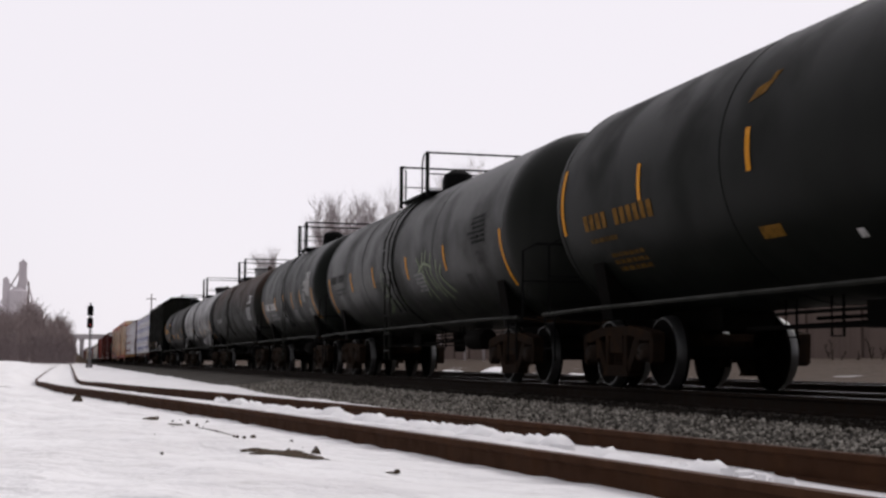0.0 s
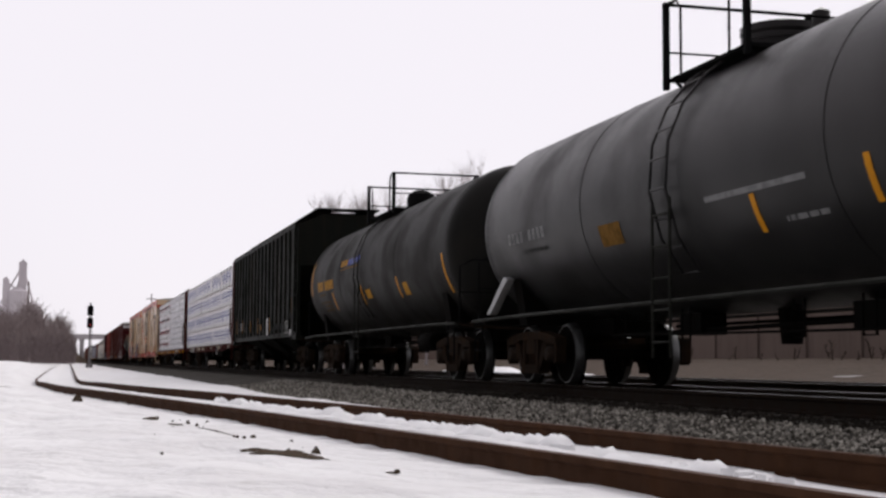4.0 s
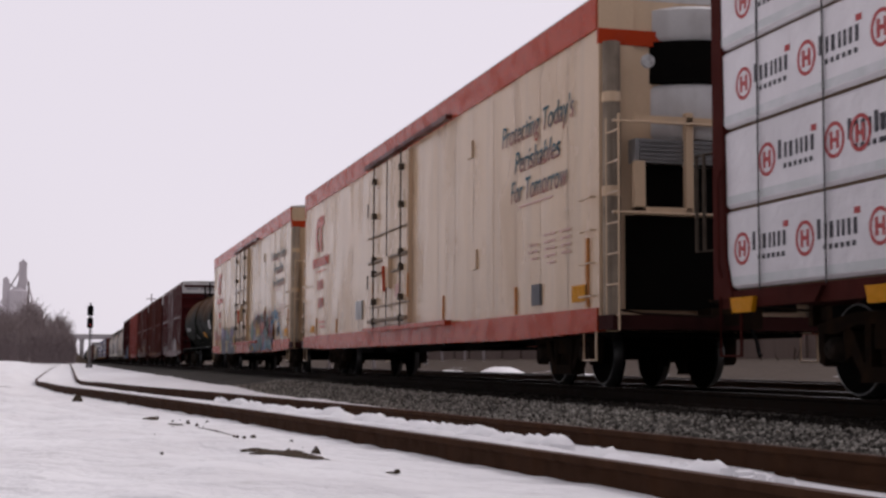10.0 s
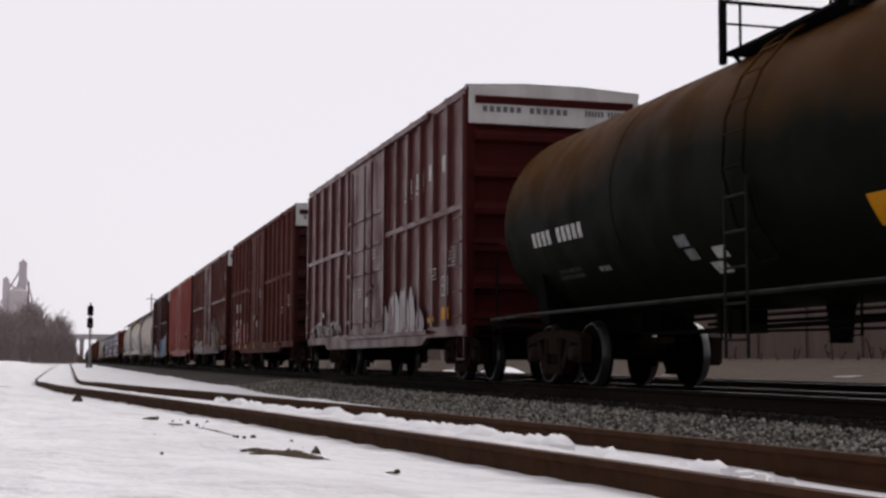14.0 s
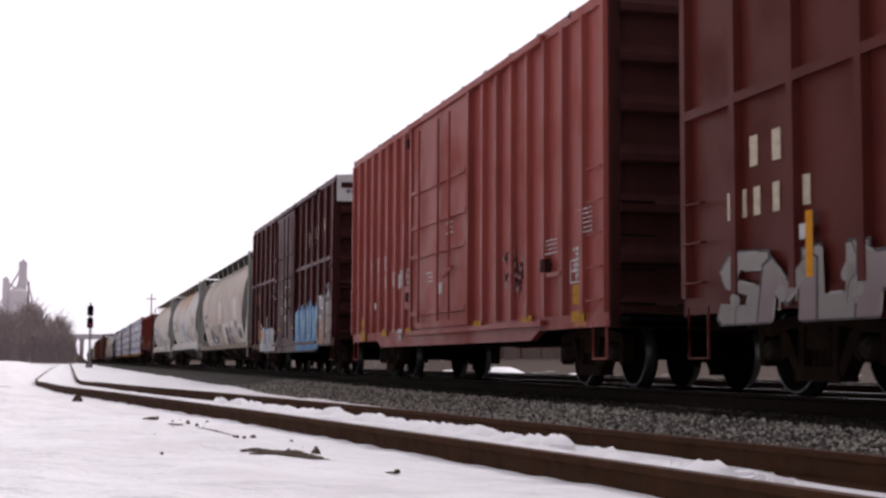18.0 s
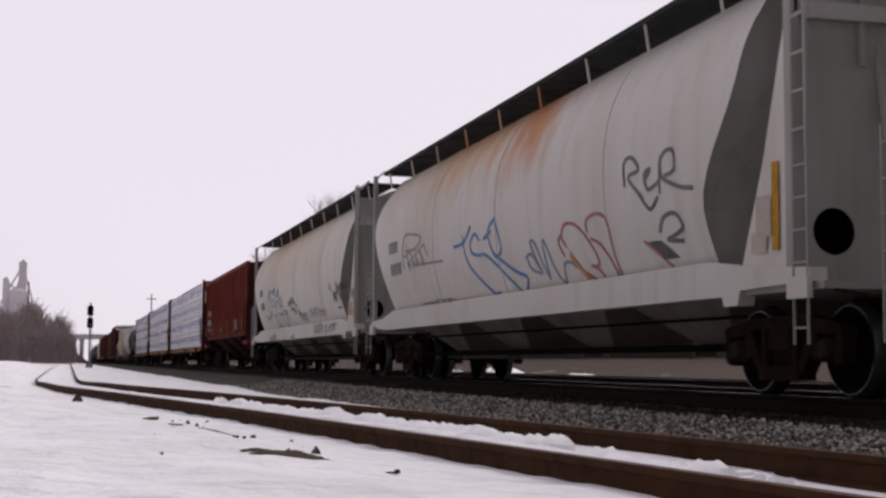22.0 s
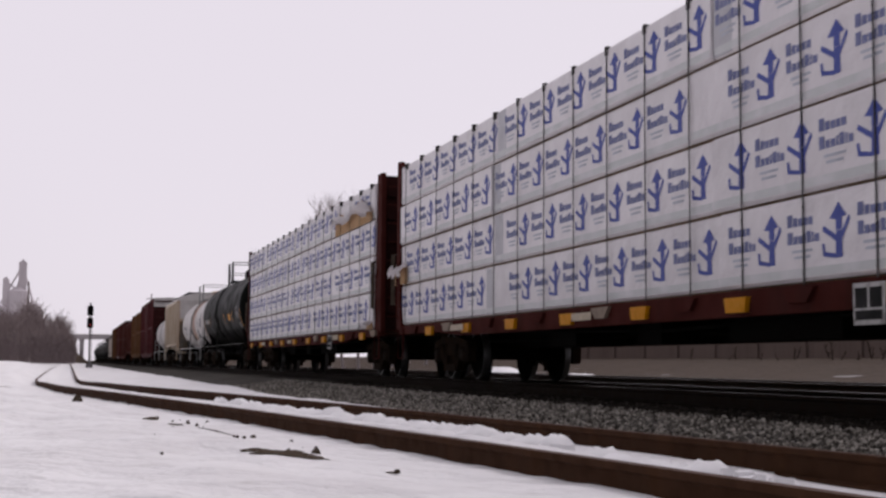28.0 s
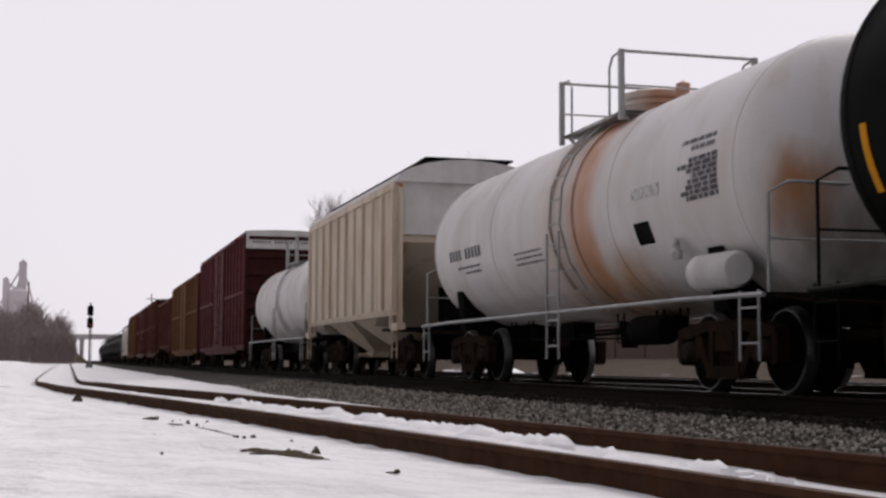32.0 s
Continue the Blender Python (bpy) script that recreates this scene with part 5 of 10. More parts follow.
        wrap(text_block(near - mid, z - h, far - near, count, random.Random(seed), h, step), M[material], "stencil", "small data lettering in bars")

    def plate(far, near, z0, z1, material, label="", name="data_panel"):
        wrap([(near - mid, z0, far - near, z1 - z0)], M[material], name, label)
    for q in (-1, 1):
        add_truck(car, q * (half - 1.0))
    add_ends(car, half + 0.72, M["under"], reach=0.42)

    def depth(z):
        return math.sqrt(max(radius * radius - (z - zc) ** 2, 0.01)) + 0.003
    return car, mid, depth, write, fine, plate


# ---- boxcars and refrigerator cars ----
def ribbed_end(car, half, width, z0, z1, q, material, ribs):
    bm = bmesh.new()
    y = q * half
    a, b = sorted((y, y - q * 0.08))
    box(bm, -width + 0.02, width - 0.02, a, b, z0, z1)
    for k in range(ribs):
        z = z0 + 0.25 + (z1 - z0 - 0.45) * k / (ribs - 1)
        out = y + q * 0.14
        rb = bmesh.new()
        prism(rb, [(y, z - 0.11), (out, z - 0.07), (out, z + 0.03), (y, z + 0.17)], -width + 0.12, width - 0.12)
        part("end_rib", rb, material, car)
    for sx in (-1, 1):
        c, d = sorted((sx * (width - 0.14), sx * width))
        a, b = sorted((y - q * 0.05, y + q * 0.06))
        box(bm, c, d, a, b, z0, z1)
    return part("end_wall", bm, material, car)


def boxcar(s0, s1, paintwork, label, eave=5.0, sill=0.76, posts=(6, 5), door=(0.385, 0.625), white_end=True, mid_rail=True, seed=1, end_paint="shaded_end"):
    rng = random.Random(seed)
    half, W = (s1 - s0) / 2, 1.56
    car = ride(thing("boxcar", label, "boxcar", "cars of the freight train"), (s0 + s1) / 2)
    body = M[paintwork]
    L = 2 * half
    d0, d1 = -half + door[0] * L, -half + door[1] * L
    for sx in (-1, 1):
        bm = bmesh.new()
        xi, xo = sx * (W - 0.07), sx * (W - 0.02)
        a, b = sorted((xi, xo))
        box(bm, a, b, -half, half, sill + 0.12, eave)
        part("side_wall", bm, body, car)
        # side sill, stepped deeper between the trucks
        bm = bmesh.new()
        a, b = sorted((sx * (W - 0.1), sx * (W + 0.005)))
        prism(bm, [(-half, sill + 0.02), (-half + 2.6, sill + 0.02), (-half + 3.0, sill - 0.12), (half - 3.0, sill - 0.12), (half - 2.6, sill + 0.02), (half, sill + 0.02), (half, sill + 0.2), (-half, sill + 0.2)], a, b)
        part("side_sill", bm, body, car)
        bm = bmesh.new()
        a, b = sorted((sx * (W - 0.1), sx * (W + 0.02)))
        box(bm, a, b, -half, half, eave - 0.12, eave + 0.02)
        part("top_chord", bm, body, car)
        near_bay = [-half + 0.08 + (d0 + half - 0.14) * i / posts[0] for i in range(posts[0] + 1)]
        far_bay = [d1 + 0.06 + (half - d1 - 0.14) * i / posts[1] for i in range(posts[1] + 1)]
        for y in near_bay + far_bay:
            bm = bmesh.new()
            prism(bm, [(sx * (W - 0.03), y - 0.085), (sx * (W + 0.062), y - 0.055), (sx * (W + 0.062), y + 0.055), (sx * (W - 0.03), y + 0.085)][::sx], sill + 0.2, eave - 0.12, "z")
            part("side_post", bm, body, car)
        if mid_rail:
            for a0, b0 in ((-half + 0.1, d0 - 0.05), (d1 + 0.05, half - 0.1)):
                bm = bmesh.new()
                c, d = sorted((sx * (W + 0.03), sx * (W + 0.06)))
                box(bm, c, d, a0, b0, 2.93, 3.03)
                part("belt_rail", bm, body, car)
        for y in (d0 - 0.07, d1 + 0.07):
            bm = bmesh.new()
            a, b = sorted((sx * (W - 0.03), sx * (W + 0.095)))
            box(bm, a, b, y - 0.06, y + 0.06, sill + 0.2, eave - 0.12)
            part("door_post", bm, body, car)
        # sliding plug door with rods
        bm = bmesh.new()
        a, b = sorted((sx * (W - 0.02), sx * (W + 0.05)))
        box(bm, a, b, d0, d1, sill + 0.2, eave - 0.16)
        for z in (1.2, 2.28, 2.84, 3.52):
            c, d = sorted((sx * (W + 0.05), sx * (W + 0.095)))
            box(bm, c, d, d0 + 0.05, d1 - 0.05, z, z + 0.08)
        dr = part("door", bm, body, car)
        bm = bmesh.new()
        for f in (0.257, 0.455, 0.82):
            y = d0 + (d1 - d0) * f
            tube(bm, [(sx * (W + 0.11), y, sill + 0.3), (sx * (W + 0.11), y, eave - 0.3)], 0.022)
        tube(bm, [(sx * (W + 0.13), d0 + 0.7, sill + 1.2), (sx * (W + 0.13), d0 + 1.3, sill + 1.05)], 0.03)
        part("lock_rod", bm, body, dr)
        for z, h in ((sill + 0.08, 0.07), (eave - 0.15, 0.1)):
            bm = bmesh.new()
            a, b = sorted((sx * (W + 0.02), sx * (W + 0.1)))
            box(bm, a, b, max(-half + 0.2, d0 - (d1 - d0)), d1 + 0.3, z, z + h)
            part("door_track", bm, body, car)
        # corner ladders and grab irons
        for q in (-1, 1):
            bm = bmesh.new()
            y0, y1 = sorted((q * (half - 0.08), q * (half - 0.55)))
            for k in range(5 if q < 0 else 3):
                z = sill + 0.35 + 0.42 * k
                tube(bm, [(sx * (W + 0.02), y0, z), (sx * (W + 0.08), y0, z), (sx * (W + 0.08), y1, z), (sx * (W + 0.02), y1, z)], 0.014, 5)
            tube(bm, [(sx * W, y0, sill + 0.1), (sx * W, y0, 0.38), (sx * W, y1, 0.38), (sx * W, y1, sill + 0.1)], 0.018, 5)
            part("grab_iron", bm, body, car)
    bm = bmesh.new()
    prism(bm, [(-W, eave - 0.02), (W, eave - 0.02), (W, eave + 0.01), (0.5, eave + 0.07), (-0.5, eave + 0.07), (-W, eave + 0.01)], -half, half, "y")
    for i in range(13):
        y = -half + L * i / 12
        prism(bm, [(-W - 0.02, eave - 0.04), (W + 0.02, eave - 0.04), (W + 0.02, eave + 0.05), (0.5, eave + 0.11), (-0.5, eave + 0.11), (-W - 0.02, eave + 0.05)], y - 0.05, y + 0.05, "y")
    part("roof", bm, M["steel"], car)
    for q in (-1, 1):
        ribbed_end(car, half, W, sill, eave, q, M[end_paint], 7)
        if white_end:
            bm = bmesh.new()
            a, b = sorted((q * half, q * (half + 0.11)))
            prism(bm, [(-W + 0.02, eave - 0.62), (W - 0.02, eave - 0.62), (W - 0.02, eave + 0.02), (0.5, eave + 0.08), (-0.5, eave + 0.08), (-W + 0.02, eave + 0.02)], a, b, "y")
            part("end_panel", bm, M["white_end"], car, "white panel over the end")
            bm = bmesh.new()
            yy = q * (half + 0.11)
            a, b = sorted((yy, yy + q * 0.004))
            for k in range(13):
                if k not in (6,):
                    box(bm, -1.3 + k * 0.12, -1.3 + k * 0.12 + 0.08, a, b, eave - 0.42, eave - 0.32)
                    box(bm, 0.55 + k * 0.06, 0.55 + k * 0.06 + 0.04, a, b, eave - 0.42, eave - 0.32)
            part("stencil", bm, M["grey_mark"], car)
        bm = bmesh.new()
        for sx in (-1, 1):
            for k in range(4):
                z = sill + 0.3 + 0.42 * k
                y = q * (half + 0.1)
                tube(bm, [(sx * (W - 0.1), y, z), (sx * (W - 0.1), y + q * 0.05, z), (sx * (W - 0.55), y + q * 0.05, z), (sx * (W - 0.55), y, z)], 0.014, 5)
        box(bm, -W + 0.1, W - 0.1, min(q * half, q * (half + 0.4)), max(q * half, q * (half + 0.4)), sill + 0.08, sill + 0.13)
        part("end_ladder", bm, M["under"], car)
    bm = bmesh.new()
    lathe(bm, [(0.0, 0.05), (0.03, 0.25), (0.06, 0.25), (0.06, 0.0)], 16, "y", (0.6, -half - 0.28, 2.3))
    part("brake_wheel", bm, M["under"], car)
    bm = bmesh.new()
    box(bm, -1.3, 1.3, -half, half, sill + 0.02, sill + 0.14)
    box(bm, -0.3, 0.3, -half, half, 0.7, sill + 0.05)
    for y in (-half * 0.35, 0.1, half * 0.3):
        box(bm, -1.2, -0.4, y - 0.35, y + 0.35, 0.62, sill + 0.05)
    tube(bm, [(-0.7, -half * 0.6, 0.6), (-0.7, half * 0.6, 0.66)], 0.03)
    tube(bm, [(-1.2, -half * 0.5, 0.75), (-1.2, half * 0.5, 0.75)], 0.02)
    part("underframe", bm, M["under"], car)
    for q in (-1, 1):
        add_truck(car, q * (half - 1.9))
    add_ends(car, half + 0.15, M["under"], reach=0.75)
    return car, half


def reefer(s0, s1, label, seed=1, skin="reefer"):
    rng = random.Random(seed)
    half, W, sill, eave = (s1 - s0) / 2, 1.56, 0.62, 5.02
    car = ride(thing("refrigerator_car", label, "refrigerator car", "cars of the freight train"), (s0 + s1) / 2)
    L = 2 * half
    d0, d1 = -1.4, 2.3
    for sx in (-1, 1):
        # thin sheets between seams, each a little bowed
        n = 20
        for i in range(n):
            a, b = -half + L * i / n, -half + L * (i + 1) / n
            bm = bmesh.new()
            rows = []
            bow = rng.uniform(-0.008, 0.010)
            for k in range(9):
                z = sill + 0.4 + (eave - 0.42 - sill - 0.4) * k / 8
                rows.append([bm.verts.new((sx * (W - 0.02 + (bow + 0.006 * math.sin(k * 1.9 + i * 2.3)) * math.sin(math.pi * j / 4)), a + 0.009 + (b - a - 0.018) * j / 4, z)) for j in range(5)])
            for r0, r1 in zip(rows, rows[1:]):
                for j in range(4):
                    bm.faces.new((r0[j], r0[j + 1], r1[j + 1], r1[j]) if sx < 0 else (r0[j + 1], r0[j], r1[j], r1[j + 1]))
            part("side_panel", bm, M[skin], car, smooth=True)
        bm = bmesh.new()
        a, b = sorted((sx * (W - 0.12), sx * (W - 0.04)))
        box(bm, a, b, -half, half, sill + 0.3, eave)
        part("side_wall", bm, M[skin], car)
        bm = bmesh.new()
        a, b = sorted((sx * (W - 0.1), sx * (W + 0.015)))
        box(bm, a, b, -half, half, eave - 0.42, eave)
        part("top_band", bm, M["reefer_red"], car, "vermilion band below the roof")
        bm = bmesh.new()
        a, b = sorted((sx * (W - 0.12), sx * (W + 0.02)))
        prism(bm, [(-half, sill + 0.1), (-half + 3.3, sill + 0.04), (half - 3.3, sill + 0.04), (half, sill + 0.1), (half, sill + 0.4), (-half, sill + 0.4)], a, b)
        part("side_sill", bm, M["reefer_red"], car, "vermilion side sill")
        bm = bmesh.new()
        a, b = sorted((sx * (W - 0.02), sx * (W + 0.07)))
        box(bm, a, b, d0, d1, sill + 0.48, eave - 0.5)
        dr = part("plug_door", bm, M[skin], car)
        for z, r, a, b in ((3.02, 0.018, d0, d1 - 0.1), (2.47, 0.035, d0, d1 - 0.2), (2.17, 0.03, d0 + 0.5, d0 + 1.3), (2.2, 0.03, d1 - 1.5, d1 - 0.6), (1.5, 0.016, d0 - 0.3, d1 - 0.25), (1.2, 0.045, d0, d1 - 0.25)):
            bm = bmesh.new()
            tube(bm, [(sx * (W + 0.1), a, z), (sx * (W + 0.1), b, z)], r)
            part("door_bar", bm, M["grimy_cream"], dr, "soot-stained cream bar")
        for y in (1.5, -1.0):
            bm = bmesh.new()
            tube(bm, [(sx * (W + 0.13), y, sill + 0.4), (sx * (W + 0.13), y, eave - 0.4)], 0.018)
            for z in (1.18, 1.6, 2.2, 2.5, 3.45, 4.2):
                prism(bm, [(y - 0.065, z - 0.05), (y + 0.065, z - 0.05), (y + 0.03, z + 0.08), (y - 0.03, z + 0.08)], *sorted((sx * (W + 0.07), sx * (W + 0.17))))
            part("lock_rod", bm, M["rod_grime"], dr, "grimy lock rod")
        bm = bmesh.new()
        tube(bm, [(sx * (W + 0.12), 0.28, 1.0), (sx * (W + 0.12), 0.28, eave - 0.45)], 0.014)
        part("lock_rod", bm, M["rod_grime"], dr, "grimy lock rod")
        bm = bmesh.new()
        a, b = sorted((sx * (W + 0.07), sx * (W + 0.16)))
        box(bm, a, b, -0.05, 0.45, 1.85, 2.5)
        part("gear_box", bm, M[skin], dr)
        bm = bmesh.new()
        tube(bm, [(sx * (W + 0.18), 0.3, 2.3), (sx * (W + 0.18), 0.2, 1.78)], 0.035)
        part("door_handle", bm, M["reefer_red"], dr)
        bm = bmesh.new()
        a, b = sorted((sx * (W + 0.06), sx * (W + 0.075)))
        box(bm, a, b, -0.75, -0.33, 1.64, 1.9)
        part("sticker", bm, M["faded_pink"], dr, "faded pink sticker")
        for y in (1.84, -1.38):
            bm = bmesh.new()
            a, b = sorted((sx * (W + 0.06), sx * (W + 0.078)))
            box(bm, a, b, y - 0.04, y + 0.04, 1.6, 2.06)
            part("reflector", bm, M["amber"], dr)
        for z in (sill + 0.36, eave - 0.42):
            bm = bmesh.new()
            a, b = sorted((sx * (W + 0.02), sx * (W + 0.13)))
            box(bm, a, b, d0 - 3.0, d1 + 0.3, z, z + 0.08)
            part("door_track", bm, M["reefer_red"] if z < 2 else M["box_brown"], car)
        bm = bmesh.new()
        for q in (-1, 1):
            y0, y1 = sorted((q * (half - 0.06), q * (half - 0.5)))
            for k in range(4):
                z = sill + 0.55 + 0.42 * k
                tube(bm, [(sx * W, y0, z), (sx * (W + 0.07), y0, z), (sx * (W + 0.07), y1, z), (sx * W, y1, z)], 0.014, 5)
            tube(bm, [(sx * W, y0, sill + 0.2), (sx * W, y0, 0.36), (sx * W, y1, 0.36), (sx * W, y1, sill + 0.2)], 0.018, 5)
        part("grab_iron", bm, M[skin], car)
        for y, z, w, h, m in ((-5.5, 3.74, 0.14, 0.28, skin), (-5.75, 1.85, 0.15, 0.33, skin), (-8.92, 1.14, 0.18, 0.3, "grey_mark"), (3.6, 1.3, 0.35, 0.42, "steel"), (2.62, 3.55, 0.07, 0.3, "black"), (2.62, 1.95, 0.07, 0.3, "black")):
            bm = bmesh.new()
            a, b = sorted((sx * (W - 0.02), sx * (W + 0.018)))
            box(bm, a, b, y - w, y + w, z, z + h)
            part("placard_plate", bm, M[m], car)
        for y, hi in ((-half + 0.38, 1.93), (-7.95, 1.45), (-3.8, 1.5), (6.4, 1.4), (9.3, 1.5)):
            bm = bmesh.new()
            a, b = sorted((sx * (W - 0.02), sx * (W + 0.012)))
            box(bm, a, b, y - 0.035, y + 0.035, sill + 0.42, hi)
            part("reflector", bm, M["amber"], car)
        bm = bmesh.new()
        a, b = sorted((sx * (W - 0.02), sx * (W + 0.012)))
        box(bm, a, b, -10.95, -10.38, sill + 0.5, sill + 0.72)
        box(bm, a, b, 9.7, 10.15, sill + 0.5, sill + 0.68)
        part("yellow_plate", bm, M["yellow"], car, "yellow data plate")
    bm = bmesh.new()
    prism(bm, [(-W, eave - 0.01), (W, eave - 0.01), (W, eave + 0.03), (0.6, eave + 0.13), (-0.6, eave + 0.13), (-W, eave + 0.03)], -half, half, "y")
    part("roof", bm, M["white_end"], car)
    for q in (-1, 1):
        bm = bmesh.new()
        a, b = sorted((q * half, q * (half - 0.08)))
        box(bm, -W + 0.02, W - 0.02, a, b, sill + 0.1, eave)
        a, b = sorted((q * half, q * (half + 0.03)))
        prism(bm, [(-W + 0.01, sill + 0.3), (-W + 0.5, sill + 0.3), (-W + 0.5, eave - 0.02), (-W + 0.01, eave - 0.02)], a, b, "y")
        part("end_wall", bm, M[skin], car)
        bm = bmesh.new()
        a, b = sorted((q * (half - 0.01), q * (half + 0.04)))
        box(bm, -W, W, a, b, eave - 0.62, eave - 0.42)
        part("end_band", bm, M["reefer_red"], car)
        bm = bmesh.new()
        a, b = sorted((q * half, q * (half + 0.5)))
        box(bm, -W, W, a, b, sill + 0.12, sill + 0.3)
        part("end_platform", bm, M["shaded_end"], car, "dark maroon end platform")
        bm = bmesh.new()
        y = q * (half + 0.38)
        ladder(bm, -W + 0.05, y - 0.2, y + 0.2, sill + 0.1, 3.4, 7)
        tube(bm, [(-W + 0.05, y, 3.35), (W - 0.05, y, 3.35)], 0.02)
        tube(bm, [(-W + 0.05, y, 2.2), (W - 0.05, y, 2.2)], 0.02)
        part("end_ladder", bm, M[skin], car)
    # cooling unit set into the leading end, above black panels for a shaded void
    y = -half
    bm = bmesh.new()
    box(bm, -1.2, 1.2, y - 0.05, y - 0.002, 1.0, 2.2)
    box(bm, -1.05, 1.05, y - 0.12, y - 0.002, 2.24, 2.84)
    part("dark_hold", bm, M["under"], car, "black panel for the shaded open hold")
    bm = bmesh.new()
    lathe(bm, [(3.18, 0.0), (3.18, 1.16), (3.24, 1.2), (3.84, 1.2), (3.90, 1.16), (3.90, 0.0)], 28, "z", (0, y + 0.86, 0))
    part("cooling_unit", bm, M["white_end"], car, "rounded white cooling unit", smooth=True)
    bm = bmesh.new()
    lathe(bm, [(3.92, 0.0), (3.92, 1.21), (4.46, 1.21), (4.46, 0.0)], 28, "z", (0, y + 0.86, 0))
    part("control_band", bm, M["under"], car, "black band round the cooling unit", smooth=False)
    bm = bmesh.new()
    lathe(bm, [(4.48, 0.0), (4.48, 1.14), (4.54, 1.18), (4.88, 1.18), (4.96, 1.0), (4.96, 0.0)], 28, "z", (0, y + 0.86, 0))
    part("fan_housing", bm, M["white_end"], car, "rounded white fan housing", smooth=True)
    bm = bmesh.new()
    box(bm, -1.15, 1.15, y - 0.26, y - 0.002, 2.86, 3.16)
    part("radiator", bm, M["steel"], car, "grey ribbed radiator")
    for k in range(5):
        bm = bmesh.new()
        box(bm, -1.1, 1.1, y - 0.285, y - 0.26, 2.89 + 0.055 * k, 2.92 + 0.055 * k)
        part("fin", bm, M["pole"], car)
    for x0, x1, z0, z1 in ((-1.2, -1.06, 2.2, 2.86), (-0.5, -0.4, 2.2, 3.5), (-1.2, -0.42, 2.18, 2.28), (-1.2, 1.2, 3.36, 3.44)):
        bm = bmesh.new()
        box(bm, x0, x1, y - 0.36, y - 0.26, z0, z1)
        part("guard_frame", bm, M[skin], car)
    for sx in (-1, 1):
        bm = bmesh.new()
        tube(bm, [(sx * (W - 0.14), y - 0.13, sill + 0.3), (sx * (W - 0.14), y - 0.13, eave - 0.62)], 0.115, 12)
        post = part("corner_post", bm, M["post_grime"], car, "soot-streaked round corner post", smooth=True)
        for z in (2.42, 3.62):
            bm = bmesh.new()
            tube(bm, [(sx * (W - 0.14), y - 0.13, z), (sx * (W - 0.14), y - 0.13, z + 0.13)], 0.128, 12)
            part("post_band", bm, M[skin], post)
    bm = bmesh.new()
    lathe(bm, [(y - 0.34, 0.0), (y - 0.34, 0.09), (y - 0.3, 0.09)], 14, "y", (-1.0, 0, 4.14))
    part("gauge", bm, M["white_mark"], car)
    bm = bmesh.new()
    box(bm, -1.3, 1.3, -half, half, sill + 0.05, sill + 0.3)
    box(bm, -0.3, 0.3, -half, half, 0.66, sill + 0.1)
    for yy, w in ((-4.5, 0.6), (-1.6, 1.0), (1.8, 0.6), (4.3, 0.8)):
        prism(bm, [(yy - w, sill + 0.05), (yy - w * 0.8, 0.55), (yy + w * 0.8, 0.55), (yy + w, sill + 0.05)], -1.2, -0.4)
    tube(bm, [(-0.7, -half * 0.6, 0.55), (-0.7, half * 0.6, 0.6)], 0.03)
    tube(bm, [(-1.25, -half * 0.6, 0.6), (-1.25, half * 0.6, 0.66)], 0.02)
    part("underframe", bm, M["under"], car)
    for q in (-1, 1):
        add_truck(car, q * (half - 2.6))
    add_ends(car, half + 0.3, M["under"], reach=0.8)
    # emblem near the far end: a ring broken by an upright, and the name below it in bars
    x = -W + 0.001
    ey, ez = 8.85, 3.72
    bm = bmesh.new()
    arc = [(ey + 0.25 + 0.42 * math.cos(t), ez + 0.47 * math.sin(t)) for t in (math.pi * (0.5 - k / 12) for k in range(13))]
    inner = [(ey + 0.25 + 0.17 * math.cos(t), ez + 0.2 * math.sin(t)) for t in (math.pi * (0.5 - k / 12) for k in range(13))]
    prism(bm, arc + inner[::-1], x - 0.008, x)
    prism(bm, [(ey - 0.55, ez + 0.22), (ey + 0.26, ez + 0.22), (ey + 0.26, ez + 0.47), (ey - 0.55, ez + 0.47)], x - 0.008, x)
    prism(bm, [(ey - 0.28, ez - 0.47), (ey - 0.02, ez - 0.47), (ey - 0.02, ez + 0.3), (ey - 0.28, ez + 0.3)], x - 0.0075, x)
    part("emblem", bm, M["reefer_red"], car, "vermilion emblem")
    marks(car, letter_row(7.6, 2.86, 10, 0.25, 0.245, 0.74), M["reefer_red"], x, "stencil", "vermilion name lettering in bars")
    marks(car, letter_row(8.35, 2.24, 4, 0.26, 0.23, 0.6), M["reefer_red"], x, "stencil")
    marks(car, letter_row(8.32, 1.76, 4, 0.26, 0.2, 0.6), M["reefer_red"], x, "stencil")
    marks(car, [(8.0, 2.72, 1.5, 0.035), (8.0, 1.35, 0.9, 0.05), (8.0, 1.22, 0.8, 0.05)], M["reefer_red"], x)
    # motto near the leading end
    for words, y, length, z in (("Protecting Today's", -7.25, 3.2, 3.62), ("Perishables", -7.88, 2.03, 3.15), ("For Tomorrow", -7.7, 2.49, 2.72)):
        lettering(car, words, y, z, 0.47, length, fade_paint((0.42, 0.10, 0.05), (0.035, 0.10, 0.12), z - 0.25, z + 0.29), x - 0.002, 0.22, label="teal motto lettering that fades to red at its foot")
    marks(car, [(-9.6, 2.62, 1.5, 0.025)] + text_block(-10.3, 2.1, 0.45, 4, rng, 0.03, 0.1) + text_block(-9.7, 2.1, 0.5, 5, rng, 0.03, 0.1) + text_block(-8.95, 2.0, 0.4, 3, rng, 0.03, 0.1), M["faded_pink"], x)
    return car, half


M["amber"] = mat("amber_reflector", (0.5, 0.2, 0.05), 0.5)
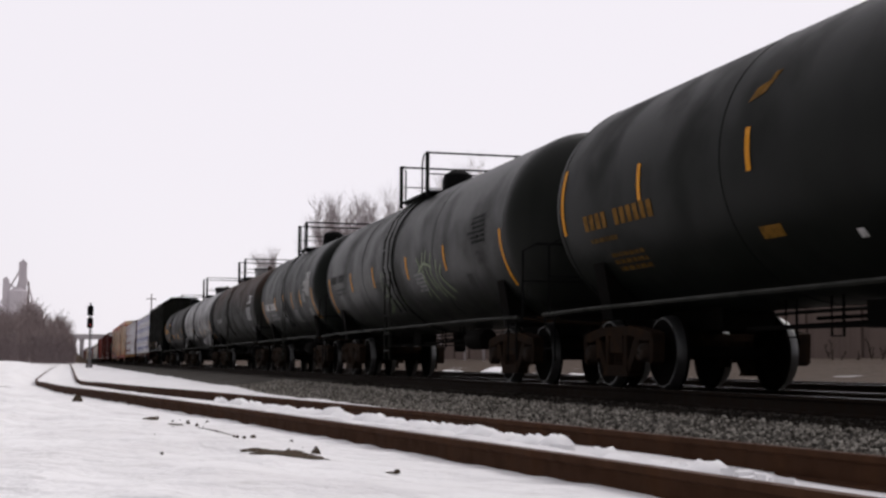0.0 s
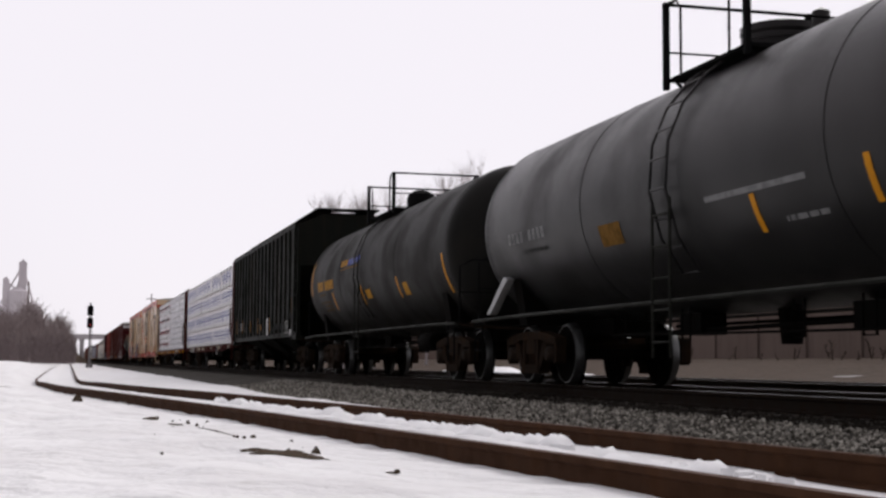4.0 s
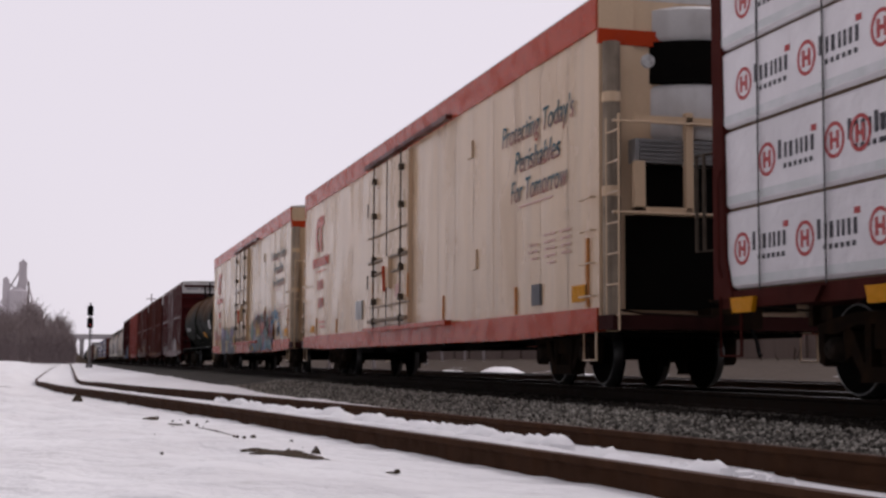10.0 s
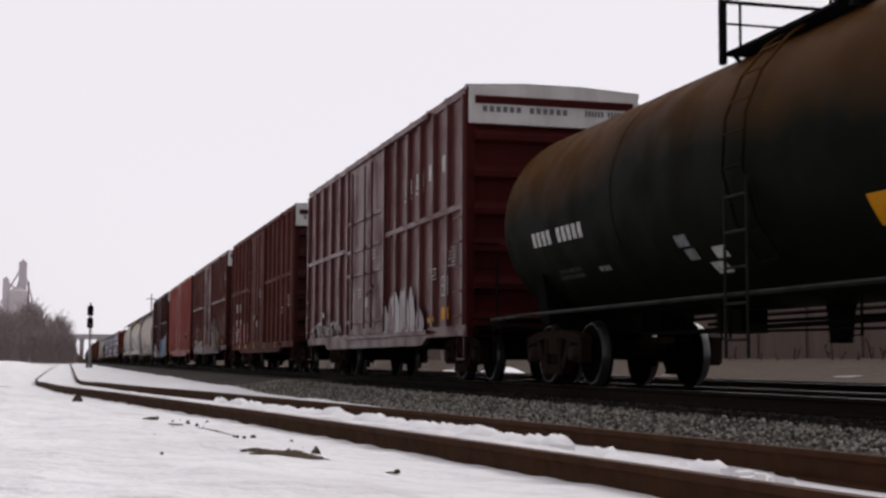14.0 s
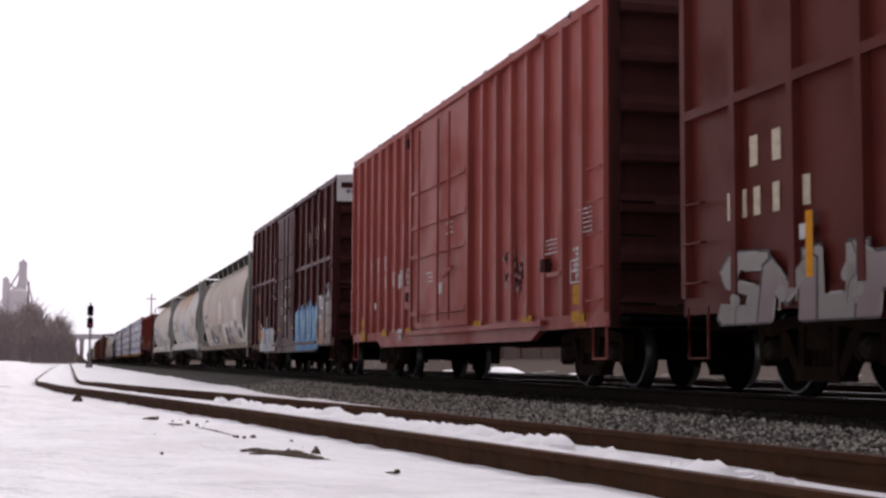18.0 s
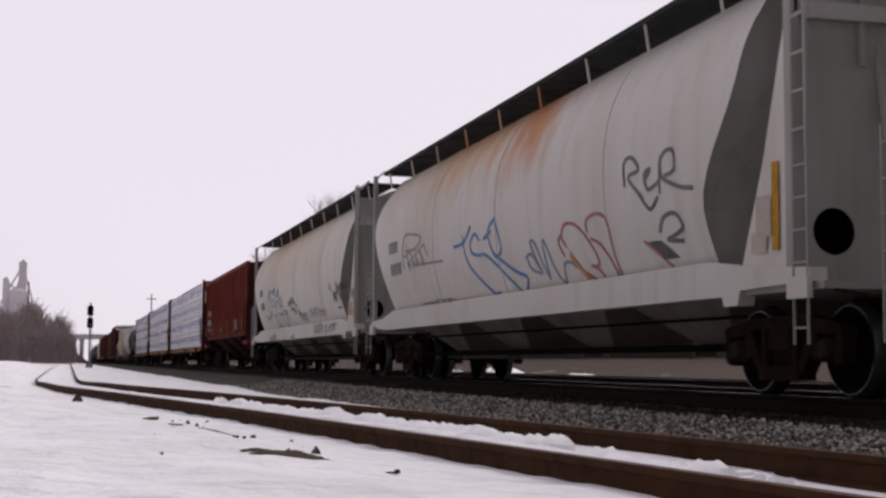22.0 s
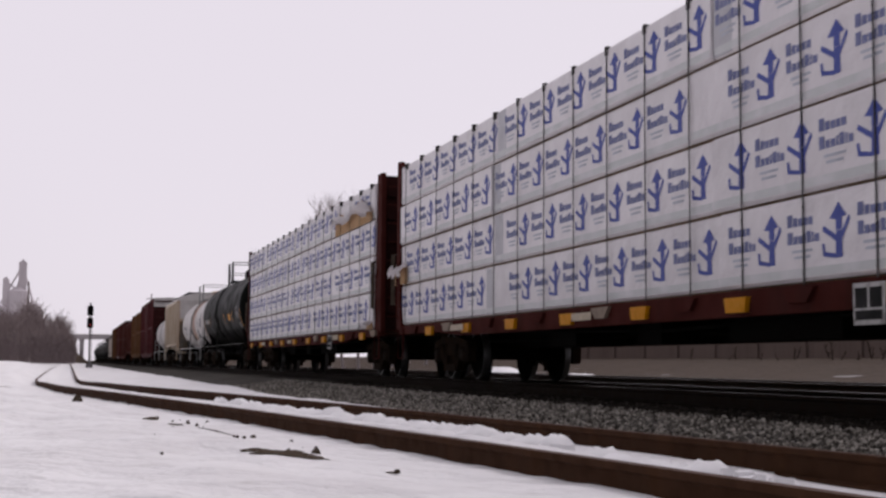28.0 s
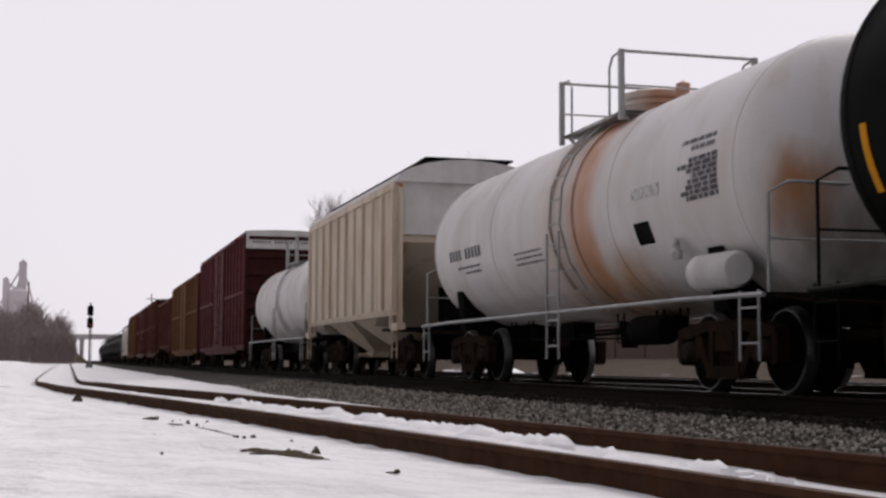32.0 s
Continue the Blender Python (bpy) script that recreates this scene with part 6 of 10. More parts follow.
M["post_grime"] = mat("soot_streaked_cream_post", (0.36, 0.29, 0.22), 0.75, spot=(0.16, 0.125, 0.095), spot_scale=2.5, spot_amount=0.8, streak=(0.07, 0.055, 0.045), streak_amount=0.8, spec=0.1)
M["grimy_cream"] = mat("soot_stained_cream_paint", (0.30, 0.24, 0.19), 0.8, spot=(0.10, 0.08, 0.065), spot_scale=5, spec=0.1)
M["faded_pink"] = mat("faded_pink_print", (0.58, 0.36, 0.32), 0.7, spot=(0.68, 0.5, 0.44), spot_scale=9)


# ---- covered hoppers ----
def bays(car, half, n, material, z_top, z_bot, inset, W):
    """Sloping outlet bays under a hopper."""
    span = 2 * (half - inset)
    for i in range(n):
        c = -half + inset + span * (i + 0.5) / n
        w = span / n / 2
        bm = bmesh.new()
        pts_t = [(-W, c - w), (W, c - w), (W, c + w), (-W, c + w)]
        pts_b = [(-0.5, c - 0.35), (0.5, c - 0.35), (0.5, c + 0.35), (-0.5, c + 0.35)]
        a = [bm.verts.new((x, y, z_top)) for x, y in pts_t]
        b = [bm.verts.new((x, y, z_bot)) for x, y in pts_b]
        bm.faces.new(a)
        bm.faces.new(b[::-1])
        for k in range(4):
            bm.faces.new((a[k], b[k], b[(k + 1) % 4], a[(k + 1) % 4]))
        box(bm, -0.62, 0.62, c - 0.42, c + 0.42, z_bot - 0.1, z_bot + 0.02)
        tube(bm, [(-0.9, c - 0.1, z_bot - 0.05), (0.9, c - 0.1, z_bot - 0.05)], 0.05)
        part("outlet_bay", bm, material, car)


def roof_walk(car, half, top, material, rail_mat, W=1.0, high=0.28):
    bm = bmesh.new()
    for sx in (-1, 1):
        a, b = sorted((sx * (W - 0.55), sx * W))
        box(bm, a, b, -half - 0.1, half + 0.1, top + high - 0.04, top + high)
        for k in range(9):
            y = -half + 0.3 + (2 * half - 0.6) * k / 8
            tube(bm, [(sx * (W - 0.1), y, top - 0.1), (sx * (W - 0.1), y, top + high)], 0.025)
    for q in (-1, 1):
        a, b = sorted((q * (half - 0.5), q * (half + 0.1)))
        box(bm, -W, W, a, b, top + high - 0.035, top + high + 0.005)
    part("roof_walkway", bm, material, car)
    bm = bmesh.new()
    for k in range(4):
        y = -half * 0.7 + half * 1.4 * k / 3
        box(bm, -0.4, 0.4, y - 1.2, y + 1.2, top + 0.04, top + 0.16)
    part("hatch_covers", bm, rail_mat, car)


def ribbed_hopper(s0, s1, paintwork, label, eave=4.4, floor=1.35, ribs=17, n_bays=3, peak=0.35, mark=None, roof=None, slope=True, rib_mat=None, arch=False, end_mat=None):
    half, W = (s1 - s0) / 2, 1.56
    L = 2 * half
    body = M[paintwork]
    car = ride(thing("covered_hopper_car", label, "hopper car", "cars of the freight train"), (s0 + s1) / 2)
    cut = 1.9 if slope else 0.15
    for sx in (-1, 1):
        bm = bmesh.new()
        a, b = sorted((sx * (W - 0.07), sx * (W - 0.01)))
        # the side sheet is cut away low down at both ends
        prism(bm, [(-half, eave - 0.85), (-half, eave), (half, eave), (half, eave - 0.85), (half - cut * 0.45, eave - 1.78), (half - cut * 0.45, floor), (-half + cut * 0.45, floor), (-half + cut * 0.45, eave - 1.78)][::-1], a, b)
        part("side_sheet", bm, body, car)
        for i in range(ribs + 1):
            y = -half + 0.1 + (L - 0.2) * i / ribs
            lo = floor + 0.02
            if abs(y) > half - cut * 0.45:
                lo = eave - 1.78 + 0.93 * (abs(y) - (half - cut * 0.45)) / (cut * 0.45)
            bm = bmesh.new()
            prism(bm, [(sx * (W - 0.03), y - 0.06), (sx * (W + 0.055), y - 0.045), (sx * (W + 0.055), y + 0.045), (sx * (W - 0.03), y + 0.06)][::sx], lo, eave - 0.06, "z")
            part("side_rib", bm, rib_mat or body, car)
        bm = bmesh.new()
        a, b = sorted((sx * (W - 0.12), sx * (W + 0.04)))
        box(bm, a, b, -half, half, eave - 0.1, eave + 0.06)
        part("top_chord", bm, body, car)
        bm = bmesh.new()
        a, b = sorted((sx * (W - 0.15), sx * (W + 0.03)))
        c, d = sorted((sx * (W - 0.2), sx * (W - 0.05)))
        box(bm, c, d, -half + cut * 0.5, half - cut * 0.5, floor - 0.09, floor + 0.03)
        box(bm, a, b, -half + cut * 0.5, half - cut * 0.5, floor - 0.115, floor - 0.09)
        box(bm, a, b, -half - 0.35, -half + cut * 0.6, 0.98, 1.12)
        box(bm, a, b, half - cut * 0.6, half + 0.35, 0.98, 1.12)
        part("side_sill", bm, body, car)
        for q in (-1, 1):
            bm = bmesh.new()
            y = q * (half + 0.22)
            for z0, z1, yy in ((1.0, eave - 0.1, y), (1.0, eave - 1.0, y - q * 0.75)):
                a, b = sorted((sx * (W - 0.1), sx * (W - 0.02)))
                box(bm, a, b, yy - 0.05, yy + 0.05, z0, z1)
            part("corner_post", bm, end_mat or body, car)
            bm = bmesh.new()
            ladder(bm, sx * W, min(y, y - q * 0.45), max(y, y - q * 0.45), 0.4, eave - 0.2, 9)
            part("ladder", bm, end_mat or body, car)
    bm = bmesh.new()
    vault = [(W * math.cos(t), eave + 0.04 + 0.50 * math.sin(t)) for t in (math.pi * k / 10 for k in range(11))] if arch else [(W - 0.02, eave), (0.75, eave + peak), (-0.75, eave + peak), (-W + 0.02, eave)]
    prism(bm, vault[::-1], -half - (0.12 if arch else 0), half + (0.12 if arch else 0), "y")
    part("roof", bm, roof or body, car)
    roof_walk(car, half, eave + peak + (0.06 if arch else 0), M["under"], M["under"], 0.95 if peak > 0.2 else 0.5, 0.16 if peak > 0.2 else 0.05)
    for q in (-1, 1):
        # sloping end sheet
        bm = bmesh.new()
        y0, y1 = q * half, q * (half - 2.1)
        v = [bm.verts.new(p) for p in ((-W + 0.05, y0, eave), (W - 0.05, y0, eave), (W - 0.05, y0, eave - 1.2), (-W + 0.05, y0, eave - 1.2), (-W + 0.05, y1, 1.1), (W - 0.05, y1, 1.1))]
        bm.faces.new((v[0], v[1], v[2], v[3]))
        bm.faces.new((v[3], v[2], v[5], v[4]))
        part("end_slope", bm, end_mat or body, car)
        bm = bmesh.new()
        a, b = sorted((q * (half - 1.6), q * (half + 0.3)))
        box(bm, -W + 0.1, W - 0.1, a, b, 0.98, 1.04)
        box(bm, -0.3, 0.3, a, b, 0.7, 1.0)
        box(bm, -0.5, 0.5, min(q * (half - 0.5), q * (half + 0.1)), max(q * (half - 0.5), q * (half + 0.1)), 1.04, 1.9)
        part("end_platform", bm, M["under"], car)
    bays(car, half, n_bays, (end_mat or body) if paintwork != "hopper_black" else M["under"], floor, 0.55, 1.9, W - 0.05)
    bm = bmesh.new()
    box(bm, -0.25, 0.25, -half, half, 0.85, 1.1)
    part("centre_sill", bm, M["under"], car)
    for q in (-1, 1):
        add_truck(car, q * (half - 1.35))
    add_ends(car, half + 0.3, M["under"], reach=0.5)
    return car, half


def round_hopper(s0, s1, paintwork, label, seed=1, eave=4.25, end_round=True, sill_mat=None):
    """Hopper with bulging shell sides and recessed ends."""
    half, W = (s1 - s0) / 2, 1.58
    body = M[paintwork]
    car = ride(thing("covered_hopper_car", label, "hopper car", "cars of the freight train"), (s0 + s1) / 2)
    lo, z_mid = (1.0 if sill_mat else 1.32), 2.75
    near = 0.33
    sect = []
    for k in range(15):
        t = -0.5 + 1.0 * k / 14
        z = lo + (eave - lo) * k / 14
        u = (z - z_mid) / (eave - z_mid if z > z_mid else z_mid - lo)
        sect.append((W - (0.55 if z > z_mid else 0.28) * abs(u) ** 2.3, z))
    h_top, h_bot = half - 0.45, half - 1.15
    for sx in (-1, 1):
        bm = bmesh.new()
        cols = []
        n = 14
        for j in range(n + 1):
            f = -1 + 2 * j / n
            col = []
            for x, z in sect:
                u = (z - lo) / (eave - lo)
                # the shell's end edge is bowed: longest at mid height
                reach = half - 0.1 - 1.2 * smooth_step(3.5, 1.4, z) - 0.45 * smooth_step(3.55, 4.25, z)
                short = half - 1.3 - 0.85 * smooth_step(3.3, 1.9, z)
                col.append(bm.verts.new((sx * x, f * (reach if f > 0 else short), z)))
            cols.append(col)
        for c0, c1 in zip(cols, cols[1:]):
            for k in range(len(sect) - 1):
                bm.faces.new((c0[k], c1[k], c1[k + 1], c0[k + 1]))
        shell = part("side_shell", bm, body, car, smooth=True)
        # upright weld seams
        bm = bmesh.new()
        for f in (-0.55, 0.02, 0.5):
            pts = [(sx * (x + 0.002), f * (half - 1.2), z) for x, z in sect]
            tube(bm, pts, 0.012, 4)
        part("weld_seam", bm, body, shell)
        bm = bmesh.new()
        a, b = sorted((sx * (W - 0.2), sx * (W - 0.02)))
        if sill_mat:
            prism(bm, [(-half - 0.1, 0.86), (half + 0.1, 0.86), (half + 0.1, 1.02), (-half - 0.1, 1.02)], a, b)
        else:
            prism(bm, [(-half - 0.1, 1.07), (-half + 1.25, 1.05), (-half + 1.3, 0.9), (-half + 1.6, 0.9), (-half + 1.65, 1.0), (half - 1.65, 1.0), (half - 1.6, 0.98), (half - 0.1, 1.07), (half + 0.1, 1.07), (half + 0.1, 1.2), (half - 1.0, 1.24), (half - 2.0, 1.38), (-half + 2.0, 1.38), (-half + 1.0, 1.27), (-half - 0.1, 1.2)], a, b)
        part("side_sill", bm, M["grimy_cream"] if sill_mat else body, car)
        for q in (-1, 1):
            bm = bmesh.new()
            a, b = sorted((sx * (W - 0.12), sx * (W - 0.04)))
            y = q * (half + 0.05) if q > 0 else -half - 0.05 + near
            box(bm, a, b, y - 0.07, y + 0.07, 1.1, eave + 0.18)
            part("corner_post", bm, M["hopper_end"], car)
            bm = bmesh.new()
            y0, y1 = sorted((q * (half + 0.18), q * (half + 0.62)))
            if q < 0:
                y0, y1 = -half + 0.05, -half + 0.3
            ladder(bm, sx * (W - 0.02), y0 - 0.12 if q < 0 else y0, y1 - 0.12 if q < 0 else y1, 0.5, 2.3, 6)
            if q < 0:
                ladder(bm, sx * (W - 0.02), y0 - 0.12, y1 - 0.12, 2.3, eave + 0.2, 6, 0.022)
            part("ladder", bm, M["hopper_end"], car)
            bm = bmesh.new()
            a, b = sorted((q * (half - 0.25), q * (half + 0.12)))
            c, d = sorted((sx * (W - 0.04), sx * (W + 0.02)))
            box(bm, c, d, a, b, 0.92, 1.12)
            part("jacking_pad", bm, body, car)
    bm = bmesh.new()
    prism(bm, [(-1.05, eave - 0.02), (1.05, eave - 0.02), (0.6, eave + 0.16), (-0.6, eave + 0.16)], -half + 0.4, half - 0.4, "y")
    part("roof", bm, body, car)
    # walkway with brackets over the roof edge
    bm = bmesh.new()
    for sx in (-1, 1):
        a, b = sorted((sx * 0.62, sx * 1.3))
        box(bm, a, b, -half - 0.1, half + 0.1, eave + 0.22, eave + 0.255)
        tube(bm, [(sx * 1.3, -half - 0.1, eave + 0.265), (sx * 1.3, half + 0.1, eave + 0.265)], 0.02)
    for q in (-1, 1):
        a, b = sorted((q * (half - 0.55), q * (half + 0.15)))
        box(bm, -1.3, 1.3, a, b, eave + 0.215, eave + 0.25)
    part("roof_walkway", bm, M["grimy"], car)
    bm = bmesh.new()
    for sx in (-1, 1):
        for k in range(10):
            y = -half + 0.25 + (2 * half - 0.5) * k / 9
            tube(bm, [(sx * 1.26, y, eave + 0.26), (sx * 1.2, y, eave - 0.12)], 0.02)
    for q in (-1, 1):
        for sx in (-1, 1):
            tube(bm, [(sx * 1.3, q * (half + 0.1), eave + 0.3), (sx * 1.5, q * (half + 0.1), eave + 0.1)], 0.025)
    part("walkway_bracket", bm, body, car)
    bm = bmesh.new()
    box(bm, -0.3, 0.3, -half + 0.8, half - 0.8, eave + 0.14, eave + 0.26)
    part("hatch_cover", bm, M["grimy"], car)
    for q in (-1, 1):
        # hopper end sheet closing the shell
        bm = bmesh.new()
        rows = []
        for x, z in sect:
            y = q * ((half - 0.1 - 1.2 * smooth_step(3.5, 1.4, z) - 0.45 * smooth_step(3.55, 4.25, z) if q > 0 else half - 1.3 - 0.85 * smooth_step(3.3, 1.9, z)) - 0.025)
            rows.append([bm.verts.new((u * (x - 0.004), y, z)) for u in (-1, -0.5, 0, 0.5, 1)])
        for r0, r1 in zip(rows, rows[1:]):
            for k in range(4):
                bm.faces.new((r0[k], r0[k + 1], r1[k + 1], r1[k]))
        part("end_slope", bm, M["hopper_end"], car)
        bm = bmesh.new()
        a, b = sorted((q * (half - 1.9), q * (half + 0.25)))
        box(bm, -1.5, 1.5, a, b, 1.0, 1.07)
        for x in (-0.55, 0.55):
            tube(bm, [(x, q * (half + 0.1), 1.05), (x, q * (half - 0.5), eave)], 0.045)
        a, b = sorted((q * (half + 0.02), q * (half + 0.08)))
        box(bm, -1.5, 1.5, a, b, eave - 0.75, eave - 0.6)
        part("end_frame", bm, M["hopper_end"], car)
        if q > 0:
            continue
        bm = bmesh.new()
        a, b = sorted((q * (half + 0.03), q * (half - 0.02)))
        a, b = a + near, b + near
        # upright bulkhead with a round opening near each corner
        loops = [[(-1.5, 1.06), (1.5, 1.06), (1.5, eave - 0.05), (-1.5, eave - 0.05)]]
        loops += [[(sx * 1.06 + 0.225 * math.cos(k * math.pi / 12), 1.57 + 0.225 * math.sin(k * math.pi / 12)) for k in range(24)] for sx in (-1, 1)]
        rim = []
        for loop in loops:
            vs = [bm.verts.new((x, a, z)) for x, z in loop]
            rim += [bm.edges.new((vs[k], vs[(k + 1) % len(vs)])) for k in range(len(vs))]
        bmesh.ops.triangle_fill(bm, use_beauty=True, use_dissolve=False, edges=rim)
        bmesh.ops.solidify(bm, geom=bm.faces[:], thickness=0.02)
        part("end_bulkhead", bm, M["hopper_end"], car)
        bm = bmesh.new()
        box(bm, -1.5, 1.5, min(a, a - q * -0.09), max(a, a - q * -0.09), eave - 0.62, eave - 0.5)
        for x in (-0.75, 0.75):
            box(bm, x - 0.03, x + 0.03, min(a, a - q * -0.06), max(a, a - q * -0.06), eave - 1.1, eave - 0.05)
        part("stiffener", bm, M["hopper_end"], car)
        # black open cup added behind the near opening, for the shade inside it
        bm = bmesh.new()
        lathe(bm, [(a - q * 0.5, 0.0), (a - q * 0.5, 0.34), (a - q * 0.06, 0.34)], 20, "y", (-1.06, 0, 1.57), caps=False)
        part("air_reservoir", bm, M["under"], car, smooth=True)
        for sx in (-1, 1):
            # gusset plate between the corner post and the shell
            bm = bmesh.new()
            c, d = sorted((sx * (W - 0.1), sx * (W - 0.07)))
            yp = half + 0.05 - near
            prism(bm, [(q * yp, 1.15), (q * yp, eave - 0.1), (q * (yp - 0.08), eave - 0.6), (q * (yp - 0.55), 2.3), (q * (yp - 1.0), 1.3), (q * (yp - 1.05), 1.15)], c, d)
            part("gusset", bm, body, car)

    def depth(z):
        u = (z - z_mid) / (eave - z_mid if z > z_mid else z_mid - lo)
        return W - (0.55 if z > z_mid else 0.28) * min(abs(u), 1.0) ** 2.3 + 0.004
    bays(car, half, 4, M["bay_grey"] if not sill_mat else sill_mat, 1.3, 0.5, 2.0, 1.35)
    bm = bmesh.new()
    tube(bm, [(-0.95, -half + 2.2, 0.5), (-0.95, half - 2.2, 0.5)], 0.05)
    tube(bm, [(-1.1, -half + 2.0, 0.82), (-1.1, half - 2.0, 0.82)], 0.02)
    part("discharge_pipe", bm, M["under"], car)
    for q in (-1, 1):
        add_truck(car, q * (half - 1.35))
    add_ends(car, half + 0.2, M["under"], reach=0.5)
    return car, half, depth


# ---- centre-beam flatcars and their loads ----
def centre_beam(s0, s1, label, top=4.4, tabs=None):
    half, W = (s1 - s0) / 2, 1.56
    L = 2 * half
    car = ride(thing("centre_beam_flatcar", label, "flatcar", "cars of the freight train"), (s0 + s1) / 2)
    red = M["beam_red"]
    bm = bmesh.new()
    box(bm, -W + 0.12, W - 0.12, -half, half, 0.94, 1.035)
    part("deck", bm, red, car)
    for sx in (-1, 1):
        bm = bmesh.new()
        a, b = sorted((sx * (W - 0.14), sx * (W - 0.02)))
        prism(bm, [(-half, 0.88), (-half + 3, 0.88), (-half + 4.5, 0.79), (half - 4.5, 0.79), (half - 3, 0.88), (half, 0.88), (half, 1.05), (-half, 1.05)], a, b)
        part("side_sill", bm, red, car)
        first = (tabs or s0 + 1.3) - (s0 + s1) / 2
        first -= 1.22 * int((first + half - 0.5) / 1.22)
        i0 = round(((tabs or s0 + 1.3) - (s0 + s1) / 2 - first) / 1.22)
        for i in range(int((half - 0.4 - first) / 1.22) + 1):
            y = first + 1.22 * i
            bm = bmesh.new()
            a, b = sorted((sx * (W - 0.02), sx * (W + 0.03)))
            tab = tabs and (i - i0) % 2 == 0
            if tab:
                prism(bm, [(y - 0.24, 0.98), (y - 0.2, 0.83), (y + 0.2, 0.83), (y + 0.24, 0.98)], a, b)
            else:
                prism(bm, [(y - 0.3, 1.02), (y - 0.16, 0.88), (y + 0.16, 0.88), (y + 0.3, 1.02)], a, b)
            part("winch" if not tab else "reflector", bm, M["yellow"] if tab else (M["grimy_cream"] if i % 3 == 0 else red), car)
    # centre truss
    bm = bmesh.new()
    box(bm, -0.14, 0.14, -half, half, top - 0.2, top)
    n = 14
    for i in range(n + 1):
        y = -half + 0.3 + (L - 0.6) * i / n
        box(bm, -0.1, 0.1, y - 0.06, y + 0.06, 1.1, top - 0.1)
    part("centre_beam", bm, red, car)
    for q in (-1, 1):
        bm = bmesh.new()
        y0, y1 = q * half, q * (half - 0.1)
        a, b = sorted((y0, y1))
        box(bm, -W + 0.1, W - 0.1, a, b, 1.0, top - 0.05)
        for k in range(6):
            z = 1.4 + k * 0.5
            a, b = sorted((q * half, q * (half + 0.08)))
            box(bm, -W + 0.15, W - 0.15, a, b, z, z + 0.12)
        bh = part("bulkhead", bm, M["beam_dark"], car)
        for sx in (-1, 1):
            bm = bmesh.new()
            a, b = sorted((sx * (W - 0.1), sx * (W + 0.0)))
            prism(bm, [(q * (half + 0.1), 0.98), (q * (half + 0.1), top), (q * (half - (0.1 if q > 0 else 0.3)), top), (q * (half - (0.16 if q > 0 else 0.45)), 1.4), (q * (half - (0.3 if q > 0 else 0.5)), 0.98)], a, b)
            part("bulkhead_post", bm, red, bh)
            bm = bmesh.new()
            for k in range(8):
                z = 1.3 + k * 0.4
                tube(bm, [(sx * (W - 0.15), q * (half + 0.1), z), (sx * (W - 0.15), q * (half + 0.17), z), (sx * (W - 0.6), q * (half + 0.17), z), (sx * (W - 0.6), q * (half + 0.1), z)], 0.014, 5)
            tube(bm, [(sx * (W + 0.02), q * (half - 0.12), 1.2), (sx * (W + 0.06), q * (half - 0.14), 1.3), (sx * (W + 0.06), q * (half - 0.14), 2.2), (sx * (W + 0.02), q * (half - 0.12), 2.3)], 0.016, 5)
            tube(bm, [(sx * W, q * (half - 0.05), 1.0), (sx * W, q * (half - 0.05), 0.4), (sx * W, q * (half - 0.5), 0.4), (sx * W, q * (half - 0.5), 1.0)], 0.018, 5)
            part("grab_iron", bm, red, bh)
            for out in (0.24, 0.42) if q > 0 else (-0.52, -0.7):
                bm = bmesh.new()
                y = q * (half + out)
                tube(bm, [(sx * (W - 0.06), q * (half + (0.08 if q > 0 else out + 0.02)), 1.5), (sx * (W + 0.03), y, 1.5), (sx * (W + 0.03), y, 2.52), (sx * (W - 0.06), q * (half + (0.08 if q > 0 else out + 0.02)), 2.52)], 0.022, 6)
                part("handrail", bm, M["rod_grime"], bh, "worn upright handrail")
        bm = bmesh.new()
        a, b = sorted((q * half, q * (half + 0.3)))
        box(bm, -1.0, 1.0, a, b, top - 0.04, top)
        part("bulkhead_cap", bm, M["steel"], car)
        bm = bmesh.new()
        a, b = sorted((q * (half + 0.1), q * (half + 0.13)))
        box(bm, -0.2, 0.25, a, b, 1.35, 1.6)
        part("reflector", bm, M["yellow"], car)
    bm = bmesh.new()
    prism(bm, [(-half, 0.72), (-half + 3, 0.72), (-half + 4.5, 0.58), (half - 4.5, 0.58), (half - 3, 0.72), (half, 0.72), (half, 1.03), (-half, 1.03)], -0.25, 0.25)
    for y, w in ((-3.6, 1.1), (2.6, 0.5), (-0.4, 0.35)):
        box(bm, -1.25, -0.5, y - w, y + w, 0.56, 0.95)
    tube(bm, [(-1.3, -half * 0.7, 0.82), (-1.3, -1.0, 0.7), (-1.3, half * 0.7, 0.86)], 0.02)
    tube(bm, [(-0.7, -half * 0.7, 0.66), (-0.7, half * 0.7, 0.7)], 0.03)
    part("underframe", bm, M["under"], car)
    bm = bmesh.new()
    x = -W - 0.055
    box(bm, x - 0.01, x, -5.97, -5.5, 0.65, 1.0)
    part("data_panel", bm, M["white_mark"], car, "white data panel")
    bm = bmesh.new()
    for y, z, w, h in ((-5.93, 0.79, 0.18, 0.17), (-5.71, 0.79, 0.18, 0.17), (-5.93, 0.69, 0.4, 0.08)):
        box(bm, x - 0.014, x - 0.01, y, y + w, z, z + h)
    part("stencil", bm, M["dark"], car)
    marks(car, [(-half + 5.4, 0.87, 0.5, 0.12), (-half + 4.5, 0.87, 0.7, 0.12), (half - 5, 0.87, 0.8, 0.1), (0.6, 0.87, 0.7, 0.1)], M["cream_mark"], -W - 0.052)
    for q in (-1, 1):
        add_truck(car, q * (half - 2.3))
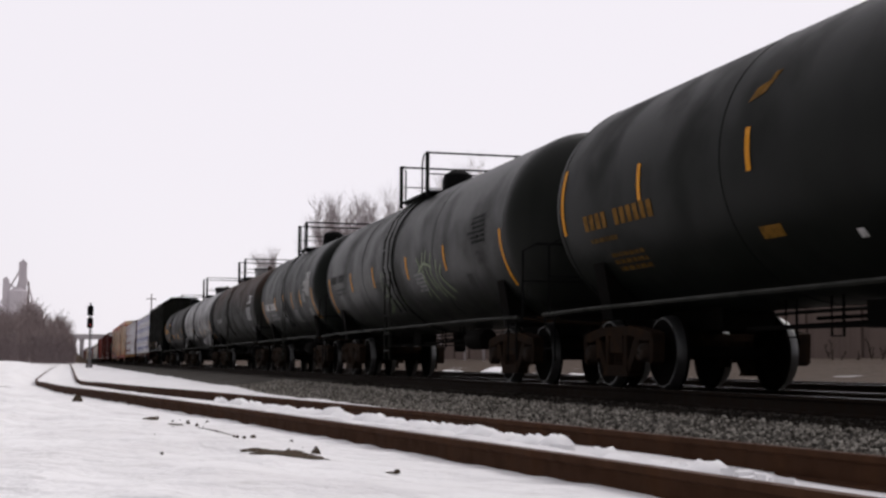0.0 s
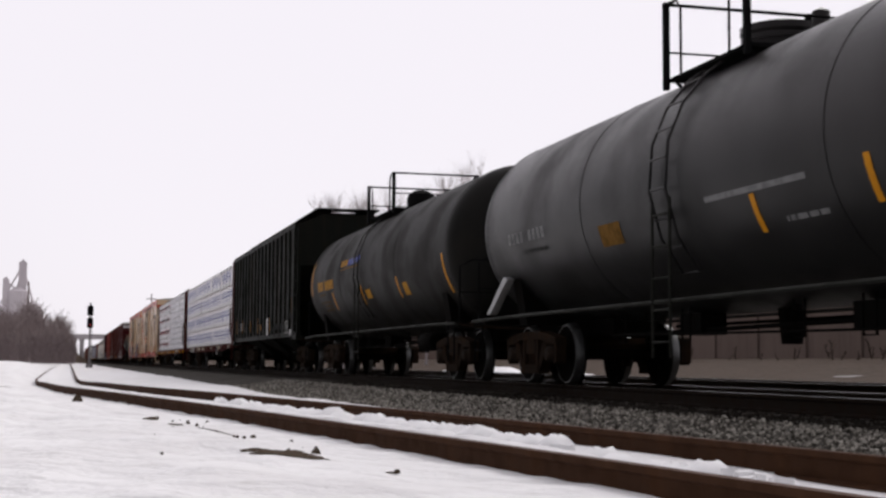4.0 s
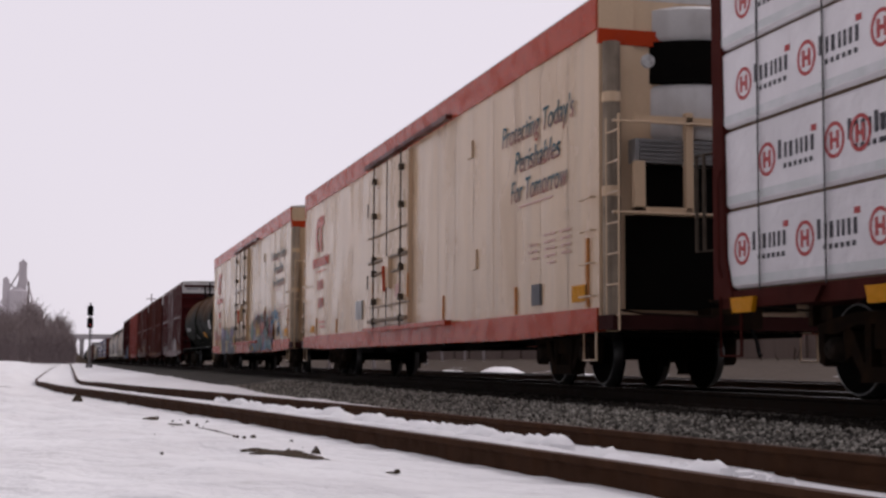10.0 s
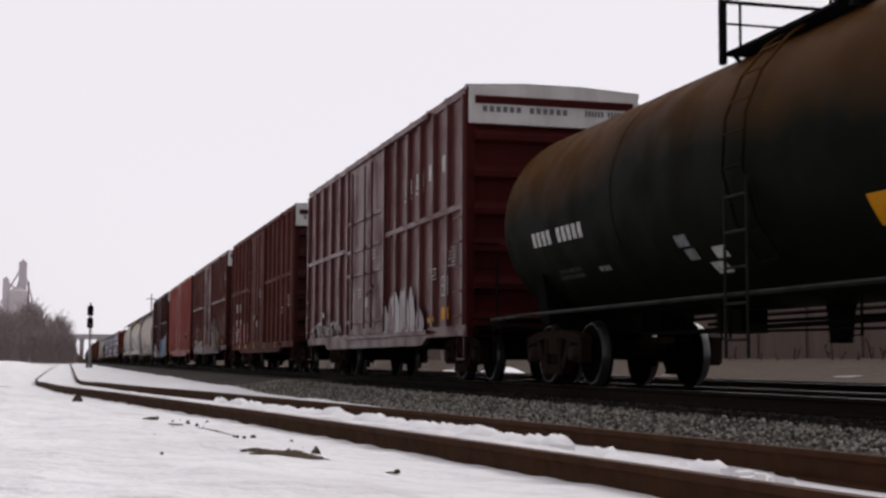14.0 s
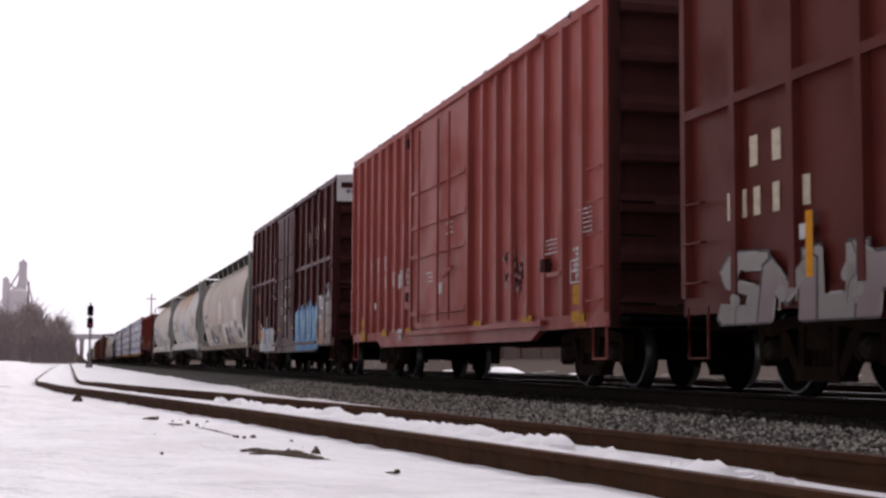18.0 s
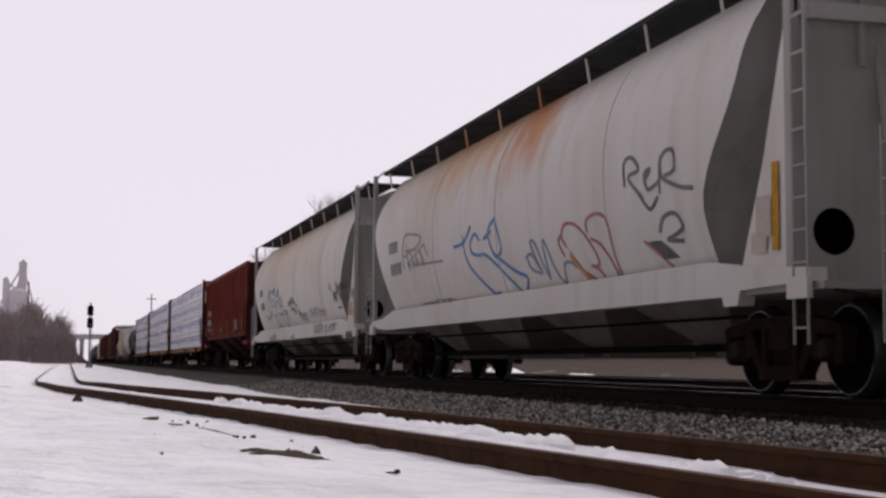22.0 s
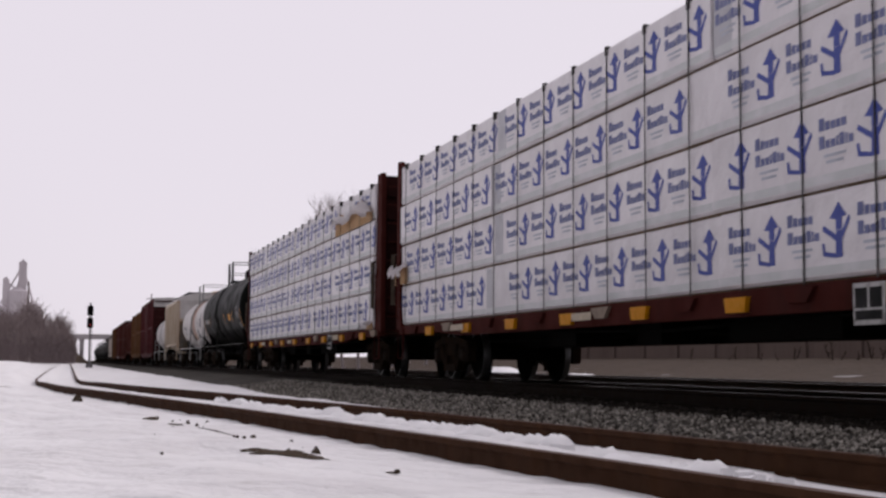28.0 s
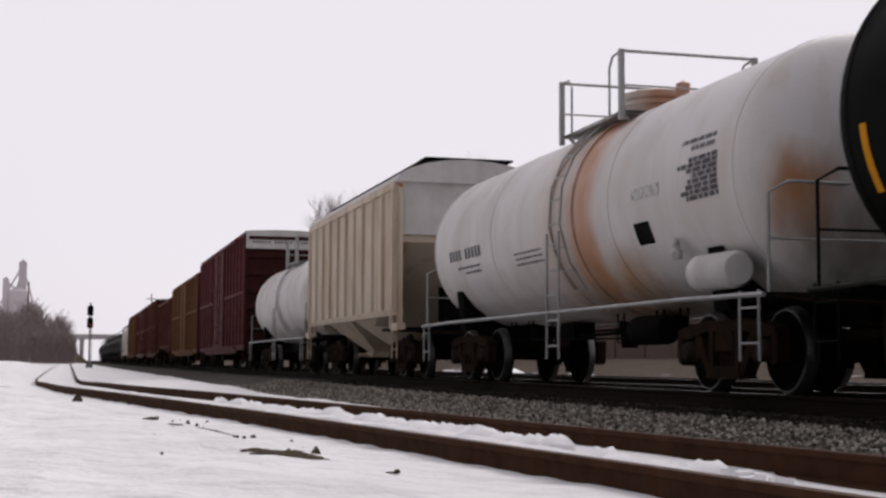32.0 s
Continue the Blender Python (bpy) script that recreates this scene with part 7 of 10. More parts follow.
    add_ends(car, half + 0.1, M["under"], reach=0.65)
    return car, half


def tree_mark(bm, x, y, z, h):
    """The blue printed figure: an upright trunk under an arrow head, two arms and a bent foot. Drawn towards the viewer's right, -y."""
    def fl(pts):
        return [(y - a * h * 0.95, z + b * h) for a, b in pts]
    prism(bm, fl([(0.28, 0.72), (0.60, 1.0), (0.88, 0.74), (0.71, 0.72), (0.71, 0.5), (0.50, 0.5), (0.50, 0.69)]), x - 0.004, x)
    prism(bm, fl([(0.48, 0.0), (0.73, 0.0), (0.705, 0.49), (0.505, 0.49)]), x - 0.0038, x)
    prism(bm, fl([(0.70, 0.30), (1.0, 0.66), (0.95, 0.74), (0.69, 0.43)]), x - 0.0044, x)
    prism(bm, fl([(0.02, 0.52), (0.06, 0.61), (0.51, 0.41), (0.51, 0.29)]), x - 0.0044, x)
    prism(bm, fl([(0.0, 0.28), (0.08, 0.28), (0.12, 0.13), (0.50, 0.07), (0.50, -0.01), (0.04, 0.05)]), x - 0.0042, x)


M["wrap_fold"] = mat("grey_wrap_fold", (0.52, 0.52, 0.55), 0.5, spot=(0.42, 0.42, 0.45), spot_scale=4, bump=0.5, bump_scale=8)
M["wrap_tape"] = mat("crinkled_clear_tape", (0.80, 0.79, 0.80), 0.25, spec=0.5, spot=(0.62, 0.60, 0.60), spot_scale=9, bump=1.0, bump_scale=22)
M["band_grey"] = mat("pale_grey_printed_band", (0.60, 0.62, 0.62), 0.5, spot=(0.74, 0.73, 0.75), spot_scale=3, spot_amount=0.9)
STRAPS, MARKS = {}, {}


def mark_mesh(kind, tier_h):
    """One print of a lumber wrapper, about the middle of its figure or ring, seen from the side."""
    key = (kind, round(tier_h, 3))
    if key in MARKS:
        return MARKS[key]
    bm = bmesh.new()
    material = {"figure": "print_blue", "words": "print_mid", "lines": "print_pale", "ring": "print_red", "black": "print_black", "small": "print_black", "flag": "print_red"}[kind]
    if kind == "figure":
        tree_mark(bm, -0.001, 0.25, tier_h * 0.26, tier_h * 0.6)
    elif kind == "words":
        for zf, signs in ((0.67, (1.35, 0.95, 0.85, 0.85, 0.85)), (0.47, (1.35, 0.85, 0.85, 1.05, 1.25, 1.05, 0.85))):
            y = 0.86
            for k, tall in enumerate(signs):
                w = 0.088 if k == 0 else (0.035 if tall == 1.05 else 0.07)
                box(bm, -0.005, -0.001, y - w, y, tier_h * zf, tier_h * (zf + 0.105 * tall))
                y -= w + 0.02
    elif kind == "lines":
        for zf, y0, y1 in ((0.37, 0.42, 0.78), (0.30, 0.46, 0.74)):
            box(bm, -0.005, -0.001, y0, y1, tier_h * zf, tier_h * (zf + 0.03))
    elif kind == "ring":
        # an open ring round an upright pair of bars
        lathe(bm, [(-0.001, 0.165), (-0.005, 0.165), (-0.005, 0.13), (-0.001, 0.13)], 20, "x", (0, 0, tier_h * 0.52), caps=False)
        for y0, y1, z0, z1 in ((-0.075, -0.03, -0.08, 0.08), (0.03, 0.075, -0.08, 0.08), (-0.03, 0.03, -0.02, 0.02)):
            box(bm, -0.005, -0.001, y0, y1, tier_h * 0.52 + z0, tier_h * 0.52 + z1)
    elif kind == "black":
        y = -0.22
        for k, w in enumerate((0.11, 0.085, 0.11, 0.075, 0.08, 0.09, 0.1)):
            box(bm, -0.005, -0.001, y - w * 0.5, y, tier_h * 0.48, tier_h * (0.70 if k == 0 else 0.655))
            y -= w + 0.008
    elif kind == "small":
        for c in range(6):
            box(bm, -0.005, -0.001, -0.37 - 0.095 * c, -0.32 - 0.095 * c, tier_h * 0.36, tier_h * 0.415)
    else:
        box(bm, -0.005, -0.001, -0.92, -0.83, tier_h * 0.69, tier_h * 0.76)
    MARKS[key] = finish(bm, "printed_mark", M[material])
    return MARKS[key]


def runs(tiers, pitch):
    """(first mark, count) of every bundle in a tier, and a third entry for a grey fold at its far end."""
    return [[(r[0], [r[0] + pitch * i for i in range(r[1])], len(r) > 2) for r in tier] for tier in tiers]


def lumber_load(s0, s1, sections, label, strap_at, pitch=1.19, x_face=1.53, base=1.04, seed=1):
    """Wrapped lumber on both sides of the centre beam. sections: near end, far end, height of a tier, style, tiers of bundles."""
    rng = random.Random(seed)
    mid = (s0 + s1) / 2
    load = ride(thing("lumber_load", label, "lumber", "lumber on the flatcars"), mid)
    for near, far, tier_h, style, tiers in sections:
        height = tier_h * len(tiers)
        for side in (-1, 1):
            bm = bmesh.new()
            p, q = sorted((side * 0.2, side * (x_face - 0.05)))
            box(bm, p, q, near - mid + 0.04, far - mid - 0.04, base, base + height - 0.05)
            part("lumber_core", bm, M["dunnage"], load, "dark sawn timber showing between the wraps")
            for k, tier in enumerate(tiers):
                z0 = base + k * tier_h
                gap = 0.035 if style != "plain" else 0.028
                bundles = runs([tier], pitch)[0] if side < 0 else [(near, [], False)]
                starts = [near] + [(b[0] - (0.3 if style == "blue" else 1.05 if style == "red" else 0.0)) for b in bundles[1:]] + [far]
                for (first, figures, fold), a, b in zip(bundles, starts, starts[1:]):
                    a, b = a - mid, b - mid
                    xo, xi, r = x_face + rng.uniform(-0.022, 0.018), 0.22, 0.03
                    x0b, x1b = sorted((side * xi, side * xo))
                    bm = bmesh.new()
                    prism(bm, [(x0b, z0 + gap + r), (x0b + r, z0 + gap), (x1b - r, z0 + gap), (x1b, z0 + gap + r), (x1b, z0 + tier_h - r), (x1b - r, z0 + tier_h), (x0b + r, z0 + tier_h), (x0b, z0 + tier_h - r)], a + 0.012, b - 0.012, "y")
                    ob = part("lumber_pack", bm, M["wrap_grey" if style == "plain" else "wrap"], load)
                    if side > 0:
                        continue
                    x = -xo
                    if fold:
                        gb = bmesh.new()
                        box(gb, x - 0.003, x + 0.01, b - 0.42, b - 0.012, z0 + 0.05, z0 + tier_h - 0.03)
                        part("wrap_fold", gb, M["wrap_fold"], ob, "grey unprinted fold of wrap")
                    if style == "plain":
                        gb = bmesh.new()
                        box(gb, x - 0.003, x + 0.01, b - 0.3, b - 0.03, z0 + 0.05, z0 + tier_h - 0.04)
                        part("wrap_tape", gb, M["wrap_tape"], ob, "crinkled clear tape over the fold")
                        for f in (0.12, 0.2, 0.27):
                            gb = bmesh.new()
                            box(gb, x - 0.003, x - 0.001, a + 0.03, b - 0.32, z0 + tier_h * f, z0 + tier_h * (f + 0.035))
                            part("printed_band", gb, M["print_pale"], ob)
                    else:
                        gb = bmesh.new()
                        box(gb, x - 0.0035, x - 0.001, a + 0.03, b - 0.03, z0 + tier_h * 0.09, z0 + tier_h * 0.19)
                        part("printed_band", gb, M["band_grey"], ob)
                    if style == "blue" and figures and figures[0] - mid - 0.9 > a:
                        part("printed_text", mark_mesh("words", tier_h), None, ob, "grey-blue printed lettering in bars", at=(x, figures[0] - mid - pitch, z0))
                    for f in figures:
                        y = f - mid
                        if style == "blue":
                            part("printed_figure", mark_mesh("figure", tier_h), None, ob, "blue printed figure", at=(x, y, z0))
                            if y + 0.9 < b:
                                part("printed_text", mark_mesh("words", tier_h), None, ob, "grey-blue printed lettering in bars", at=(x, y, z0))
                                part("printed_text", mark_mesh("lines", tier_h), None, ob, at=(x, y, z0))
                        else:
                            part("printed_ring", mark_mesh("ring", tier_h), None, ob, "red printed roundel", at=(x, y, z0))
                            if y - 1.0 > a:
                                part("printed_text", mark_mesh("black", tier_h), None, ob, "black printed lettering in bars", at=(x, y, z0))
                                part("printed_text", mark_mesh("small", tier_h), None, ob, at=(x, y, z0))
                                part("printed_flag", mark_mesh("flag", tier_h), None, ob, at=(x, y, z0))
        # straps over the stack, with dark corner pads
        s = strap_at
        while s > near + pitch:
            s -= pitch
        while s < far - 0.1:
            if s > near + 0.1:
                for side in (-1, 1):
                    key = (side, round(height, 3), x_face)
                    if key not in STRAPS:
                        bm = bmesh.new()
                        p, q = sorted((side * (x_face + 0.024), side * (x_face + 0.032)))
                        box(bm, p, q, -0.011, 0.011, base, base + height)
                        p, q = sorted((side * (x_face - 0.12), side * (x_face + 0.04)))
                        box(bm, p, q, -0.03, 0.03, base + height - 0.1, base + height + 0.012)
                        STRAPS[key] = finish(bm, "strap", M["strap"])
                    part("strap", STRAPS[key], None, load, at=(0, s - mid, 0))
            s += pitch
    return load


def torn_wrap(load, spot, seed):
    """A strip of wrap torn back: bare lumber showing and a crumpled flap hanging."""
    y0, y1, z0, z1 = spot
    rng = random.Random(seed)
    bm = bmesh.new()
    x = -1.548
    n = 8
    top = [(y0 + (y1 - y0) * k / n, z1 - (z1 - z0) * rng.uniform(0.0, 0.35) * (1 if 0 < k < n else 2)) for k in range(n + 1)]
    prism(bm, [(y0, z0), (y1, z0)] + top[::-1], x - 0.004, x)
    part("bare_lumber", bm, M["lumber"], load, "tan sawn lumber bared by the tear")
    bm = bmesh.new()
    rows = []
    for j in range(4):
        row = []
        for k in range(n + 1):
            y, z = top[k]
            f = j / 3
            row.append(bm.verts.new((x - 0.01 - 0.13 * math.sin(f * 2.2) - rng.uniform(0, 0.03), y + rng.uniform(-0.04, 0.04), z - f * (z - z0) * 0.55 + 0.05 * math.sin(k * 1.7 + j))))
        rows.append(row)
    for r0, r1 in zip(rows, rows[1:]):
        for k in range(n):
            bm.faces.new((r0[k], r0[k + 1], r1[k + 1], r1[k]))
    bmesh.ops.solidify(bm, geom=bm.faces[:], thickness=0.006)
    part("torn_flap", bm, M["wrap"], load, "crumpled flap of torn white wrap")


# ---- the train, from its leading car to its tail ----
def patch(car, y0, y1, z0, z1, material, depth=None, name="paint_patch", label="", lift=0.0):
    """A flat area of another colour on the near side, in strips that follow a curved wall."""
    bm = bmesh.new()
    n = max(1, int((z1 - z0) / 0.12)) if depth else 1
    for k in range(n):
        a, b = z0 + (z1 - z0) * k / n, z0 + (z1 - z0) * (k + 1) / n
        xa, xb = (-depth(a), -depth(b)) if depth else (-1.60, -1.60)
        v = [bm.verts.new(p) for p in ((xa - 0.002 - lift, y0, a), (xa - 0.002 - lift, y1, a), (xb - 0.002 - lift, y1, b), (xb - 0.002 - lift, y0, b))]
        bm.faces.new(v)
    return part(name, bm, material, car, label)


def frame_plate(car, y0, y1, z0, z1, x=-1.60):
    """A white-bordered data box with dark fields."""
    bm = bmesh.new()
    for p in ((y0, y1, z0, z0 + 0.022), (y0, y1, z1 - 0.022, z1), (y0, y0 + 0.022, z0, z1), (y1 - 0.022, y1, z0, z1), ((y0 + y1) / 2 - 0.012, (y0 + y1) / 2 + 0.012, z0, z1), (y0, y1, (z0 + z1) / 2, (z0 + z1) / 2 + 0.02)):
        box(bm, x - 0.006, x, *p)
    part("data_box", bm, M["white_mark"], car, "white-bordered data box")


def plates(car, rows, x=-1.60):
    for y, z, w, h, m in rows:
        bm = bmesh.new()
        box(bm, x - 0.005, x, y, y + w, z, z + h)
        part("plate", bm, M[m], car)


# tank cars
car, mid, deep, write, fine, plate = tank_car(1.7, 18.45, "tank_sooty", "black tank car with yellow stripes and stencils", stripes=((6.5, 2.24, 2.68), (9.9, 2.24, 2.68), (12.95, 2.24, 2.68), (15.69, 2.25, 2.69), (18.3, 2.05, 2.94)), radius=1.51, low=0.95, plat=(11.3, 8.7))
write(17.6, 15.35, 2.04, 0.2, 11, "gold_dim", gaps=(4,))
fine(17.5, 16.6, 1.93, 1, "gold_faint", 2)
fine(17.5, 16.0, 1.72, 3, "gold_faint", 3, 0.05, 0.085)
plate(13.12, 12.68, 1.58, 1.7, "gold_dim", "faded yellow stencilled panel", "stencil")
plate(11.5, 11.38, 1.46, 1.54, "white_mark", "small white sign", "stencil")
bm = bmesh.new()
prism(bm, [(13.05 - mid, 2.95), (12.75 - mid, 3.0), (12.55 - mid, 3.2), (12.68 - mid, 3.2), (12.72 - mid, 3.12), (12.95 - mid, 3.08)], -1.604, -1.60)
onto([part("emblem", bm, M["gold_dim"], car, "faded yellow emblem")], deep)

car, mid, deep, write, fine, plate = tank_car(20.95, 36.15, "tank_dark", "grimy black tank car with green graffiti on its flank", stripes=((35.84, 1.6, 2.43), (33.09, 2.0, 2.44), (30.64, 1.97, 2.42), (27.48, 1.98, 2.43), (24.6, 1.98, 2.43), (21.2, 1.54, 2.42)), radius=1.51, low=0.96, bands=(0.2,), plat=(30.1, 27.8))
write(35.6, 33.95, 2.28, 0.2, 9, "worn_mark", gaps=(4,))
fine(35.6, 33.9, 2.14, 2, "worn_mark", 4)
fine(30.7, 29.8, 2.06, 5, "worn_mark", 5, 0.05, 0.075)
fine(27.05, 26.3, 2.05, 5, "dim_mark", 6, 0.05, 0.075)
plate(22.6, 22.25, 1.95, 2.2, "worn_mark", "pale worn data panel")
plate(23.5, 23.15, 1.6, 1.85, "worn_mark", "pale worn data panel")
fine(23.0, 22.0, 2.75, 6, "ghost", 7, 0.05, 0.08)
leafy, moss = (0.15, 0.19, 0.10), (0.085, 0.11, 0.06)
onto([brush_stroke(car, [[(26.55 - mid, 2.32), (26.3 - mid, 1.95), (26.42 - mid, 1.6)], [(26.1 - mid, 2.4), (26.25 - mid, 2.0), (26.0 - mid, 1.5)], [(25.85 - mid, 2.42), (26.0 - mid, 2.1), (25.7 - mid, 1.7)], [(25.5 - mid, 2.35), (25.7 - mid, 2.0), (25.4 - mid, 1.55)], [(26.6 - mid, 2.05), (26.1 - mid, 2.2), (25.6 - mid, 2.1)], [(25.2 - mid, 2.2), (25.35 - mid, 1.8), (25.0 - mid, 1.5)], [(24.9 - mid, 2.1), (25.1 - mid, 1.9), (24.6 - mid, 1.6)]], leafy, x=-1.60, w=0.05)], deep)
onto([brush_stroke(car, [[(29.75 - mid, 2.25), (29.95 - mid, 1.95), (29.7 - mid, 1.6), (30.3 - mid, 1.42)], [(29.55 - mid, 2.2), (29.6 - mid, 1.85), (29.85 - mid, 1.5)], [(30.1 - mid, 1.75), (29.5 - mid, 1.7), (29.1 - mid, 1.5)], [(29.0 - mid, 2.1), (28.85 - mid, 1.8), (29.1 - mid, 1.45)], [(28.75 - mid, 2.0), (28.6 - mid, 1.55)]], moss, x=-1.60, w=0.06)], deep)

car, mid, deep, write, fine, plate = tank_car(38.45, 48.95, "tank_short", "short black tank car with white lettering", stripes=((48.63, 1.65, 2.38), (45.72, 1.97, 2.41), (44.0, 1.96, 2.41), (42.31, 1.95, 2.41), (40.75, 1.96, 2.4), (38.73, 1.55, 2.38)), radius=1.51, low=0.96, plat=(44.15, 42.7))
write(48.05, 45.78, 2.02, 0.22, 10, "white_mark", gaps=(4,))
fine(47.85, 45.9, 1.89, 1, "dim_mark", 8, 0.07)
fine(47.85, 45.45, 1.77, 1, "dim_mark", 9, 0.07)
fine(44.95, 43.95, 1.89, 4, "dim_mark", 10, 0.05, 0.075)
fine(42.6, 41.7, 1.87, 4, "dim_mark", 11, 0.05, 0.075)
fine(42.3, 41.4, 1.57, 1, "dim_mark", 12, 0.05)
fine(40.1, 39.05, 2.85, 9, "white_mark", 13, 0.045, 0.075)
plate(40.3, 39.9, 2.05, 2.3, "dim_mark", "pale worn data panel")
plate(39.7, 39.3, 1.6, 1.85, "dim_mark", "placard holder", "placard_holder")
bm = bmesh.new()
prism(bm, [(47.0 - mid, 1.72), (46.55 - mid, 1.42), (46.15 - mid, 1.36), (46.4 - mid, 1.56), (46.85 - mid, 1.78)], -1.604, -1.60)
onto([part("scuff", bm, M["worn_mark"], car, "grey scuff on the shell")], deep)

car, mid, deep, write, fine, plate = tank_car(51.3, 65.8, "tank_brown", "rust-tinged black tank car", dome="bonnet", radius=1.5, low=0.95, plat=(60.3, 58.05), rail_up=0.62)
write(64.1, 62.4, 2.02, 0.18, 8, "dim_mark", gaps=(4,))
fine(64.1, 62.2, 1.88, 1, "worn_mark", 14)
fine(64.1, 62.0, 1.76, 1, "worn_mark", 15)
plate(53.5, 52.3, 1.88, 2.36, "dim_mark", "pale worn data panel")
fine(53.15, 51.9, 2.78, 3, "white_mark", 16, 0.07, 0.11)
plate(53.35, 53.1, 1.4, 1.62, "grey_mark", "placard holder", "placard_holder")
plate(58.0, 57.3, 1.78, 1.82, "worn_mark", "", "scuff")

car, mid, deep, write, fine, plate = tank_car(67.75, 82.4, "tank_grey", "worn dark grey jacketed tank car, paler above its flank", dome="bonnet", sheen=True, stripes=((67.95, 1.44, 2.25), (71.36, 1.71, 2.13), (73.48, 1.64, 2.02)), radius=1.5, low=0.94, plat=(76.5, 74.4), rail_up=0.8)
fine(69.55, 68.3, 2.84, 1, "dim_mark", 17, 0.1)
plate(69.35, 68.25, 2.17, 2.65, "dim_mark", "pale worn data panel")
fine(69.2, 68.4, 2.55, 5, "ghost", 18, 0.05, 0.075)
plate(77.6, 76.9, 1.81, 2.08, "gold_dim", "faded yellow label plate", "label_plate")
plate(74.5, 72.4, 2.04, 2.1, "dim_mark", "", "stencil")
fine(71.0, 69.9, 1.9, 3, "worn_mark", 19, 0.05, 0.08)
fine(73.0, 72.2, 1.75, 1, "dim_mark", 20, 0.05)
write(81.3, 79.6, 2.12, 0.16, 9, "dim_mark", gaps=(4,))
fine(81.2, 79.6, 2.0, 1, "worn_mark", 21, 0.06)
for y0, y1, z0, z1 in ((69.6, 69.25, 1.55, 1.83),):
    plate(y0, y1, z0, z1, "worn_mark", "placard holder", "placard_holder")
# sloping draft-sill braces and a brake cylinder under the jacket's ends
for q in (-1, 1):
    bm = bmesh.new()
    y = q * 7.0
    prism(bm, [(y + q * 0.55, 1.1), (y + q * 0.35, 1.1), (y - q * 0.55, 1.62), (y - q * 0.35, 1.66)], -1.42, -1.3)
    part("bolster_brace", bm, M["steel"], car, "bare grey steel brace")
bm = bmesh.new()
lathe(bm, [(-6.55, 0.0), (-6.55, 0.17), (-6.5, 0.21), (-5.75, 0.21), (-5.7, 0.17), (-5.7, 0.0)], 16, "y", (-1.36, 0, 1.3))
part("brake_cylinder", bm, M["pole"], car, "grey brake cylinder", smooth=True)

car, mid, deep, write, fine, plate = tank_car(84.9, 99.25, "tank_drab", "black tank car with yellow stencils", stripes=((99.0, 2.13, 3.02), (96.08, 1.67, 2.1), (92.6, 1.67, 2.1), (89.0, 1.67, 2.1), (85.2, 1.6, 2.3)), radius=1.5, low=0.94, plat=(94.0, 91.3), rail_up=0.66)
write(98.08, 95.9, 2.2, 0.24, 11, "gold_mark", gaps=(4,))
fine(98.0, 97.0, 2.12, 1, "gold_faint", 22, 0.05)
fine(98.0, 96.6, 1.92, 3, "gold_faint", 23, 0.05, 0.1)
write(94.9, 94.05, 2.66, 0.16, 4, "gold_mark", label="yellow and blue slogan in bars")
write(94.0, 92.6, 2.66, 0.15, 7, "print_blue", label="yellow and blue slogan in bars")
plate(94.9, 92.6, 2.58, 2.61, "gold_dim", "", "underline")
plate(92.2, 91.7, 1.78, 1.98, "gold_mark", "yellow stencilled panel", "stencil")
plate(88.6, 88.2, 1.7, 1.95, "gold_mark", "yellow stencilled panel", "stencil")

car, h = ribbed_hopper(101.6, 117.0, "hopper_black", "black ribbed covered hopper car with yellow reflectors", eave=4.38, floor=1.2, slope=False)
plates(car, [(-2.38, 1.2, 0.33, 0.56, "white_mark"), (-7.33, 1.12, 0.26, 0.17, "white_mark"), (-2.84, 1.28, 0.12, 0.46, "gold_strip"), (0.06, 1.32, 0.12, 0.48, "gold_strip"), (2.1, 1.38, 0.12, 0.42, "gold_strip"), (-0.75, 1.38, 0.22, 0.2, "gold_strip"), (4.4, 1.4, 0.12, 0.45, "gold_strip"), (6.3, 1.4, 0.12, 0.5, "gold_strip"), (-7.45, 1.75, 0.06, 0.5, "gold_faint"), (-7.35, 1.62, 0.3, 0.18, "ghost"), (-4.6, 1.32, 0.7, 0.2, "ghost"), (-3.7, 1.26, 0.35, 0.16, "ghost"), (-5.6, 1.3, 0.5, 0.22, "ghost"), (1.3, 1.36, 0.5, 0.2, "ghost"), (3.2, 1.4, 0.6, 0.2, "ghost"), (5.2, 2.3, 0.4, 0.5, "ghost")], -1.62)
frame_plate(car, -6.7, -6.18, 1.18, 1.55, -1.62)
marks(car, text_block(4.6, 1.7, 1.0, 3, random.Random(3)) , M["dim_mark"], -1.62)

FIRST_LOAD = (
    ((119.4, 1), (120.65, 5), (126.55, 5), (131.85, 3), (134.7, 5)),
    ((118.98, 3), (122.04, 4), (125.8, 5), (131.05, 4), (135.73, 4)),
    ((119.26, 3), (123.35, 3), (127.33, 4), (132.22, 3), (135.89, 4)),
    ((119.24, 3), (123.28, 3), (127.7, 3), (131.65, 3), (135.2, 5)))
c1, h1 = centre_beam(117.7, 140.45, "dark red centre-beam flatcar")
plates(c1, [(5.75, 0.82, 0.75, 0.2, "white_mark"), (7.0, 0.82, 0.75, 0.2, "white_mark"), (2.2, 0.86, 0.35, 0.14, "cream_mark"), (2.75, 0.86, 0.35, 0.14, "cream_mark")], -1.62)
plates(c1, [(6.1 + 0.13 * k, 0.86, 0.08, 0.13, "dark") for k in range(2)] + [(7.1 + 0.12 * k, 0.86, 0.075, 0.13, "dark") for k in range(5)], -1.626)
lumber_load(117.7, 140.45, [(118.35, 140.5, 0.81, "blue", FIRST_LOAD)], "four tiers of white-wrapped lumber printed in blue", 120.3, seed=11)
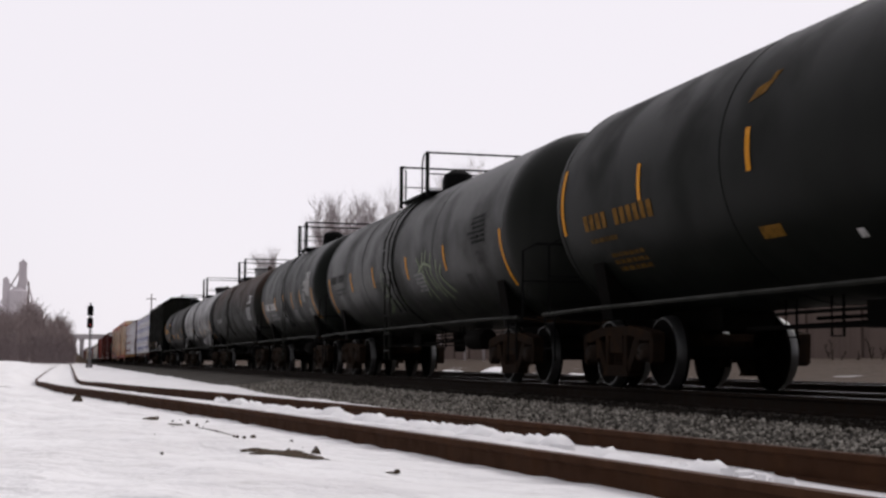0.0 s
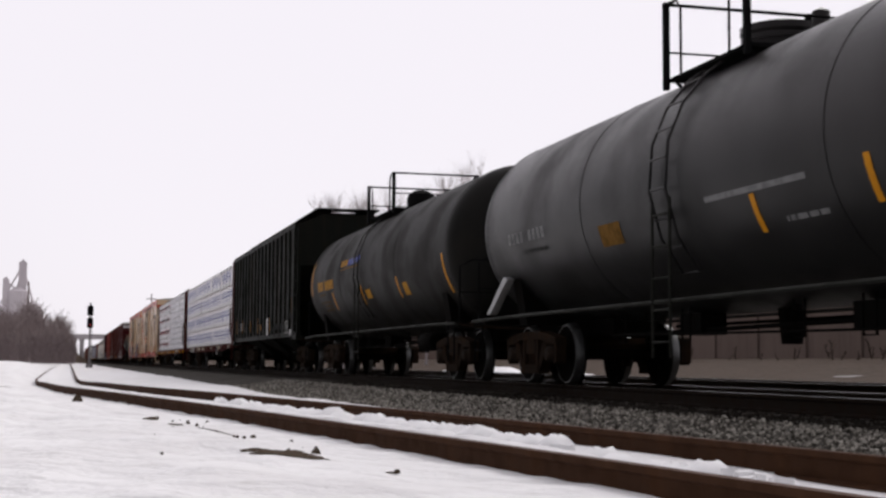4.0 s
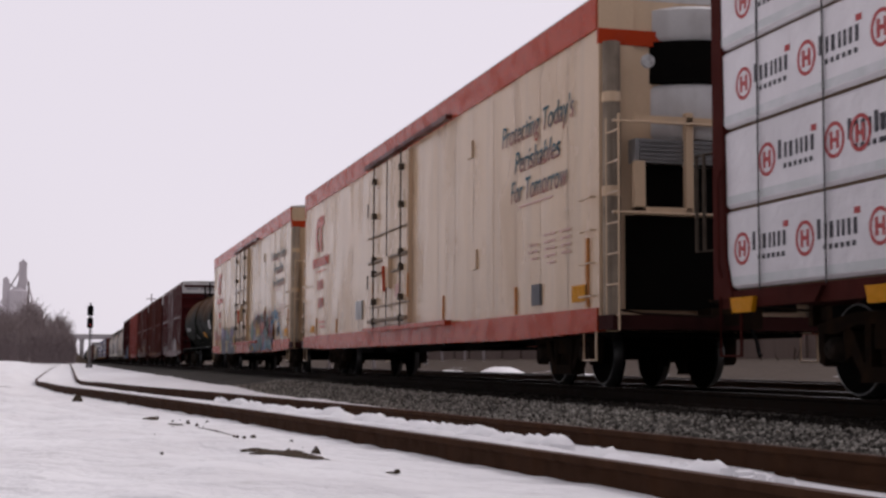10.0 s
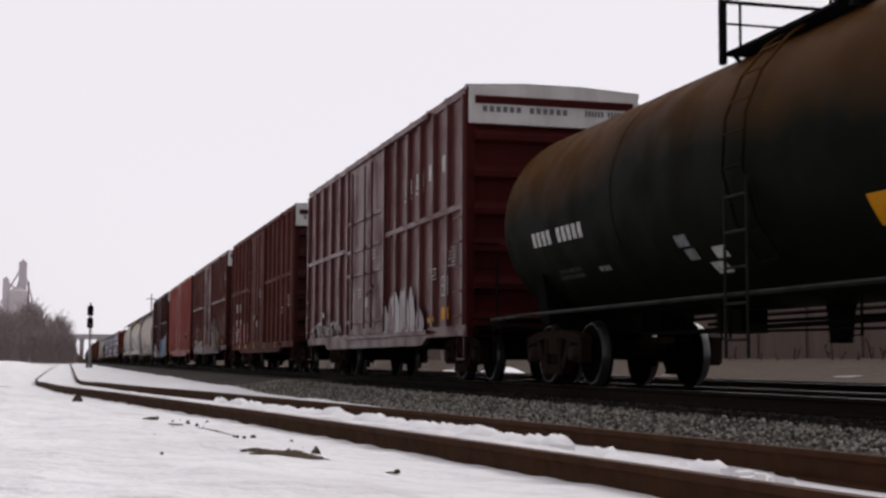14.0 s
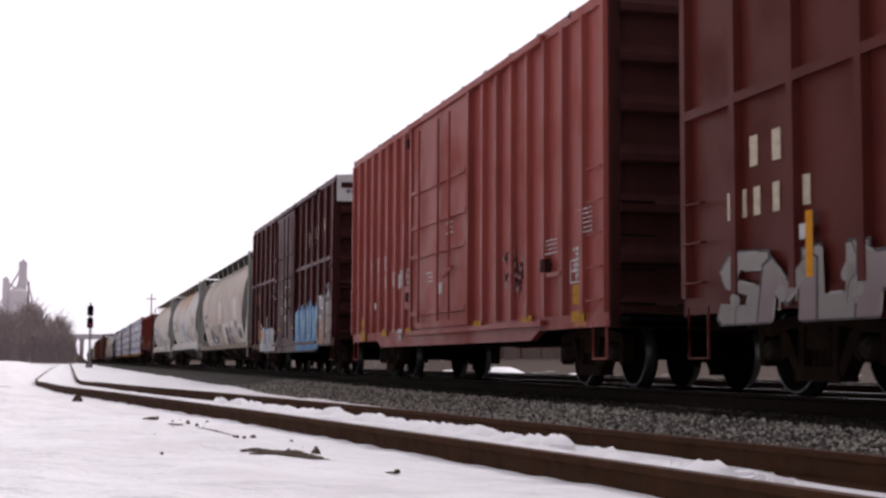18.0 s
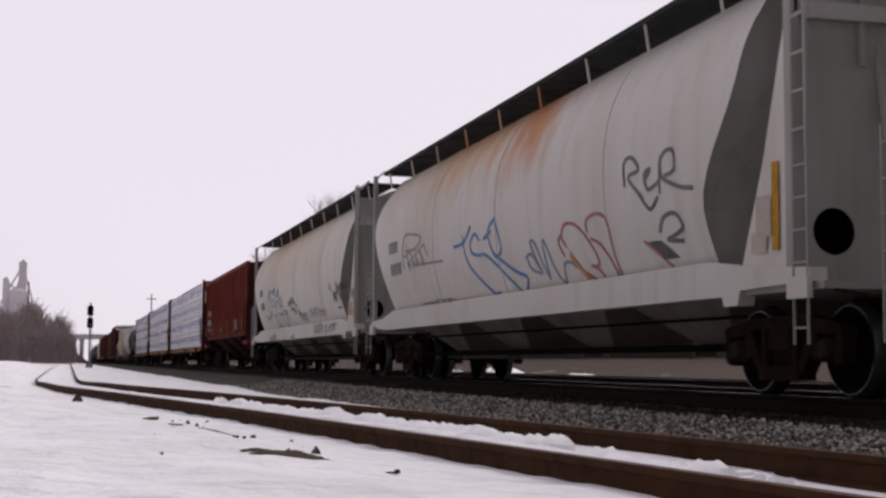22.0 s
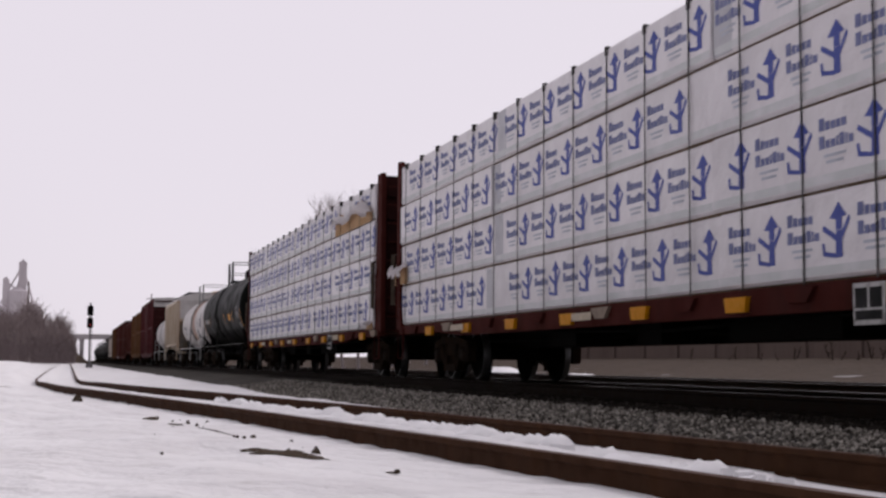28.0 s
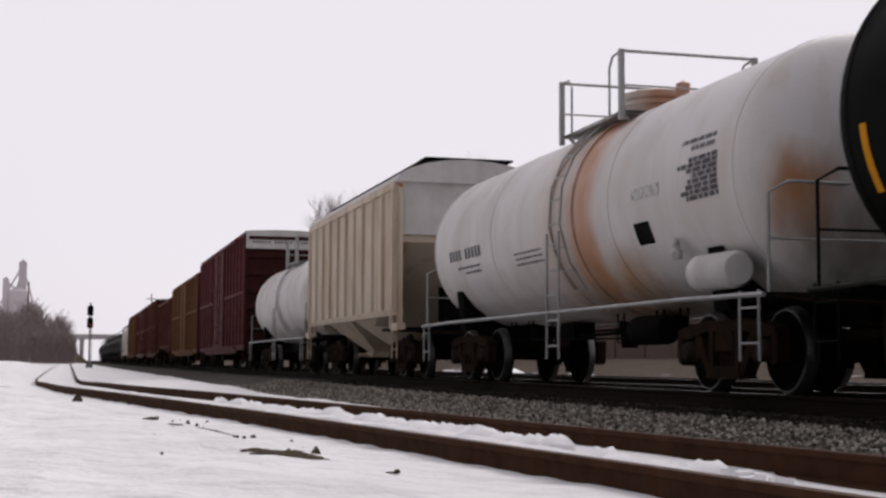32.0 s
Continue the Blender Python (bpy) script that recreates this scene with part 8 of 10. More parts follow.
c2, h2 = centre_beam(142.2, 165.4, "dark red centre-beam flatcar with yellow reflectors", tabs=150.2)
lumber_load(142.2, 165.4, [(142.85, 153.95, 0.331, "plain", (((142.85, 0), (146.4, 0), (150.25, 0)),) * 10), (154.5, 165.4, 0.825, "red", (((155.45, 4), (160.05, 5)), ((154.9, 4), (159.1, 4), (163.18, 2)), ((155.45, 4), (159.95, 5)), ((154.9, 5), (161.15, 4))))],
            "white-wrapped lumber, plain and red-printed", 151.1, pitch=1.22, seed=12)

r1, rh1 = reefer(168.75, 191.35, "cream refrigerator car with vermilion bands", seed=1)
r2, rh2 = reefer(194.0, 216.85, "yellowed refrigerator car with bright graffiti along its foot", seed=2, skin="reefer_old")
bm = bmesh.new()
rng_y = random.Random(31)
for k in range(16):
    blob(bm, -1.5795 - 0.0004 * (k % 4), 7.95 - 0.36 * k, 0.98 + 0.06 * (k % 3), 0.24, 0.3, rng_y, 0.2, 14)
blob(bm, -1.581, 6.0, 1.62, 0.2, 0.16, rng_y, 0.2, 14)
part("graffiti_backing", bm, paint((0.42, 0.25, 0.04)), r2)
sprayed_letter(r2, [(6.74, 1.55), (6.62, 1.75), (6.42, 1.63), (6.25, 1.67), (5.83, 1.61), (5.75, 0.67), (6.73, 0.67)], (0.02, 0.018, 0.04), (0.1, 0.035, 0.12), 0)
sprayed_letter(r2, [(4.54, 1.14), (4.39, 1.24), (4.12, 1.21), (4.22, 0.67), (4.94, 0.67), (4.88, 1.10)], (0.018, 0.018, 0.035), (0.04, 0.04, 0.07), 1)
sprayed_letter(r2, [(3.02, 0.97), (2.72, 0.91), (2.55, 0.71), (3.09, 0.67)], (0.02, 0.02, 0.04), (0.05, 0.05, 0.08), 2)
sprayed_letter(r2, [(7.47, 1.78), (7.10, 1.75), (6.86, 1.64), (6.75, 1.21), (6.76, 0.67), (7.46, 0.67), (7.61, 1.25)], (0.02, 0.02, 0.05), (0.26, 0.22, 0.4), 3)
sprayed_letter(r2, [(5.78, 1.65), (5.54, 1.80), (5.41, 1.70), (5.33, 1.46), (5.12, 1.40), (4.83, 1.47), (4.59, 1.65), (4.48, 1.55), (4.56, 1.17), (4.98, 1.18), (4.84, 0.68), (5.23, 0.67), (5.39, 1.22), (5.73, 1.24)], (0.05, 0.1, 0.12), (0.2, 0.29, 0.27), 4)
sprayed_letter(r2, [(4.13, 1.56), (4.02, 1.72), (3.73, 1.58), (3.53, 1.58), (3.20, 1.70), (3.24, 1.49), (3.39, 1.34), (3.17, 1.11), (3.04, 0.72), (3.25, 0.67), (4.19, 0.67), (4.22, 1.17)], (0.018, 0.017, 0.035), (0.2, 0.12, 0.28), 5)
brush_stroke(r2, [[(7.02, 1.62), (6.92, 1.35)], [(6.85, 1.6), (6.8, 1.2)], [(6.38, 1.6), (6.28, 1.3)], [(5.95, 1.12), (5.75, 1.16)], [(5.95, 0.75), (5.75, 0.92), (5.6, 0.9)], [(3.72, 1.45), (3.7, 1.1)], [(3.95, 1.0), (3.75, 0.98), (3.7, 0.85)], [(3.35, 1.05), (3.25, 0.9), (3.35, 0.8)], [(4.1, 1.15), (3.98, 1.15)]], (0.42, 0.40, 0.5), x=-1.598, w=0.03, name="graffiti_highlight")
flame_piece(r2, -7.9, -2.0, 0.7, 2.12, [(0.45, 0.09, 0.05), (0.13, 0.16, 0.27), (0.02, 0.20, 0.14), (0.25, 0.015, 0.04), (0.5, 0.28, 0.02), (0.03, 0.06, 0.12), (0.10, 0.2, 0.14), (0.05, 0.17, 0.17), (0.04, 0.02, 0.07)], 8)
brush_stroke(r2, [[(-7.69, 1.58), (-7.72, 1.8), (-7.85, 1.9), (-8.1, 1.88), (-8.3, 1.72), (-8.1, 1.62), (-7.8, 1.62)], [(-8.45, 2.18), (-8.5, 1.95), (-8.42, 1.7)], [(-8.35, 2.0), (-8.55, 1.7), (-8.7, 1.9), (-8.85, 1.66), (-9.15, 1.76)], [(-8.55, 1.92), (-9.0, 1.86), (-9.2, 1.7), (-9.5, 1.4), (-9.98, 1.1)], [(-9.3, 1.55), (-9.1, 1.5)]], (0.03, 0.2, 0.36), w=0.07)
jag = random.Random(77)
for rgb, count, z_lo, z_hi, wide in (((0.2, 0.025, 0.035), 9, 1.45, 2.0, 0.1), ((0.03, 0.03, 0.06), 13, 0.8, 1.75, 0.05), ((0.5, 0.47, 0.44), 7, 0.85, 1.7, 0.035), ((0.42, 0.12, 0.05), 5, 0.85, 1.5, 0.08)):
    lines = []
    for k in range(count):
        y, z = -2.3 - 5.4 * (k + jag.uniform(0.1, 0.9)) / count, jag.uniform(z_lo, z_hi)
        line = [(y, z)]
        for step in range(jag.randint(2, 4)):
            y, z = y + jag.uniform(-0.45, 0.25), min(max(z + jag.choice((-1, 1)) * jag.uniform(0.15, 0.4), z_lo - 0.1), z_hi)
            line.append((y, z))
        lines.append(line)
    brush_stroke(r2, lines, rgb, x=-1.602, w=wide, name="graffiti_line")
scrawl(r2, 8.4, 10.5, 1.1, 1.75, (0.35, 0.12, 0.13), 23, x=-1.585, w=0.055, strokes=6)

car, mid, deep, write, fine, plate = tank_car(219.2, 233.9, "tank_rusty", "rust-topped dark tank car", radius=1.49, low=0.96, plat=(227.5, 224.8), rail_up=0.45)
write(232.75, 230.7, 2.0, 0.2, 10, "white_mark", gaps=(4,))
fine(232.7, 231.3, 1.64, 2, "worn_mark", 31, 0.05, 0.08)
fine(230.9, 230.3, 1.6, 1, "dim_mark", 32, 0.06)
plate(220.52, 219.42, 1.9, 2.3, "white_mark", "white paper placard")
fine(220.4, 219.55, 2.22, 4, "dim_mark", 33, 0.04, 0.08)
plate(224.1, 223.35, 1.53, 1.8, "yellow", "yellow label plate", "label_plate")
plate(221.0, 220.5, 1.44, 1.73, "worn_mark", "placard holder", "placard_holder")
plate(227.35, 227.05, 1.48, 1.6, "white_mark", "torn white placard", "placard")
plate(227.6, 227.25, 1.33, 1.45, "white_mark", "torn white placard", "placard")
plate(228.1, 227.8, 1.65, 1.78, "dim_mark", "placard holder", "placard_holder")
plate(228.0, 227.75, 1.5, 1.62, "dim_mark", "placard holder", "placard_holder")

b1, bh1 = boxcar(235.9, 251.7, "box_faded", "maroon boxcar with silver graffiti and a white-topped end", seed=1, end_paint="box_dark")
marks(b1, [(-4.0, 3.62, 0.55, 0.3), (-4.95, 3.66, 0.55, 0.3), (-5.9, 3.7, 0.55, 0.3), (-6.85, 3.74, 0.55, 0.3), (-4.0, 3.52, 0.6, 0.04), (-4.95, 3.56, 0.6, 0.04)], M["white_mark"], -1.545, "stencil", "slanted white initials in bars")
flame_piece(b1, -5.1, -1.9, 0.84, 1.95, [(0.36, 0.32, 0.32), (0.28, 0.24, 0.25), (0.42, 0.39, 0.39), (0.16, 0.1, 0.1)], 31, x=-1.61, rows=1, across=7, height=(0.75, 1.02), start=0.0)
scrawl(b1, 3.0, 7.2, 0.95, 1.35, (0.36, 0.33, 0.33), 32, w=0.08)
frame_plate(b1, -6.91, -6.46, 1.5, 1.85)
plates(b1, [(-6.95, 1.08, 0.45, 0.22, "yellow"), (-5.95, 1.05, 0.45, 0.1, "gold_mark")])
b2, bh2 = boxcar(254.4, 270.3, "box_brown2", "brown boxcar with white lettering on its far bay", seed=2)
marks(b2, [(5.3, 2.24, 0.28, 0.33), (5.68, 2.24, 0.28, 0.33), (6.15, 2.24, 0.28, 0.33), (6.5, 2.24, 0.28, 0.33)] + [(5.12 + 0.3 * k + (0.12 if k > 2 else 0), 1.62, 0.22, 0.33) for k in range(6)], M["white_mark"], -1.545, "stencil", "white initials and number in bars")
marks(b2, text_block(5.3, 1.42, 1.2, 4, random.Random(5), 0.06, 0.1) + text_block(-0.6, 1.9, 1.0, 4, random.Random(6), 0.07, 0.11), M["white_mark"], -1.60)
plates(b2, [(y, 0.80, 0.32, 0.16, "yellow") for y in (4.95, 3.0, 0.7, -2.0, -4.6)])
patch(b2, 1.95, 7.7, 1.0, 1.75, paint((0.2, 0.035, 0.03)), label="fresh red repaint low on the side").location.x = 0.045
b3, bh3 = boxcar(272.6, 288.3, "box_brown", "maroon boxcar with a white disc and silver graffiti", sill=0.82, seed=3)
bm = bmesh.new()
lathe(bm, [(-1.555, 0.0), (-1.555, 0.36), (-1.53, 0.36)], 24, "x", (0, -6.55, 3.98))
part("disc", bm, M["white_mark"], b3, "cream painted disc")
silver = [[(-2.25, 1.98), (-2.3, 0.95)], [(-2.6, 1.5), (-2.7, 0.92)], [(-3.0, 2.05), (-3.12, 1.0)], [(-3.0, 2.05), (-3.62, 2.1), (-4.05, 1.3), (-3.98, 0.92)], [(-3.65, 1.85), (-3.55, 0.95)], [(-4.3, 1.72), (-4.55, 1.15), (-5.0, 0.9)], [(-4.85, 1.5), (-5.25, 1.02), (-5.75, 1.08)], [(-5.2, 1.5), (-5.15, 0.92)]]
brush_stroke(b3, silver, (0.035, 0.022, 0.022), x=-1.61, w=0.36)
brush_stroke(b3, silver, (0.24, 0.21, 0.20), x=-1.613, w=0.24)
brush_stroke(b3, [[(y + 0.06, z - 0.08), (y + 0.05, z - 0.4)] for y, z in ((-2.3, 1.9), (-3.05, 1.95), (-3.6, 1.95), (-3.95, 1.5), (-4.4, 1.55), (-5.2, 1.4))], (0.5, 0.49, 0.47), x=-1.616, w=0.035)
plates(b3, [(-2.9, 1.0, 0.12, 0.45, "yellow"), (-5.2, 1.15, 0.14, 0.5, "yellow")], -1.64)
graffiti(b3, 2.6, 6.9, 0.72, 1.55, [((0.2, 0.18, 0.165), (0.26, 0.24, 0.22)), ((0.19, 0.14, 0.14), (0.23, 0.21, 0.19))], (0.05, 0.04, 0.04), 34, letters=5, shine=(0.26, 0.25, 0.23), tall=0.3)
marks(b3, [(5.42 + 0.35 * k + (0.1 if k > 1 else 0), 2.26, 0.16, 0.3) for k in range(4)] + [(5.24 + 0.28 * k + (0.1 if k > 2 else 0), 1.77, 0.13, 0.28) for k in range(6)], M["cream_mark"], -1.545, "stencil", "cream initials and number in bars")
frame_plate(b3, -6.95, -6.5, 1.5, 1.9)
plates(b3, [(-4.1, 0.95, 0.12, 0.6, "yellow"), (1.35, 1.25, 0.12, 0.6, "yellow"), (5.1, 1.1, 0.12, 0.6, "yellow"), (-7.0, 1.1, 0.5, 0.05, "yellow"), (-7.0, 1.22, 0.5, 0.05, "yellow")], -1.61)
b4, bh4 = boxcar(290.5, 306.4, "box_red", "oxide-red boxcar with close ribs and white lettering", posts=(8, 8), mid_rail=False, white_end=False, seed=4)
marks(b4, [(6.67 - 0.7 * k, 2.25, 0.14, 0.32) for k in range(4)] + [(6.64 - 0.7 * k, 1.88, 0.13, 0.3) for k in range(6)], M["white_mark"], -1.545, "stencil", "white initials and number in bars")
marks(b4, [(6.4, 1.35, 0.3, 0.1), (6.4, 1.2, 0.3, 0.1), (5.7, 1.35, 0.3, 0.1), (5.7, 1.2, 0.3, 0.1), (3.2, 1.8, 0.3, 0.3), (2.9, 1.12, 0.16, 0.12), (3.6, 0.9, 0.35, 0.09), (0.2, 3.3, 0.3, 0.16)], M["white_mark"], -1.555)
plates(b4, [(y, 0.86, 0.46, 0.14, "gold_mark") for y in (4.27, 2.1, -2.6, -5.1, -7.2)] + [(6.45, 1.1, 0.35, 0.2, "gold_mark"), (6.43, 0.8, 0.45, 0.24, "gold_mark"), (2.87, 0.9, 0.39, 0.08, "white_mark"), (2.96, 0.77, 0.17, 0.1, "white_mark"), (1.4, 1.48, 0.17, 0.12, "white_mark"), (2.0, 1.54, 0.15, 0.17, "black"), (2.2, 1.36, 0.6, 0.46, "box_red")], -1.60)
frame_plate(b4, 2.35, 2.6, 1.86, 2.15, -1.59)
brush_stroke(b4, [[(-3.7, 1.9), (-4.0, 1.97), (-4.05, 1.7), (-3.75, 1.6)], [(-4.2, 1.95), (-4.35, 1.5), (-4.6, 1.85)], [(-4.7, 1.75), (-4.9, 1.45)], [(-3.8, 1.5), (-4.4, 1.42)]], (0.21, 0.085, 0.09), x=-1.57, w=0.1)
patch(b4, -7.2, -6.7, 1.09, 1.35, M["gold_mark"], label="yellow reflective panel").location.x = 0.03
patch(b4, -7.24, -6.74, 0.8, 0.98, paint((0.42, 0.13, 0.02)), label="orange panel").location.x = 0.03
frame_plate(b4, -7.13, -6.66, 1.37, 1.68, -1.59)
marks(b4, text_block(-7.05, 1.8, 0.36, 6, random.Random(77), 0.045, 0.07), M["white_mark"], -1.57, "stencil", "small white data lettering in bars")
for y, z in ((-5.73, 1.58), (2.35, 4.52), (2.3, 1.5)):
    bm = bmesh.new()
    box(bm, -1.66, -1.58, y - 0.09, y + 0.09, z, z + 0.18)
    part("door_stop", bm, M["shaded_end"], b4, "dark bolted bracket")
bm = bmesh.new()
box(bm, -1.64, -1.58, -6.36, -5.82, 1.5, 1.56)
part("bracket_arm", bm, M["box_red"], b4)
b5, bh5 = boxcar(308.85, 324.7, "box_dark", "dark maroon boxcar with blue graffiti", sill=0.73, seed=5)
marks(b5, [(-4.05, 3.6, 0.6, 0.32), (-5.0, 3.66, 0.6, 0.32), (-5.95, 3.72, 0.6, 0.32), (-6.9, 3.78, 0.6, 0.32), (-4.05, 3.5, 0.7, 0.04), (-5.0, 3.56, 0.7, 0.04), (-5.95, 3.62, 0.7, 0.04)], M["cream_mark"], -1.545, "stencil", "slanted cream initials in bars")
graffiti(b5, -5.7, -2.05, 0.66, 1.85, [((0.04, 0.22, 0.42), (0.27, 0.48, 0.58)), ((0.03, 0.17, 0.36), (0.2, 0.43, 0.56))], (0.02, 0.05, 0.12), 51, letters=4, back=(0.03, 0.17, 0.4), order=[6, 2, 6, 3], tall=0.12, shine=(0.3, 0.5, 0.65))
graffiti(b5, -7.5, -5.7, 0.8, 2.1, [((0.3, 0.15, 0.06), (0.3, 0.3, 0.32)), ((0.22, 0.13, 0.08), (0.2, 0.2, 0.22))], (0.08, 0.06, 0.06), 52, letters=2, back=(0.16, 0.13, 0.12), order=[4, 5])
graffiti(b5, 2.1, 5.6, 0.68, 1.42, [((0.46, 0.45, 0.31), (0.5, 0.49, 0.36)), ((0.27, 0.29, 0.36), (0.36, 0.38, 0.46)), ((0.31, 0.33, 0.4), (0.42, 0.44, 0.5)), ((0.24, 0.27, 0.34), (0.37, 0.39, 0.46)), ((0.46, 0.45, 0.31), (0.5, 0.5, 0.38))], (0.11, 0.11, 0.15), 57, letters=5, back=(0.33, 0.34, 0.37), order=[5, 0, 3, 2, 4], tall=0.1, edge=0.03)
brush_stroke(b5, [[(4.05, 0.8), (4.02, 1.3), (3.96, 1.78)], [(3.9, 0.75), (3.95, 1.35)], [(4.5, 0.8), (4.4, 1.4)], [(3.2, 0.75), (3.05, 1.4)]], (0.4, 0.42, 0.48), x=-1.618, w=0.1)
for z0, z1, y0 in ((2.28, 2.68, 6.3), (1.08, 1.78, 6.22)):
    patch(b5, y0, 6.94, z0, z1, paint((0.26, 0.055, 0.02)), label="orange sprayed patch").location.x = 0.05
marks(b5, [(y, 2.78, 0.26, 0.2) for y in (6.72, 6.32, 5.66, 5.36)] + [(y, 2.06, 0.17, 0.3) for y in (6.68, 6.36, 5.7, 5.46, 5.22)] + [(6.3, 1.9, 0.6, 0.06), (6.3, 1.82, 0.5, 0.05)], M["worn_mark"], -1.545, "stencil")

plates(b5, [(-0.28, 1.98, 0.2, 0.28, "white_mark"), (-0.28, 2.3, 0.42, 0.07, "white_mark"), (-0.05, 1.8, 0.14, 0.07, "white_mark"), (-1.9, 1.24, 0.44, 0.12, "yellow"), (0.95, 1.25, 0.4, 0.1, "gold_mark"), (2.45, 2.4, 0.1, 0.06, "white_mark"), (2.15, 2.4, 0.1, 0.06, "white_mark"), (2.4, 2.68, 0.1, 0.06, "white_mark"), (2.05, 2.66, 0.1, 0.06, "white_mark"), (2.2, 2.55, 0.12, 0.07, "white_mark"), (1.45, 2.6, 0.1, 0.14, "white_mark"), (-0.6, 2.57, 0.75, 0.03, "white_mark"), (4.85, 1.1, 0.35, 0.2, "yellow")], -1.625)
bm = bmesh.new()
lathe(bm, [(-1.625, 0.1), (-1.63, 0.1), (-1.63, 0.065), (-1.625, 0.065)], 16, "x", (0, -0.8, 1.84), caps=False)
part("ring_mark", bm, M["white_mark"], b5, "white painted ring")

# data stencils on the boxcars' bays and doors
for n, (bx, bh) in enumerate(((b1, bh1), (b2, bh2), (b3, bh3), (b4, bh4), (b5, bh5))):
    spread = random.Random(100 + n)
    marks(bx, text_block(-bh + 0.45, 2.3, 0.5, 6, spread, 0.018, 0.06) + text_block(-bh + 1.75, 2.0, 0.5, 4, spread, 0.018, 0.06) + text_block(-0.9, 2.75, 0.5, 3, spread, 0.03, 0.09) + text_block(0.5, 1.95, 0.45, 3, spread, 0.028, 0.08) + [(-0.2, 1.55, 0.22, 0.2), (bh - 2.7, 1.45, 0.18, 0.14)], M["white_mark"], -1.61, "stencil", "small white data lettering in bars")

p1, ph1, deep = round_hopper(326.2, 344.6, "hopper_beige", "dirty beige hopper car with bulging sides and painted-out patches", sill_mat=M["rusty_sill"])
for y0, y1, z0, z1, c, lift in ((0.1, 5.5, 1.35, 1.95, (0.34, 0.28, 0.22), 0.0), (0.13, 1.25, 2.2, 2.9, (0.62, 0.57, 0.52), 0.0), (-2.25, 0.0, 1.02, 1.95, (0.60, 0.57, 0.52), 0.002), (-4.3, -2.85, 1.4, 2.0, (0.6, 0.57, 0.53), 0.0), (-4.5, -2.7, 1.02, 1.37, (0.38, 0.31, 0.23), 0.0), (1.9, 7.0, 1.02, 1.34, (0.55, 0.52, 0.47), 0.002), (0.02, 1.8, 1.05, 1.38, (0.4, 0.33, 0.25), 0.002), (-5.3, -4.1, 2.02, 2.9, (0.62, 0.58, 0.54), 0.0), (-5.2, -4.35, 1.68, 1.96, (0.2, 0.15, 0.11), 0.0), (-6.9, -5.5, 1.1, 1.8, (0.58, 0.54, 0.5), 0.0)):
    patch(p1, y0, y1, z0, z1, paint(c), deep, label="repainted patch of another shade", lift=lift)
for k, (y0, y1, z0, z1, c, w) in enumerate(((-4.0, -3.4, 1.47, 1.72, (0.3, 0.32, 0.36), 0.09), (0.8, 1.5, 1.55, 2.0, (0.13, 0.13, 0.1), 0.11), (4.85, 5.4, 2.1, 2.45, (0.5, 0.3, 0.2), 0.05), (2.4, 2.9, 2.05, 2.4, (0.5, 0.3, 0.2), 0.05), (-6.4, -5.4, 1.3, 1.65, (0.05, 0.06, 0.06), 0.1))):
    onto([scrawl(p1, y0, y1, z0, z1, c, 60 + k, w=w, strokes=4)], deep)
onto([brush_stroke(p1, [[(-1.0, 1.1), (-1.09, 1.6), (-1.32, 1.71)], [(-1.38, 1.1), (-1.46, 1.63)], [(-1.73, 1.1), (-1.67, 1.65), (-1.95, 1.59)], [(-2.07, 1.1), (-2.01, 1.53)], [(-0.93, 1.23), (-2.07, 1.23)], [(-2.58, 1.1), (-2.71, 1.28), (-2.95, 1.29), (-3.0, 1.1)]], (0.06, 0.018, 0.025), x=-1.605, w=0.2)], deep)
onto([brush_stroke(p1, [[(-2.47, 1.72), (-2.72, 1.59), (-3.07, 1.45)], [(-2.41, 1.56), (-3.02, 1.7)]], (0.03, 0.034, 0.03), x=-1.605, w=0.13)], deep)
onto([brush_stroke(p1, [[(5.23, 1.13), (4.95, 1.64), (4.52, 1.7), (4.12, 1.51), (4.8, 1.37), (3.86, 1.12)], [(3.6, 1.56), (3.35, 1.1), (2.75, 1.28)], [(3.11, 1.45), (2.3, 1.26), (2.19, 1.1)]], (0.022, 0.028, 0.038), x=-1.605, w=0.17)], deep)
onto([marks(p1, letter_row(6.6, 2.35, 4, 0.2, 0.2) + letter_row(6.6, 1.95, 5, 0.2, 0.17), M["grey_mark"])], deep)
p2, ph2, deep = round_hopper(346.5, 365.0, "hopper_washed", "white hopper car with rust runs and thin tags")
onto([brush_stroke(p2, [[(2.58, 2.32), (1.97, 2.35), (1.54, 2.57)], [(2.01, 2.47), (1.85, 2.00), (1.04, 1.53), (0.45, 1.31)], [(1.07, 2.32), (1.30, 2.44), (1.58, 2.31), (1.55, 2.15), (1.22, 2.08), (0.83, 2.06), (0.36, 1.88), (-0.04, 1.67), (-0.56, 1.39)], [(0.18, 2.58), (0.57, 2.40), (0.32, 2.01), (-0.06, 2.10), (0.18, 2.58)], [(0.42, 2.40), (0.79, 2.32)], [(0.27, 2.00), (-0.56, 1.70), (-0.96, 1.60), (-0.87, 1.48), (-0.63, 1.31), (-0.33, 1.13), (0.05, 1.07), (0.37, 1.19), (0.61, 1.44), (1.32, 1.07)]], (0.07, 0.17, 0.38), x=-1.60, w=0.06)], deep)
